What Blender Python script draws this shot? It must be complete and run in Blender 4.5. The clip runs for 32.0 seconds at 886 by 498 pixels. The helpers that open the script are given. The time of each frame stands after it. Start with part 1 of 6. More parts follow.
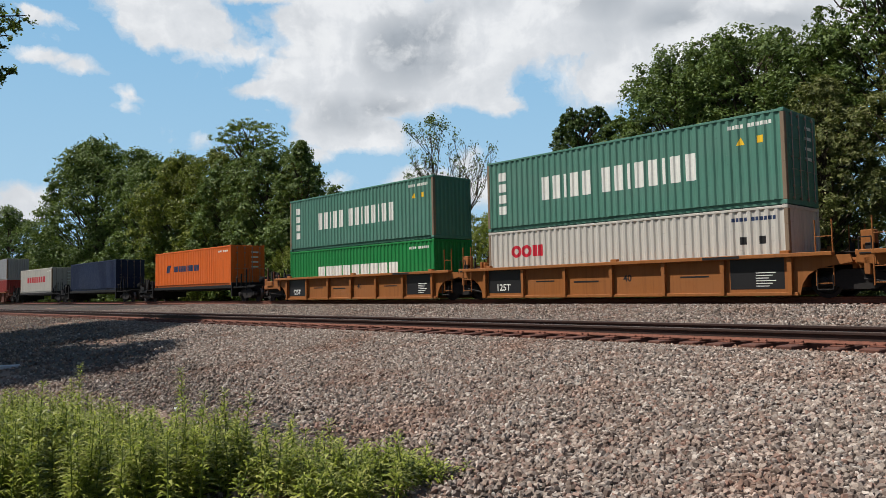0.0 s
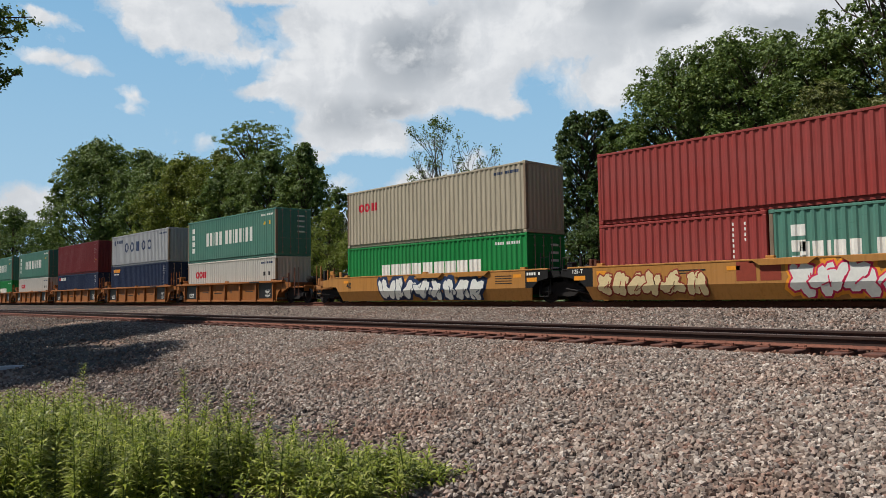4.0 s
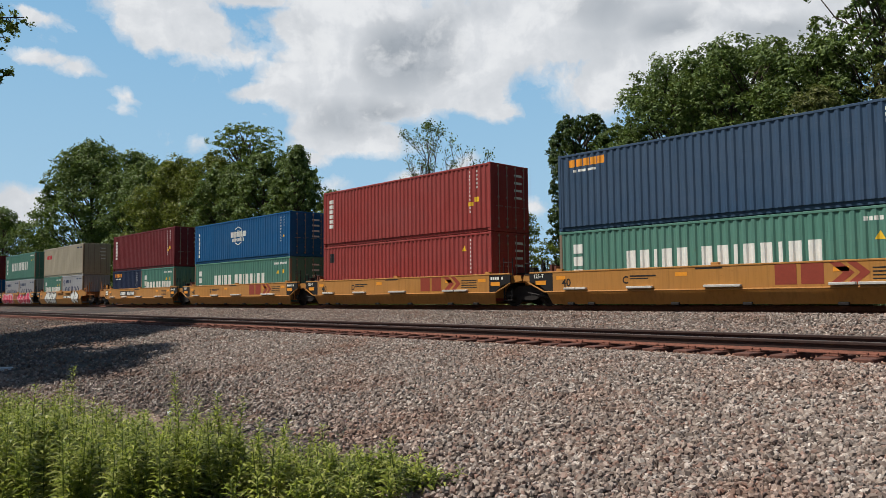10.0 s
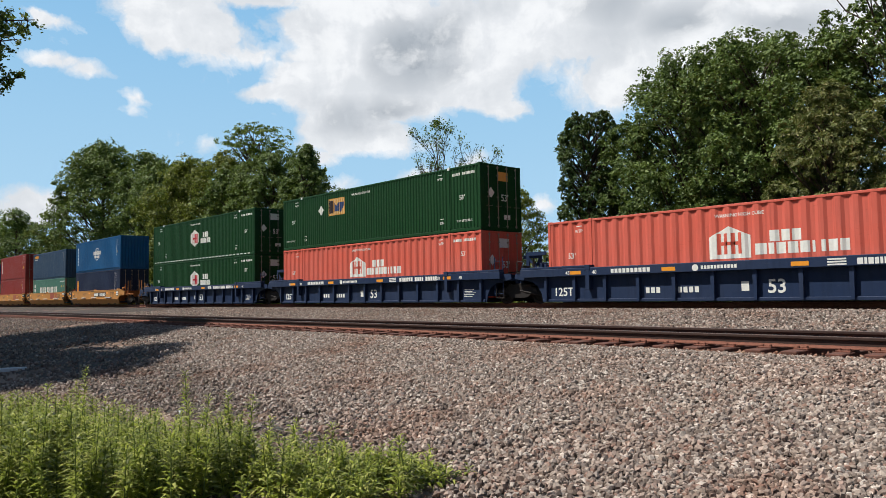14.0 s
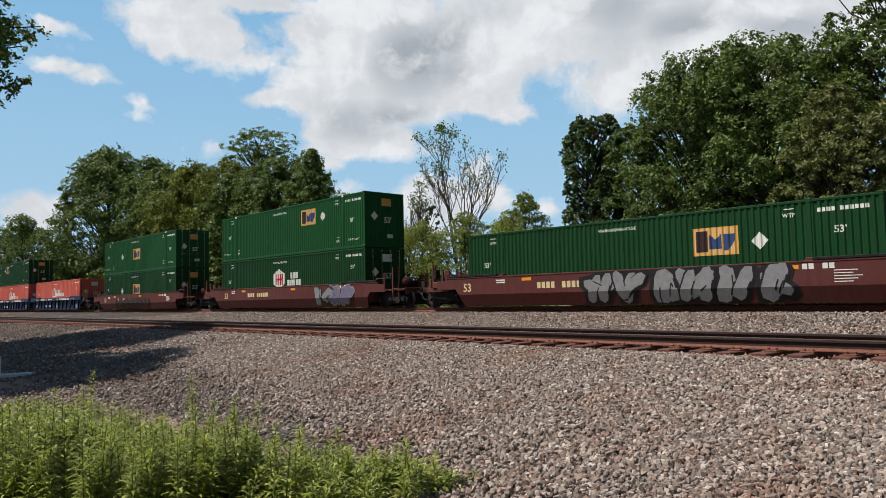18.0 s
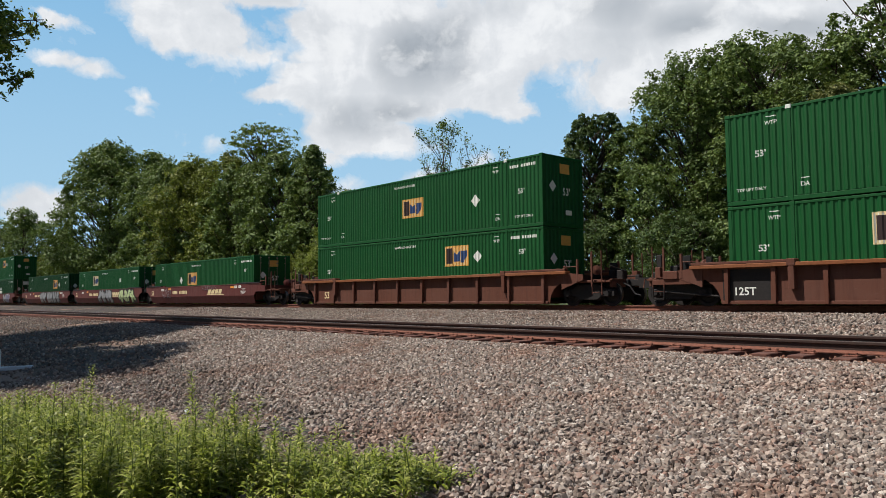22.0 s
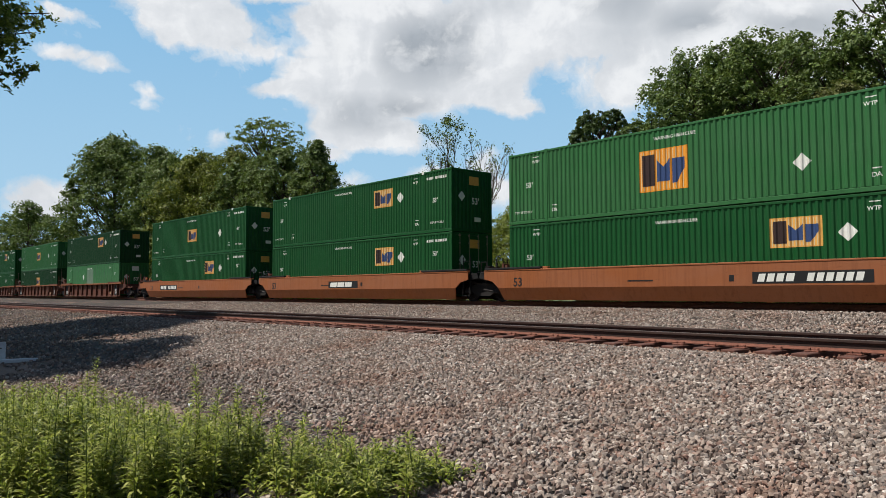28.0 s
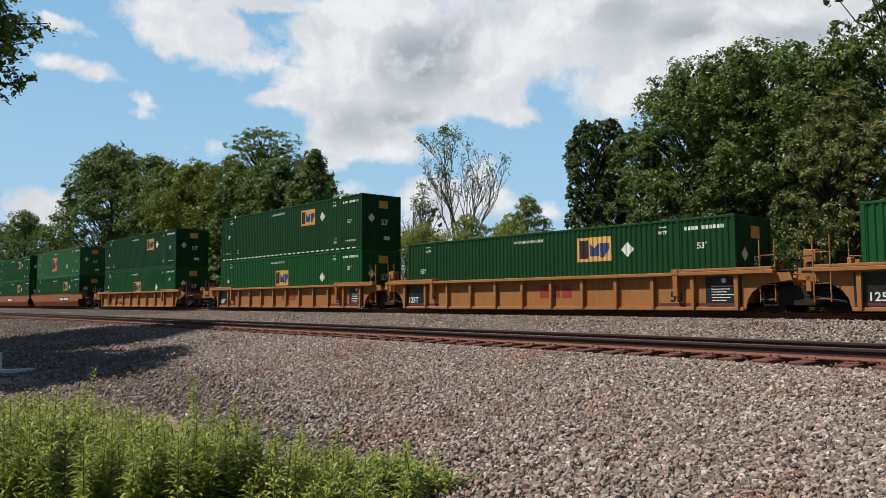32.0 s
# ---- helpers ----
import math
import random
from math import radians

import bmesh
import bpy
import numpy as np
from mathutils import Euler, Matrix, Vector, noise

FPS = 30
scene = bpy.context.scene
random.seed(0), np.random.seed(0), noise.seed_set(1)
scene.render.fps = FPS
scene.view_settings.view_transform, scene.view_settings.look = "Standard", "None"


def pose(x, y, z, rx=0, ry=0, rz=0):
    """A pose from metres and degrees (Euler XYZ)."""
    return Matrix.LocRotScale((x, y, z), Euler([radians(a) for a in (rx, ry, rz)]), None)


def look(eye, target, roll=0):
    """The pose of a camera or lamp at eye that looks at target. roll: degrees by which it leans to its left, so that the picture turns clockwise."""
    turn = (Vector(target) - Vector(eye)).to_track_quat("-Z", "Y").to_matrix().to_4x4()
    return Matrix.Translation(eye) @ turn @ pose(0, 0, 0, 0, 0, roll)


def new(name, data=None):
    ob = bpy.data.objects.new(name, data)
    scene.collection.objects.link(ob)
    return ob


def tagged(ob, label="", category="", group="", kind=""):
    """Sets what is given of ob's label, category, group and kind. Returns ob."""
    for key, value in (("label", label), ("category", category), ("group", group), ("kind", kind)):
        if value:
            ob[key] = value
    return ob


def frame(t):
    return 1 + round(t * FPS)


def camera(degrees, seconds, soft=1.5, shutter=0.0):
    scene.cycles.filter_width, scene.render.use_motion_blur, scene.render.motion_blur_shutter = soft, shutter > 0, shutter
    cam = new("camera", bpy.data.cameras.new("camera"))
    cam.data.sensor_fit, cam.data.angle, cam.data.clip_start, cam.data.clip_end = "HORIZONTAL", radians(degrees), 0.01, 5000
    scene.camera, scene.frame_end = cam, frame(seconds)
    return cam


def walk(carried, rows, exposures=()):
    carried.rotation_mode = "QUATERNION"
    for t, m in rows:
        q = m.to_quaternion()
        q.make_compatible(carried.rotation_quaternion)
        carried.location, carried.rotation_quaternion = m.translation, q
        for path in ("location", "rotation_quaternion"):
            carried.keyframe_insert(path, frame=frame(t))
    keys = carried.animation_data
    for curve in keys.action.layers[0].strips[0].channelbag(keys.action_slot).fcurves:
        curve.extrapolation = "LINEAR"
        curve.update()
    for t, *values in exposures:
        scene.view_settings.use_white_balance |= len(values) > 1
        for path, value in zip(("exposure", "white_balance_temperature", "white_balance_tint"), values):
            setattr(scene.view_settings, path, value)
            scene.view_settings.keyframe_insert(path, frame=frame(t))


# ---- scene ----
# ---- camera and its path (metres, degrees) ----
EYE = 1.6
cam = camera(62.46, 32.0, soft=0.55)
PATH = [
    (0, pose(-0.005, 0.007, -0.010 + EYE, 93.29, 1.11, 46.83)),
    (0.5, pose(-0.008, 0.011, -0.010 + EYE, 93.22, 1.16, 47.13)),
    (1, pose(-0.008, 0.013, -0.002 + EYE, 93.48, 1.59, 47.71)),
    (1.5, pose(0.010, 0.022, -0.007 + EYE, 93.45, 1.39, 47.76)),
    (2, pose(0.014, 0.003, -0.003 + EYE, 93.44, 0.93, 47.45)),
    (2.5, pose(0.013, 0.002, -0.008 + EYE, 93.55, 0.93, 47.04)),
    (4.5, pose(0.003, 0.002, -0.007 + EYE, 93.44, 0.76, 47.08)),
    (5, pose(0.002, 0.007, -0.007 + EYE, 93.36, 0.60, 47.01)),
    (5.5, pose(0.005, -0.002, -0.005 + EYE, 93.42, 0.59, 47.05)),
    (6, pose(0.000, 0.000, +0.000 + EYE, 93.53, 0.65, 46.92)),
    (6.5, pose(0.008, 0.005, -0.004 + EYE, 93.57, 0.69, 47.08)),
    (7, pose(0.006, 0.011, -0.011 + EYE, 93.48, 0.58, 46.79)),
    (7.5, pose(0.006, -0.002, -0.004 + EYE, 93.69, 0.71, 46.73)),
    (8, pose(0.005, -0.003, -0.007 + EYE, 93.52, 0.56, 46.78)),
    (8.5, pose(0.000, -0.000, -0.008 + EYE, 93.37, 0.57, 46.88)),
    (9, pose(0.002, 0.002, -0.005 + EYE, 93.61, 0.47, 46.75)),
    (9.5, pose(0.006, 0.002, -0.009 + EYE, 93.75, 0.50, 46.66)),
    (10, pose(0.010, 0.004, -0.003 + EYE, 93.72, 0.61, 46.48)),
    (10.5, pose(0.010, 0.005, -0.005 + EYE, 93.64, 0.68, 46.35)),
    (11, pose(0.005, 0.011, -0.002 + EYE, 93.64, 0.57, 46.40)),
    (11.5, pose(-0.003, 0.010, -0.004 + EYE, 93.25, 0.28, 46.71)),
    (12, pose(-0.002, 0.017, -0.003 + EYE, 93.24, 0.39, 47.16)),
    (12.5, pose(-0.004, 0.016, +0.001 + EYE, 93.20, 0.46, 47.58)),
    (13, pose(0.005, 0.013, -0.000 + EYE, 93.21, 0.62, 47.31)),
    (13.5, pose(0.014, 0.018, -0.006 + EYE, 93.38, 0.80, 47.36)),
    (14, pose(0.026, 0.008, -0.004 + EYE, 93.58, 0.95, 47.26)),
    (14.5, pose(0.034, -0.002, -0.002 + EYE, 94.07, 1.23, 47.04)),
    (16.5, pose(0.041, -0.003, +0.000 + EYE, 94.07, 1.29, 47.53)),
    (17, pose(0.037, -0.003, -0.002 + EYE, 94.03, 1.18, 47.32)),
    (17.5, pose(0.030, -0.002, -0.001 + EYE, 93.91, 1.24, 47.67)),
    (18, pose(0.034, -0.003, +0.000 + EYE, 93.90, 1.12, 47.64)),
    (18.5, pose(0.027, -0.002, -0.001 + EYE, 93.86, 0.83, 47.33)),
    (19, pose(0.027, -0.007, -0.002 + EYE, 94.21, 0.62, 46.67)),
    (19.5, pose(0.032, -0.007, +0.003 + EYE, 94.12, 0.72, 47.06)),
    (20, pose(0.027, -0.002, -0.000 + EYE, 94.05, 0.72, 47.17)),
    (20.5, pose(0.021, 0.002, +0.000 + EYE, 93.76, 0.80, 47.26)),
    (21, pose(0.018, -0.002, -0.001 + EYE, 93.81, 0.54, 47.20)),
    (21.5, pose(0.019, -0.001, -0.002 + EYE, 93.78, 0.49, 47.55)),
    (22, pose(0.019, 0.000, -0.001 + EYE, 93.69, 0.57, 47.66)),
    (22.5, pose(0.020, -0.005, -0.002 + EYE, 93.69, 0.60, 47.62)),
    (23, pose(0.021, 0.001, -0.006 + EYE, 93.86, 0.58, 47.34)),
    (24, pose(0.020, 0.002, -0.001 + EYE, 94.08, 0.28, 47.23)),
    (24.5, pose(0.023, -0.002, -0.001 + EYE, 94.03, 0.27, 47.20)),
    (25, pose(0.019, -0.006, -0.002 + EYE, 93.95, 0.30, 47.09)),
    (25.5, pose(0.020, -0.007, -0.003 + EYE, 93.66, 0.13, 47.37)),
    (27.5, pose(0.017, -0.008, -0.003 + EYE, 93.32, 0.08, 47.82)),
    (28, pose(0.012, -0.001, -0.005 + EYE, 93.37, 0.17, 47.92)),
    (28.5, pose(0.015, -0.008, -0.002 + EYE, 93.59, 0.23, 47.82)),
    (29, pose(0.022, -0.010, -0.001 + EYE, 93.81, 0.26, 47.51)),
    (29.5, pose(0.032, -0.015, -0.002 + EYE, 93.88, 0.27, 47.47)),
    (30, pose(0.035, -0.015, -0.005 + EYE, 93.85, 0.31, 47.66)),
    (30.5, pose(0.030, -0.011, -0.004 + EYE, 94.13, 0.41, 47.79)),
    (31, pose(0.029, -0.013, -0.003 + EYE, 94.15, 0.26, 47.52)),
    (31.5, pose(0.033, 0.005, -0.004 + EYE, 94.02, 0.27, 47.80)),
    (32, pose(0.027, -0.014, -0.001 + EYE, 94.07, 0.29, 47.72)),
]
# the phone's own exposure drifts a little
walk(cam, PATH, [(0, 0.02), (2, 0.0), (5, -0.1), (7, -0.12), (9, -0.08), (11.5, 0.0), (13, 0.1), (14.5, 0.17), (17, 0.02), (19, 0.0), (22, 0.08), (25, 0.05), (28, 0.06), (32, 0.03)])

# ---- light: summer sun high behind the camera, broken cloud ----
SUN_TO = Vector((-0.40, -0.50, 1.0)).normalized()
world = bpy.data.worlds.new("sky")
scene.world = world
world.use_nodes = True
wn = world.node_tree.nodes
sky = wn.new("ShaderNodeTexSky")
sky.sky_type = 'NISHITA'
sky.sun_disc = False
sky.sun_elevation = math.asin(SUN_TO.z)
sky.sun_rotation = math.atan2(SUN_TO.x, SUN_TO.y)
sky.air_density, sky.dust_density, sky.ozone_density = 1.0, 0.6, 1.6
wn["Background"].inputs["Strength"].default_value = 0.05
world.node_tree.links.new(sky.outputs[0], wn["Background"].inputs["Color"])
sun_data = bpy.data.lights.new("sun", 'SUN')
sun_data.energy, sun_data.angle, sun_data.color = 5.0, radians(0.6), (1.0, 0.95, 0.87)
sun = new("sun", sun_data)
sun.matrix_world = look((-200, -300, 400), (-200 - SUN_TO.x, -300 - SUN_TO.y, 400 - SUN_TO.z))
scene.view_settings.exposure = 0.0

# ---- materials ----
def lin(r, g, b):
    """Linear colour from 0..255 display values."""
    return tuple(((c / 255) / 12.92 if c / 255 < 0.04045 else ((c / 255 + 0.055) / 1.055) ** 2.4) for c in (r, g, b)) + (1.0,)


def ramp(nt, src, a, b, lo, hi):
    n = nt.nodes.new("ShaderNodeMapRange")
    n.inputs[1].default_value, n.inputs[2].default_value = a, b
    n.inputs[3].default_value, n.inputs[4].default_value = lo, hi
    nt.links.new(src, n.inputs[0])
    return n.outputs[0]


def mix(nt, fac, a, b, blend='MIX'):
    n = nt.nodes.new("ShaderNodeMix")
    n.data_type, n.blend_type = 'RGBA', blend
    for sock, v in ((n.inputs[0], fac), (n.inputs[6], a), (n.inputs[7], b)):
        if isinstance(v, bpy.types.NodeSocket):
            nt.links.new(v, sock)
        else:
            sock.default_value = v
    return n.outputs[2]


def noise_tex(nt, vec, scale, detail=4.0, rough=0.6):
    n = nt.nodes.new("ShaderNodeTexNoise")
    n.inputs["Scale"].default_value, n.inputs["Detail"].default_value = scale, detail
    n.inputs["Roughness"].default_value = rough
    nt.links.new(vec, n.inputs["Vector"])
    return n.outputs["Fac"]


def coords(nt, stretch=(1, 1, 1), per_object=True):
    """Object coordinates, stretched, shifted by each object's random number."""
    tc = nt.nodes.new("ShaderNodeTexCoord")
    mp = nt.nodes.new("ShaderNodeMapping")
    mp.inputs["Scale"].default_value = stretch
    nt.links.new(tc.outputs["Object"], mp.inputs["Vector"])
    if per_object:
        info = nt.nodes.new("ShaderNodeObjectInfo")
        add = nt.nodes.new("ShaderNodeVectorMath")
        add.operation = 'SCALE'
        add.inputs[0].default_value = (37, 11, 23)
        nt.links.new(info.outputs["Random"], add.inputs["Scale"])
        nt.links.new(add.outputs[0], mp.inputs["Location"])
    return mp.outputs[0]


def start(name):
    m = bpy.data.materials.new(name)
    m.use_nodes = True
    return m, m.node_tree, m.node_tree.nodes["Principled BSDF"]


def bumped(nt, bsdf, height, strength, distance):
    b = nt.nodes.new("ShaderNodeBump")
    b.inputs["Strength"].default_value, b.inputs["Distance"].default_value = strength, distance
    nt.links.new(height, b.inputs["Height"])
    nt.links.new(b.outputs[0], bsdf.inputs["Normal"])


def paint(name, rgb, rust=0.3, fade=0.25, rough=0.45):
    """Weathered steel paint: sun-faded patches, vertical dirt streaks, rust specks."""
    m, nt, bsdf = start(name)
    base = lin(*rgb)
    pale = tuple(0.6 * c + 0.4 * (0.55 * sum(base[:3]) / 3 + 0.16) for c in base[:3]) + (1,)
    big = noise_tex(nt, coords(nt, (0.25, 0.25, 0.5)), 1.0, 5)
    col = mix(nt, ramp(nt, big, 0.4, 0.75, 0.0, fade), base, pale)
    streak = noise_tex(nt, coords(nt, (7, 7, 0.35)), 1.0, 6, 0.7)
    dark = tuple(c * 0.45 for c in base[:3]) + (1,)
    col = mix(nt, ramp(nt, streak, 0.48, 0.80, 0.0, 0.6), col, dark)
    speck = noise_tex(nt, coords(nt, (2.2, 2.2, 1.2)), 2.0, 8, 0.75)
    scuff = noise_tex(nt, coords(nt, (1.6, 1.6, 6.0)), 2.2, 9, 0.75)
    col = mix(nt, ramp(nt, scuff, 0.60, 0.70, 0.0, 0.2 + 0.5 * rust), col, pale)
    col = mix(nt, ramp(nt, scuff, 0.40, 0.33, 0.0, 0.25 + 0.5 * rust), col, dark)
    col = mix(nt, ramp(nt, speck, 0.66 - 0.06 * rust, 0.72, 0.0, rust), col, lin(104, 62, 42))
    nt.links.new(col, bsdf.inputs["Base Color"])
    bsdf.inputs["Roughness"].default_value = rough
    bsdf.inputs["Specular IOR Level"].default_value = 0.3
    nt.links.new(ramp(nt, speck, 0.3, 0.7, rough, rough + 0.3), bsdf.inputs["Roughness"])
    bumped(nt, bsdf, big, 0.25, 0.02)
    return m


def plain(name, rgb, rough=0.6, metal=0.0, grain=6.0, depth=0.25, bump=0.0):
    m, nt, bsdf = start(name)
    base = lin(*rgb)
    n = noise_tex(nt, coords(nt), grain, 6, 0.65)
    col = mix(nt, ramp(nt, n, 0.3, 0.75, 0.0, 1.0), tuple(c * (1 + depth) for c in base[:3]) + (1,), tuple(c * (1 - depth) for c in base[:3]) + (1,))
    nt.links.new(col, bsdf.inputs["Base Color"])
    bsdf.inputs["Roughness"].default_value, bsdf.inputs["Metallic"].default_value = rough, metal
    if bump:
        bumped(nt, bsdf, n, 0.6, bump)
    return m


def island_mix(name, colours, rough=0.85, grain=20.0, translucent=0.0):
    """Each loose piece takes its own shade from a short list."""
    m, nt, bsdf = start(name)
    geo = nt.nodes.new("ShaderNodeNewGeometry")
    cr = nt.nodes.new("ShaderNodeValToRGB")
    el = cr.color_ramp.elements
    el[0].color, el[1].color = lin(*colours[0]), lin(*colours[-1])
    for i, c in enumerate(colours[1:-1], 1):
        el.new(i / (len(colours) - 1)).color = lin(*c)
    nt.links.new(geo.outputs["Random Per Island"], cr.inputs[0])
    n = noise_tex(nt, coords(nt, per_object=False), grain, 3)
    col = mix(nt, ramp(nt, n, 0.3, 0.7, 0.0, 0.4), cr.outputs[0], (0.05, 0.045, 0.04, 1) if not translucent else (0.02, 0.035, 0.01, 1))
    nt.links.new(col, bsdf.inputs["Base Color"])
    bsdf.inputs["Roughness"].default_value = rough
    if translucent:
        bsdf.inputs["Specular IOR Level"].default_value = 0.25
        tr = nt.nodes.new("ShaderNodeBsdfTranslucent")
        nt.links.new(mix(nt, 0.5, col, (0.27, 0.34, 0.05, 1)), tr.inputs["Color"])
        ms = nt.nodes.new("ShaderNodeMixShader")
        ms.inputs[0].default_value = translucent
        nt.links.new(bsdf.outputs[0], ms.inputs[1])
        nt.links.new(tr.outputs[0], ms.inputs[2])
        nt.links.new(ms.outputs[0], nt.nodes["Material Output"].inputs["Surface"])
    return m


PAINT = {
    "teal": paint("teal_container_paint", (80, 130, 115), 0.35, 0.35),
    "green": paint("green_container_paint", (18, 128, 62), 0.1, 0.15),
    "deep_green": paint("deep_green_container_paint", (2, 61, 23), 0.05, 0.03),
    "mid_green": paint("mid_green_container_paint", (4, 78, 32), 0.06, 0.05),
    "grey_green": paint("faded_green_container_paint", (42, 104, 54), 0.1, 0.2),
    "white": paint("white_container_paint", (196, 192, 184), 0.35, 0.1),
    "tan": paint("tan_container_paint", (176, 166, 146), 0.15, 0.1),
    "grey": paint("grey_container_paint", (164, 166, 170), 0.5, 0.15),
    "maroon": paint("maroon_container_paint", (112, 36, 40), 0.1, 0.15),
    "red": paint("red_container_paint", (150, 58, 54), 0.1, 0.25),
    "salmon": paint("salmon_container_paint", (212, 96, 78), 0.05, 0.3),
    "navy": paint("navy_container_paint", (26, 40, 70), 0.15, 0.15),
    "blue": paint("blue_container_paint", (6, 86, 138), 0.15, 0.2),
    "steel_blue": paint("steel_blue_container_paint", (50, 76, 104), 0.3, 0.3),
    "pale_green": paint("pale_green_repair_paint", (98, 124, 104), 0.05, 0.2),
    "orange": paint("orange_container_paint", (226, 108, 36), 0.1, 0.15),
    "car_tan": paint("tan_car_paint", (150, 92, 42), 0.5, 0.2, 0.55),
    "car_tan_light": paint("light_tan_car_paint", (160, 108, 58), 0.5, 0.25, 0.6),
    "car_yellow": paint("yellow_car_paint", (178, 124, 60), 0.4, 0.2, 0.5),
    "car_navy": paint("navy_car_paint", (24, 44, 76), 0.1, 0.2, 0.5),
    "car_oxide": paint("oxide_car_paint", (92, 44, 40), 0.3, 0.2, 0.6),
    "car_brown": paint("brown_car_paint", (98, 58, 44), 0.45, 0.2, 0.6),
    "car_rust": paint("rust_orange_chord_paint", (132, 78, 44), 0.5, 0.25, 0.6),
    "car_orange": paint("orange_car_paint", (152, 88, 48), 0.35, 0.3, 0.55),
    "car_black": paint("black_car_paint", (24, 23, 24), 0.25, 0.1, 0.6),
}
M_WHITE = plain("white_lettering_paint", (226, 226, 220), 0.55, 0, 9, 0.08)
M_CREAM = plain("cream_lettering_paint", (216, 196, 150), 0.55, 0, 9, 0.1)
M_REDP = plain("red_lettering_paint", (196, 30, 52), 0.5, 0, 9, 0.1)
M_NAVYP = plain("navy_lettering_paint", (34, 52, 88), 0.5, 0, 9, 0.1)
M_BLACKP = plain("black_lettering_paint", (26, 25, 27), 0.5, 0, 9, 0.1)
M_STEELBLUE = plain("steel_blue_logo_paint", (48, 70, 116), 0.5, 0, 9, 0.1)
M_UMBER = plain("dark_umber_logo_paint", (52, 36, 34), 0.5, 0, 9, 0.1)
M_ORANGEP = plain("orange_logo_paint", (232, 150, 40), 0.5, 0, 9, 0.1)
M_AMBER = plain("amber_logo_paint", (222, 164, 82), 0.5, 0, 9, 0.1)
M_YELLOWP = plain("yellow_sticker", (236, 190, 40), 0.5, 0, 9, 0.08)
M_MAROONP = plain("maroon_lettering_paint", (142, 58, 40), 0.55, 0, 9, 0.12)
M_PINK = plain("magenta_spray_paint", (206, 36, 82), 0.6, 0, 5, 0.2)
M_SILVER = plain("silver_spray_paint", (134, 134, 136), 0.5, 0.0, 5, 0.2)
M_LIME = plain("lime_spray_paint", (196, 204, 60), 0.6, 0, 5, 0.2)
M_PALEG = plain("pale_green_spray_paint", (176, 190, 140), 0.6, 0, 5, 0.2)
M_PURPLE = plain("purple_panel_paint", (92, 42, 62), 0.6, 0, 5, 0.2)
M_LILAC = plain("lilac_spray_paint", (112, 106, 132), 0.6, 0, 5, 0.2)
M_WORN = paint("rust_stained_post_paint", (134, 116, 98), 0.8, 0.2, 0.7)
M_STEEL = plain("worn_rail_steel", (150, 136, 126), 0.38, 0.7, 12, 0.2)
# dark oily steel; the head's shade on the web is in this colour too
M_RAIL = plain("oily_shaded_rail_steel", (54, 35, 29), 0.75, 0.0, 14, 0.35, 0.002)
M_RUST = plain("rusty_rail_steel", (114, 70, 55), 0.85, 0.0, 14, 0.35, 0.004)
M_TRUCK = plain("grimy_truck_steel", (28, 23, 22), 0.8, 0.0, 10, 0.4, 0.004)
M_TIE = plain("weathered_tie_timber", (96, 62, 51), 0.9, 0.0, 7, 0.35, 0.01)
M_TREAD = plain("bright_wheel_tread", (120, 116, 112), 0.35, 1.0, 12, 0.2)
M_BARK = plain("tree_bark", (72, 60, 50), 0.95, 0.0, 9, 0.4, 0.02)
M_TWIG = plain("grey_twig_bark", (84, 72, 64), 0.95, 0.0, 9, 0.3)


def stone(name, colours, tint, share):
    """Crushed rock: each piece a shade of its own, broad tinted patches, fine mineral grain."""
    m, nt, bsdf = start(name)
    geo = nt.nodes.new("ShaderNodeNewGeometry")
    cr = nt.nodes.new("ShaderNodeValToRGB")
    el = cr.color_ramp.elements
    el[0].color, el[1].color = lin(*colours[0]), lin(*colours[-1])
    for i, c in enumerate(colours[1:-1], 1):
        el.new(i / (len(colours) - 1)).color = lin(*c)
    nt.links.new(geo.outputs["Random Per Island"], cr.inputs[0])
    vec = coords(nt, per_object=False)
    col = mix(nt, ramp(nt, noise_tex(nt, vec, 0.7, 4), 0.5, 0.72, 0.0, share), cr.outputs[0], lin(*tint), 'MULTIPLY')
    col = mix(nt, ramp(nt, noise_tex(nt, vec, 70, 4, 0.7), 0.35, 0.75, 0.0, 0.35), col, lin(84, 74, 68))
    nt.links.new(col, bsdf.inputs["Base Color"])
    bsdf.inputs["Roughness"].default_value = 0.9
    bsdf.inputs["Specular IOR Level"].default_value = 0.25
    return m


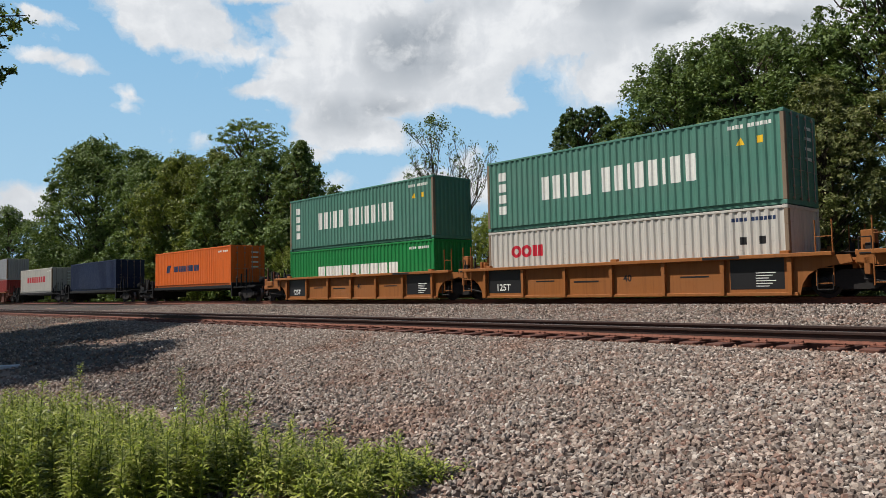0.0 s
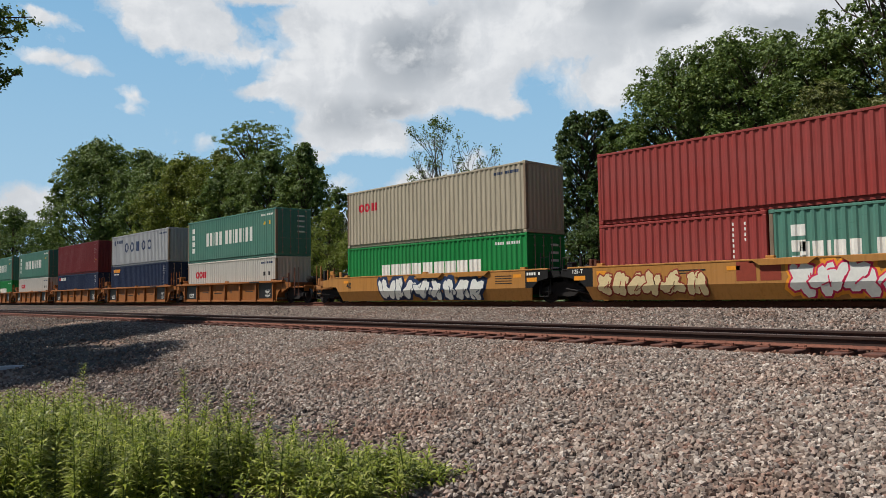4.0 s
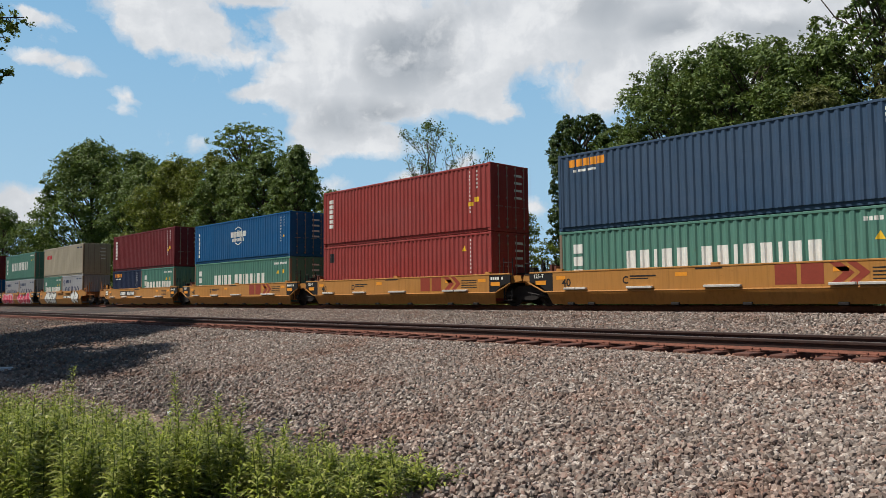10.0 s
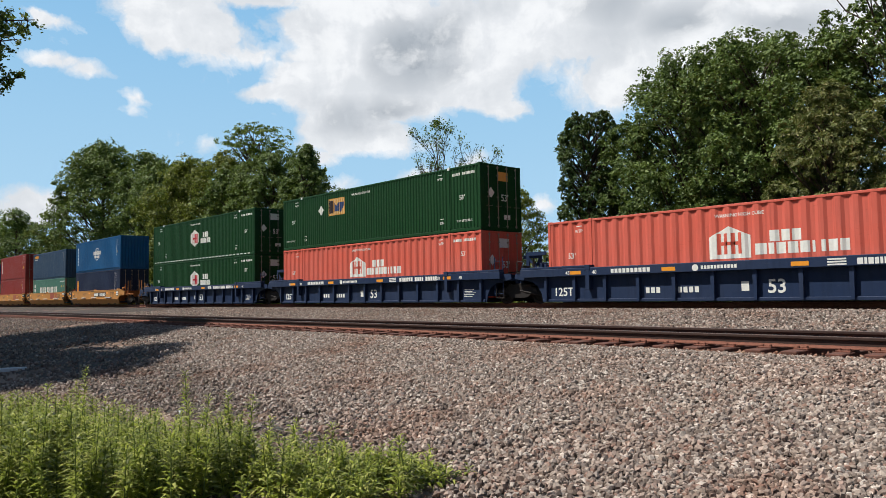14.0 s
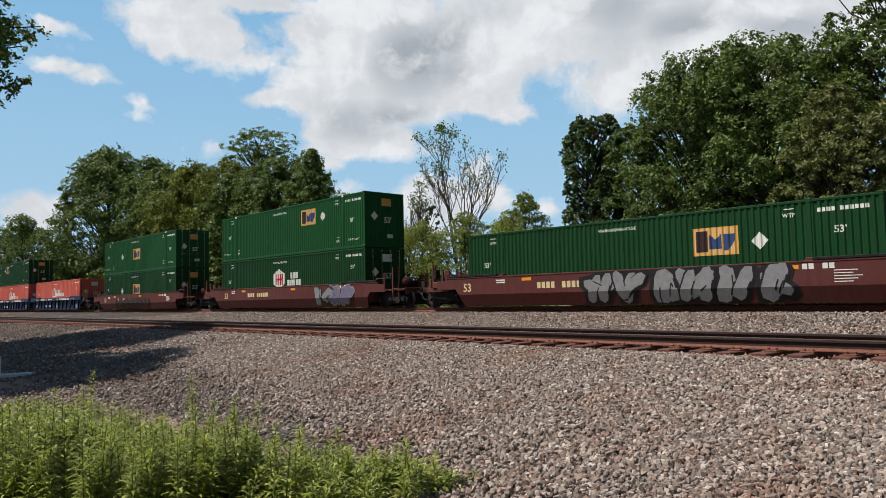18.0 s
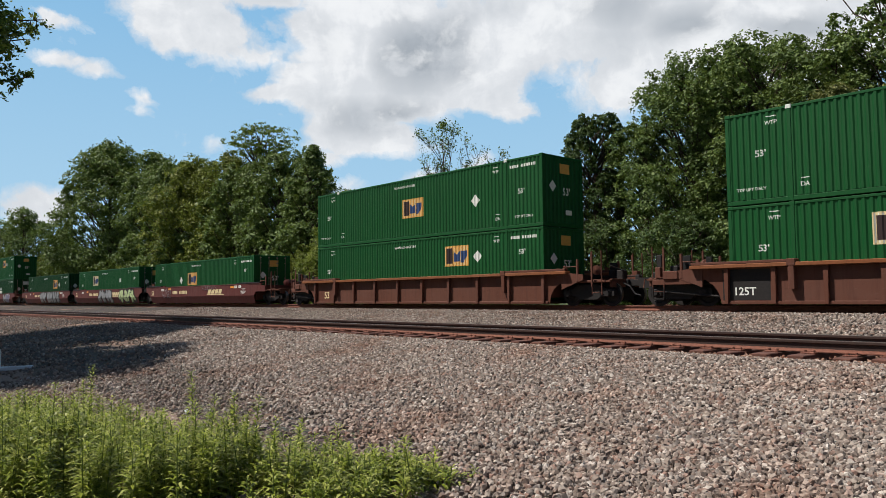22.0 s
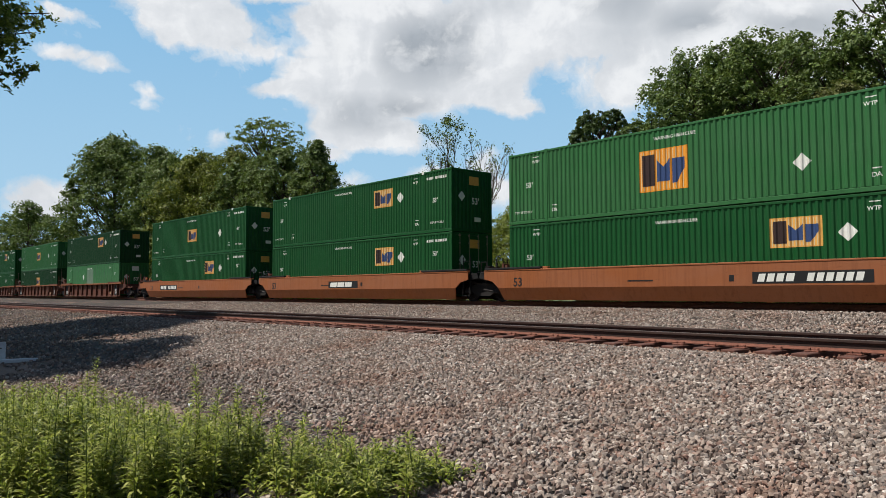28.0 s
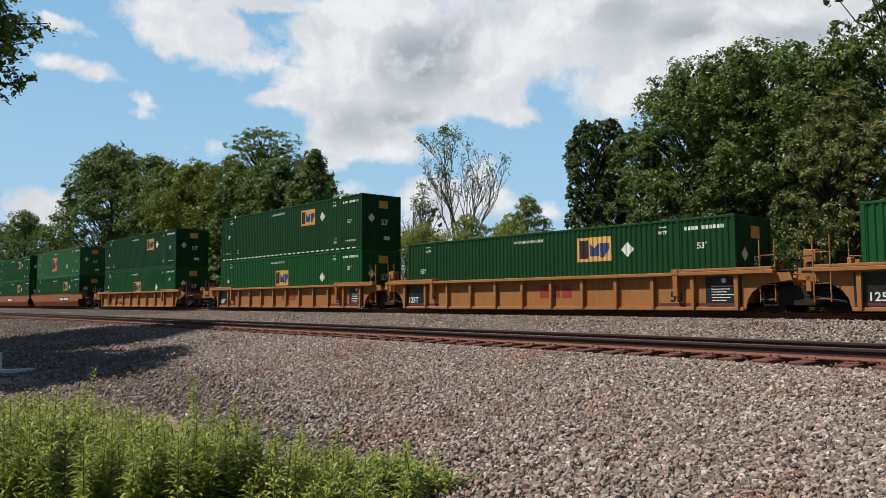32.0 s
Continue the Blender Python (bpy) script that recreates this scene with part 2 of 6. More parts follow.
M_STONE = stone("crushed_ballast_stone", [(76, 66, 61), (160, 146, 134), (116, 101, 93), (184, 170, 158), (134, 119, 109), (150, 121, 108), (210, 199, 188), (92, 82, 77), (164, 153, 145)], (230, 188, 166), 0.6)
M_STONE_RUST = stone("rust_stained_ballast_stone", [(96, 68, 56), (166, 126, 106), (128, 88, 72), (176, 146, 124), (140, 96, 78), (188, 164, 144)], (220, 160, 130), 0.6)
LEAF = {
    "oak": island_mix("oak_leaves", [(54, 74, 34), (118, 140, 70), (76, 100, 48), (146, 164, 100), (60, 82, 38)], 0.5, 3, 0.2),
    "light": island_mix("light_leaves", [(60, 82, 30), (120, 142, 56), (86, 108, 40), (144, 160, 76)], 0.5, 3, 0.25),
    "olive": island_mix("olive_leaves", [(74, 88, 28), (138, 146, 56), (98, 110, 36), (158, 162, 76), (56, 72, 26)], 0.5, 3, 0.22),
    "dark": island_mix("vine_leaves", [(36, 56, 28), (84, 108, 56), (52, 74, 38), (116, 136, 84), (42, 62, 32)], 0.45, 3, 0.16),
    "droop": island_mix("drooping_leaves", [(66, 80, 34), (144, 146, 90), (90, 102, 48), (166, 162, 114), (54, 68, 30)], 0.45, 3, 0.22),
    "bush": island_mix("bush_leaves", [(112, 130, 46), (156, 164, 76), (94, 112, 40), (170, 172, 96)], 0.5, 3, 0.35),
    "weed": island_mix("weed_leaves", [(92, 108, 28), (186, 194, 80), (124, 140, 42), (214, 214, 126), (48, 64, 20)], 0.45, 6, 0.36),
}
M_STEM = plain("green_weed_stem", (96, 112, 50), 0.7, 0, 20, 0.2)
M_BOARD = plain("weathered_white_board", (214, 218, 222), 0.6, 0, 5, 0.12)


def ground_material():
    m, nt, bsdf = start("gravel_dirt_and_gap_shade")
    vec = coords(nt, per_object=False)
    vor = nt.nodes.new("ShaderNodeTexVoronoi")
    vor.inputs["Scale"].default_value = 16.0
    nt.links.new(vec, vor.inputs["Vector"])
    # shade between the stones is put into this dark tone and the cell gaps
    tone = mix(nt, ramp(nt, noise_tex(nt, vec, 9.0, 3), 0.35, 0.7, 0, 1), lin(70, 60, 54), lin(112, 98, 88))
    cell = mix(nt, 0.35, tone, vor.outputs["Color"], 'SOFT_LIGHT')
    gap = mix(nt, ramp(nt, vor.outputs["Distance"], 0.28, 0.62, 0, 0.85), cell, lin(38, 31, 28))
    dirt = mix(nt, ramp(nt, noise_tex(nt, vec, 0.5, 5), 0.56, 0.7, 0, 0.6), gap, lin(172, 136, 114))
    nt.links.new(dirt, bsdf.inputs["Base Color"])
    bsdf.inputs["Roughness"].default_value = 0.95
    bumped(nt, bsdf, ramp(nt, vor.outputs["Distance"], 0.0, 0.6, 1.0, 0.0), 0.9, 0.03)
    return m


def dirt_material():
    m, nt, bsdf = start("trodden_dirt")
    vec = coords(nt, per_object=False)
    col = mix(nt, ramp(nt, noise_tex(nt, vec, 1.2, 6), 0.35, 0.7, 0, 1), lin(128, 108, 96), lin(160, 136, 120))
    col = mix(nt, ramp(nt, noise_tex(nt, vec, 40.0, 5, 0.7), 0.45, 0.75, 0, 0.8), col, lin(84, 70, 62))
    nt.links.new(col, bsdf.inputs["Base Color"])
    bsdf.inputs["Roughness"].default_value = 0.95
    bumped(nt, bsdf, noise_tex(nt, vec, 45.0, 5), 0.9, 0.02)
    return m


def grass_material():
    m, nt, bsdf = start("rough_grass")
    vec = coords(nt, per_object=False)
    col = mix(nt, ramp(nt, noise_tex(nt, vec, 0.8, 6), 0.35, 0.7, 0, 1), lin(58, 78, 34), lin(108, 112, 62))
    nt.links.new(col, bsdf.inputs["Base Color"])
    bsdf.inputs["Roughness"].default_value = 0.95
    bumped(nt, bsdf, noise_tex(nt, vec, 9.0, 5), 0.8, 0.08)
    return m


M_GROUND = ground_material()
M_GRASS = grass_material()
M_DIRT = dirt_material()

# ---- mesh helpers ----
class Build:
    """Collects simple solids into one mesh."""

    def __init__(self):
        self.v, self.f = [], []

    def solid(self, pts, faces):
        k = len(self.v)
        self.v += [tuple(p) for p in pts]
        self.f += [tuple(i + k for i in q) for q in faces]
        return self

    def box(self, x0, x1, y0, y1, z0, z1):
        return self.solid([(x0, y0, z0), (x1, y0, z0), (x1, y1, z0), (x0, y1, z0), (x0, y0, z1), (x1, y0, z1), (x1, y1, z1), (x0, y1, z1)],
                          [(0, 3, 2, 1), (4, 5, 6, 7), (0, 1, 5, 4), (1, 2, 6, 5), (2, 3, 7, 6), (3, 0, 4, 7)])

    def block(self, x0, x1, y0, y1, z0, z1, b=0.01):
        """A box with chamfered edges."""
        xs, ys, zs = (x0, x1), (y0, y1), (z0, z1)
        pts, idx = [], {}
        for i in (0, 1):
            for j in (0, 1):
                for k in (0, 1):
                    sx, sy, sz = (b, -b)[i], (b, -b)[j], (b, -b)[k]
                    for a, p in (("x", (xs[i], ys[j] + sy, zs[k] + sz)), ("y", (xs[i] + sx, ys[j], zs[k] + sz)), ("z", (xs[i] + sx, ys[j] + sy, zs[k]))):
                        idx[a, i, j, k] = len(pts)
                        pts.append(p)
        f = []
        for i in (0, 1):
            o = 1 if i else -1
            f.append([idx["x", i, *q] for q in ((0, 0), (1, 0), (1, 1), (0, 1))][::o])
            f.append([idx["y", q[0], i, q[1]] for q in ((0, 0), (0, 1), (1, 1), (1, 0))][::o])
            f.append([idx["z", *q, i] for q in ((0, 0), (1, 0), (1, 1), (0, 1))][::o])
        for i in (0, 1):
            for j in (0, 1):
                f.append([idx["x", i, j, 0], idx["x", i, j, 1], idx["y", i, j, 1], idx["y", i, j, 0]][::1 if i == j else -1][::-1])
                f.append([idx["x", i, 0, j], idx["x", i, 1, j], idx["z", i, 1, j], idx["z", i, 0, j]][::1 if i == j else -1])
                f.append([idx["y", 0, i, j], idx["y", 1, i, j], idx["z", 1, i, j], idx["z", 0, i, j]][::1 if i == j else -1][::-1])
        for i in (0, 1):
            for j in (0, 1):
                for k in (0, 1):
                    f.append([idx["x", i, j, k], idx["y", i, j, k], idx["z", i, j, k]][::1 if (i + j + k) % 2 else -1])
        return self.solid(pts, f)

    def tube(self, a, b, r0, r1=None, n=8, caps=True):
        a, b = Vector(a), Vector(b)
        r1 = r0 if r1 is None else r1
        w = (b - a).normalized()
        u = w.orthogonal().normalized()
        t = w.cross(u)
        pts = [c + r * (math.cos(2 * math.pi * i / n) * u + math.sin(2 * math.pi * i / n) * t) for c, r in ((a, r0), (b, r1)) for i in range(n)]
        f = [(i, (i + 1) % n, n + (i + 1) % n, n + i) for i in range(n)]
        if caps:
            f += [tuple(range(n))[::-1], tuple(range(n, 2 * n))]
        return self.solid(pts, f)

    def prism(self, outline, y0, y1):
        """An outline in x and z, drawn from y0 to y1."""
        n = len(outline)
        pts = [(x, y0, z) for x, z in outline] + [(x, y1, z) for x, z in outline]
        return self.solid(pts, [tuple(range(n)), tuple(range(2 * n - 1, n - 1, -1))] + [(i, n + i, n + (i + 1) % n, (i + 1) % n) for i in range(n)])

    def lathe(self, rings, n=20, centre=(0, 0, 0)):
        """Rings of (y, radius) turned about the y axis."""
        k = len(rings)
        pts = [(centre[0] + r * math.cos(2 * math.pi * i / n), centre[1] + y, centre[2] + r * math.sin(2 * math.pi * i / n)) for y, r in rings for i in range(n)]
        f = [(j * n + i, j * n + (i + 1) % n, (j + 1) * n + (i + 1) % n, (j + 1) * n + i) for j in range(k - 1) for i in range(n)]
        f += [tuple(range(n))[::-1], tuple(range((k - 1) * n, k * n))]
        return self.solid(pts, f)

    def mesh(self, name, material):
        me = bpy.data.meshes.new(name)
        me.from_pydata(self.v, [], self.f)
        me.materials.append(material)
        return me


def fast_mesh(name, verts, quads, material, smooth=False):
    """A mesh from numpy arrays of corners (n, 3) and quads or triangles (m, k)."""
    me = bpy.data.meshes.new(name)
    k = quads.shape[1]
    me.vertices.add(len(verts))
    me.vertices.foreach_set("co", verts.astype(np.float32).ravel())
    me.loops.add(quads.size)
    me.loops.foreach_set("vertex_index", quads.astype(np.int32).ravel())
    me.polygons.add(len(quads))
    me.polygons.foreach_set("loop_start", np.arange(0, quads.size, k, dtype=np.int32))
    me.materials.append(material)
    me.update(calc_edges=True)
    me.validate()
    if not smooth:
        me.shade_flat()
    return me


def part(name, shape, material, parent, label=""):
    """Links a Build or a ready mesh as one mesh object under a thing or a part."""
    me = shape if isinstance(shape, bpy.types.Mesh) else shape.mesh(name, material)
    ob = new(name, me)
    ob.parent = parent
    if label:
        ob["label"] = label
    return ob


def painted(me, material, cache={}):
    """The same mesh data with another material, kept once for each pair."""
    key = (me.name, material.name)
    if key not in cache:
        c = me.copy()
        c.materials.clear()
        c.materials.append(material)
        cache[key] = c
    return cache[key]

# ---- ground and tracks ----
RAIL_Z = EYE - 0.40          # rail head of the far main track
FACE = 22.26                 # near face of the containers
TRACK_Y = FACE + 1.22        # centre line of the far track
NEAR_Y, NEAR_Z = 11.85, EYE - 0.685   # centre line and rail head of the near track

# cross-section of the site: distance from the viewer, height
SECTION = [(-4000, -0.1), (-60, -0.1), (-6, -0.06), (2.2, 0.0), (3.6, 0.05), (5.2, 0.16), (7.0, 0.36), (9.0, 0.58), (10.0, 0.655), (10.35, 0.64), (10.6, 0.62), (13.1, 0.62), (13.4, 0.66), (14.2, 0.70),
           (17.5, 0.78), (20.4, 0.93), (21.6, 0.98), (22.1, 0.95), (24.9, 0.95), (25.4, 0.98), (26.6, 0.85), (29.0, 0.55), (32.0, 0.5), (60, 0.4), (200, 0.3), (4000, 0.2)]


def ground_z(y):
    return float(np.interp(y, [a for a, _ in SECTION], [b for _, b in SECTION]))


def make_ground():
    ys = sorted({a for a, _ in SECTION} | set(np.round(np.arange(2.5, 22, 0.5), 2)))
    xs = [-4000, -900, -400, -200, -120] + list(np.arange(-80, 20.1, 1.0)) + [60, 200, 700, 4000]
    yy, xx = np.meshgrid(ys, xs)
    zz = np.interp(yy, [a for a, _ in SECTION], [b for _, b in SECTION])
    for i, x in enumerate(xs):
        for j, y in enumerate(ys):
            if -80 <= x <= 20 and 2.5 <= y <= 20:
                zz[i, j] += 0.045 * noise.noise((x * 0.5, y * 0.5, 0)) * min(1, abs(y - 10.4) / 1.0, abs(y - 13.3) / 1.0)
    n, m = len(xs), len(ys)
    verts = np.stack([xx, yy, zz], -1).reshape(-1, 3)
    i, j = np.meshgrid(np.arange(n - 1), np.arange(m - 1), indexing="ij")
    a = (i * m + j).ravel()
    quads = np.stack([a, a + m, a + m + 1, a + 1], 1)
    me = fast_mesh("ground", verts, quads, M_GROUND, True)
    me.materials.append(M_GRASS)
    mid = verts[quads].mean(1)
    me.materials.append(M_DIRT)
    idx = ((mid[:, 1] > 27) | (mid[:, 1] < 2.0)).astype(np.int32)
    idx[(idx == 0) & (mid[:, 1] < 4.0)] = 2
    me.polygons.foreach_set("material_index", idx)
    tagged(new("ground", me), "sloping ground of grey crushed stone and trampled dirt", "ground", kind="structure")


make_ground()

RAIL_SHAPE = [(-0.069, -0.171), (0.069, -0.171), (0.069, -0.160), (0.018, -0.142), (0.009, -0.125), (0.009, -0.055), (0.037, -0.040), (0.037, -0.010), (0.030, 0.0), (-0.030, 0.0), (-0.037, -0.010), (-0.037, -0.040), (-0.009, -0.055), (-0.009, -0.125), (-0.018, -0.142), (-0.069, -0.160)]


def rail(name, y, z, x0, x1, parent, web):
    n = len(RAIL_SHAPE)
    b = Build()
    xs = list(np.linspace(x0, x1, 9))
    for x in xs:
        b.v += [(x, y + p, z + q) for p, q in RAIL_SHAPE]
    for k in range(len(xs) - 1):
        b.f += [(k * n + i, k * n + (i + 1) % n, (k + 1) * n + (i + 1) % n, (k + 1) * n + i) for i in range(n)]
    b.f += [tuple(range(n))[::-1], tuple(range((len(xs) - 1) * n, len(xs) * n))]
    me = b.mesh(name, M_RUST)
    me.materials.append(M_STEEL)
    me.materials.append(web)
    for p in me.polygons:
        p.material_index = 1 if p.center.z > z - 0.004 else 2 if p.center.z > z - 0.13 else 0
    return part(name, me, M_RUST, parent, "rusty steel rail with a polished head")


def tie_mesh(seed):
    rng = random.Random(seed)
    b = Build()
    b.block(-0.115 + rng.uniform(-.01, .01), 0.115 + rng.uniform(-.01, .01), -1.3 + rng.uniform(-.05, .05), 1.3 + rng.uniform(-.05, .05), -0.17, 0.0, 0.012)
    return b.mesh("tie", M_TIE)


def spike_plate_mesh():
    b = Build()
    b.block(-0.10, 0.10, -0.19, 0.19, 0.0, 0.02, 0.005)
    for x in (-0.06, 0.06):
        for y in (-0.105, 0.105):
            b.block(x - 0.014, x + 0.014, y - 0.02, y + 0.02, 0.02, 0.05, 0.004)
    return b.mesh("tie_plate", M_RUST)


TIES = [tie_mesh(i) for i in range(5)]
PLATE = spike_plate_mesh()


def track(label, y, z, x0, x1, ties, web):
    ob = tagged(new("railway_track"), label, "railway track", group="main line tracks")
    ob.location = (0, y, z)
    rail("rail", -0.755, 0, x0, x1, ob, web)
    rail("rail", 0.755, 0, x0, x1, ob, web)
    rng = random.Random(y)
    x, i = ties[0], 0
    while x < ties[1]:
        t = part("tie", TIES[i % 5], M_TIE, ob)
        t.location = (x + rng.uniform(-0.03, 0.03), rng.uniform(-0.05, 0.05), -0.19 + rng.uniform(-0.012, 0.004))
        t.rotation_euler = (0, 0, rng.uniform(-0.015, 0.015))
        for s in (-0.755, 0.755):
            p = part("tie_plate", PLATE, M_RUST, t)
            p.location = (0, s - t.location.y, 0)
        x += 0.53
        i += 1
    return ob


track("near railway track with rusty rails on weathered timber ties", NEAR_Y, NEAR_Z, -1500, 300, (-62, 6), M_RAIL)
# lighter rust on these webs stands in for light bounced below the cars
track("far railway track carrying the freight train", TRACK_Y, RAIL_Z, -1500, 1000, (-62, 6), M_RUST)


def stones(name, count, x0, x1, y0, y1, size, seed, label, density=None, material=None, pile=0.04):
    """Loose crushed stone heaped on the ground: one angular chunk each."""
    rng = np.random.default_rng(seed)
    x = rng.uniform(x0, x1, count)
    y = rng.uniform(y0, y1, count)
    keep = np.ones(count, bool) if density is None else rng.random(count) < density(x, y)
    x, y = x[keep], y[keep]
    n = len(x)
    z = np.interp(y, [a for a, _ in SECTION], [b for _, b in SECTION]) + rng.uniform(-0.008, pile, n)
    # a blunt wedge: four corners below, four above turned by half a step, each pushed about
    ang = np.arange(8) * math.pi / 2 + np.where(np.arange(8) < 4, 0.0, math.pi / 4) + rng.uniform(-0.3, 0.3, (n, 8))
    wide = rng.uniform(0.7, 1.0, (n, 8)) * np.where(np.arange(8) < 4, 1.0, 0.78)
    high = np.where(np.arange(8) < 4, -0.6, 1.0) * rng.uniform(0.6, 1.0, (n, 8))
    p = np.stack([np.cos(ang) * wide, np.sin(ang) * wide, high], -1)
    p *= 0.5 * size * rng.uniform(0.6, 1.3, (n, 1, 1)) * np.stack([rng.uniform(0.9, 1.35, n), rng.uniform(0.65, 1.0, n), rng.uniform(0.55, 1.0, n)], -1)[:, None, :]
    for a, b in ((0, 1), (1, 2), (0, 2)):
        ang = rng.uniform(0, 6.283, n) if (a, b) == (0, 1) else rng.uniform(-0.6, 0.6, n)
        c, s = np.cos(ang)[:, None], np.sin(ang)[:, None]
        u, v = p[:, :, a].copy(), p[:, :, b].copy()
        p[:, :, a], p[:, :, b] = u * c - v * s, u * s + v * c
    p += np.stack([x, y, z], -1)[:, None, :]
    f = [(4, 5, 6), (4, 6, 7)]
    for i in range(4):
        f += [(i, (i + 1) % 4, 4 + i), (4 + i, (i + 1) % 4, 4 + (i + 1) % 4)]
    quads = (np.array(f)[None] + 8 * np.arange(n)[:, None, None]).reshape(-1, 3)
    ob = new(name, fast_mesh(name, p.reshape(-1, 3), quads, material or M_STONE))
    return tagged(ob, label, "ballast", kind="stuff")


def camera_sector(x, y):
    """Ground inside the camera's view, plus a margin; stone is laid to fit it."""
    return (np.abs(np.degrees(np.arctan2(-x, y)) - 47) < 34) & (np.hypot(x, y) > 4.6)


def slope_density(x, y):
    """Keeps to the camera's view; thins out towards the trodden dirt at the foot of the slope."""
    return camera_sector(x, y) * np.clip((y + 0.22 * (x + 4) - 3.5) / 1.3, 0.08, 1)


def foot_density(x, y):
    return camera_sector(x, y) * (y + 0.22 * (x + 4) < 4.8)


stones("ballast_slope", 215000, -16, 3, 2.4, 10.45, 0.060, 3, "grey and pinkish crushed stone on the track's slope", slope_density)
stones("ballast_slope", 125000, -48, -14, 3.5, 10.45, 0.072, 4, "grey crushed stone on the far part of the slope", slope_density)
stones("ballast_slope", 42000, -16, 9, 3.6, 10.45, 0.068, 8, "grey crushed stone on the slope beside the viewer", lambda x, y: ~camera_sector(x, y) * np.clip((y - 3.4) / 1.3, 0, 1))
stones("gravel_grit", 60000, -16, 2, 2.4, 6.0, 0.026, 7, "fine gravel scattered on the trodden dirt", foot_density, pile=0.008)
stones("ballast_shoulder", 26000, -48, 3, 10.3, 13.4, 0.062, 6, "rust-stained crushed stone round the near track's ties", lambda x, y: np.where(y < 10.9, 1.0, .5) * camera_sector(x, y), M_STONE_RUST, 0.05)
stones("ballast_bed", 75000, -48, 4, 13.2, 22.0, 0.072, 5, "grey crushed stone between the two tracks", camera_sector)

# ---- trees, bushes, weeds ----
def leaf_quads(centres, normals_bias, size, rng, aspect=0.55):
    """A small bent leaf card at each centre."""
    n = len(centres)
    d = rng.normal(size=(n, 3)) + normals_bias
    d /= np.linalg.norm(d, axis=1, keepdims=True)
    r = rng.normal(size=(n, 3))
    u = np.cross(d, r)
    u /= np.linalg.norm(u, axis=1, keepdims=True)
    v = np.cross(d, u)
    s = (size * rng.uniform(0.6, 1.3, n))[:, None]
    c = centres
    pts = np.stack([c - u * s, c - v * s * aspect + d * s * 0.12, c + u * s, c + v * s * aspect + d * s * 0.12], 1)
    return pts.reshape(-1, 3), np.arange(4 * n).reshape(n, 4)


def limb(b, p, q, r0, r1, rng, steps=3, wobble=0.06):
    p, q = Vector(p), Vector(q)
    length = (q - p).length
    last, lr = p, r0
    for i in range(1, steps + 1):
        t = i / steps
        nxt = p.lerp(q, t) + (Vector((rng.uniform(-1, 1), rng.uniform(-1, 1), rng.uniform(-0.5, 0.5))) * wobble * length if i < steps else Vector())
        r = r0 + (r1 - r0) * t
        b.tube(last, nxt, lr, r, 6, False)
        last, lr = nxt, r


ROUND = ((0, .62), (.25, .95), (.5, 1.0), (.75, .82), (.92, .5), (1, .22))
COLUMN = ((0, 1.05), (.5, .95), (.85, 1.0), (.95, .85), (1, .55))
UMBRELLA = ((0, .25), (.35, .75), (.6, 1.0), (.85, .7), (1, .3))
DOME = ((0, .8), (.4, 1.0), (.72, .96), (.9, .74), (1, .45))
CONE = ((0, .9), (.35, 1.0), (.6, .75), (.85, .4), (1, .12))


def tree(label, x, y, height, radius, leaf="oak", seed=1, trunk=0.25, crown_low=0.05, lobes=40, leaves=14000, size=0.20, shape=ROUND, z=None, ragged=0.35, category="tree", bark=M_BARK, lobe=0.34, flat=0.82, aspect=0.55):
    """A broadleaf tree: tapered trunk, limbs to each leafy lobe, crown of single leaf cards."""
    rng, nrg = random.Random(seed), np.random.default_rng(seed)
    ob = tagged(new("tree"), label, category, group="trees along the line")
    ob.location = (x, y, ground_z(y) if z is None else z)
    wood = Build()
    low = height * crown_low
    limb(wood, (0, 0, -0.2), (rng.uniform(-.02, .02) * height, rng.uniform(-.02, .02) * height, height * 0.8), trunk, trunk * 0.3, rng, 5, 0.012)
    cen, rad = [], []
    lobes = int(lobes * 1.7)
    for i in range(lobes):
        h = ((i + rng.random()) / lobes) ** 0.9
        prof = float(np.interp(h, [a for a, _ in shape], [b for _, b in shape]))
        a = i * 2.399 + rng.uniform(-.5, .5)
        lr = radius * lobe * rng.uniform(0.45, 0.95)
        rr = max(0.0, radius * prof * rng.uniform(0.78, 1.1) - lr * 0.8) * (1 if rng.random() < .85 else rng.random())
        c = np.array((rr * math.cos(a), rr * math.sin(a), low + h * (height - low - lr * 0.7)))
        cen.append(c)
        rad.append(lr)
        limb(wood, (0, 0, max(low * 0.9, c[2] - rr * 0.9 - 0.06 * height)), c, trunk * 0.24, 0.02, rng, 3)
    weights = np.array(rad) ** 2
    counts = (1.45 * leaves * weights / weights.sum()).astype(int)
    pts, out = [], []
    for c, r, k in zip(cen, rad, counts):
        # leaves gather in twig clusters, more of them on the upper side of each bough
        tw = nrg.normal(size=(max(6, k // 26), 3)) + np.array((0, 0, 0.35))
        tw /= np.linalg.norm(tw, axis=1, keepdims=True)
        pick = nrg.integers(0, len(tw), k)
        d = nrg.normal(size=(k, 3)) * 0.2 + tw[pick]
        d /= np.linalg.norm(d, axis=1, keepdims=True)
        reach = nrg.normal(0.88, ragged * 0.5, len(tw))[pick] + nrg.normal(0, 0.10, k)
        pts.append(c + d * (r * np.clip(reach, 0.15, 1.5))[:, None] * np.array((1, 1, flat)))
        out.append(d)
    pts, out = np.concatenate(pts), np.concatenate(out)
    v, f = leaf_quads(pts, out * 1.3 + np.array((0, 0, 0.8)), size * 0.8, nrg, aspect)
    part("trunk", wood, bark, ob, "brown bark trunk and limbs")
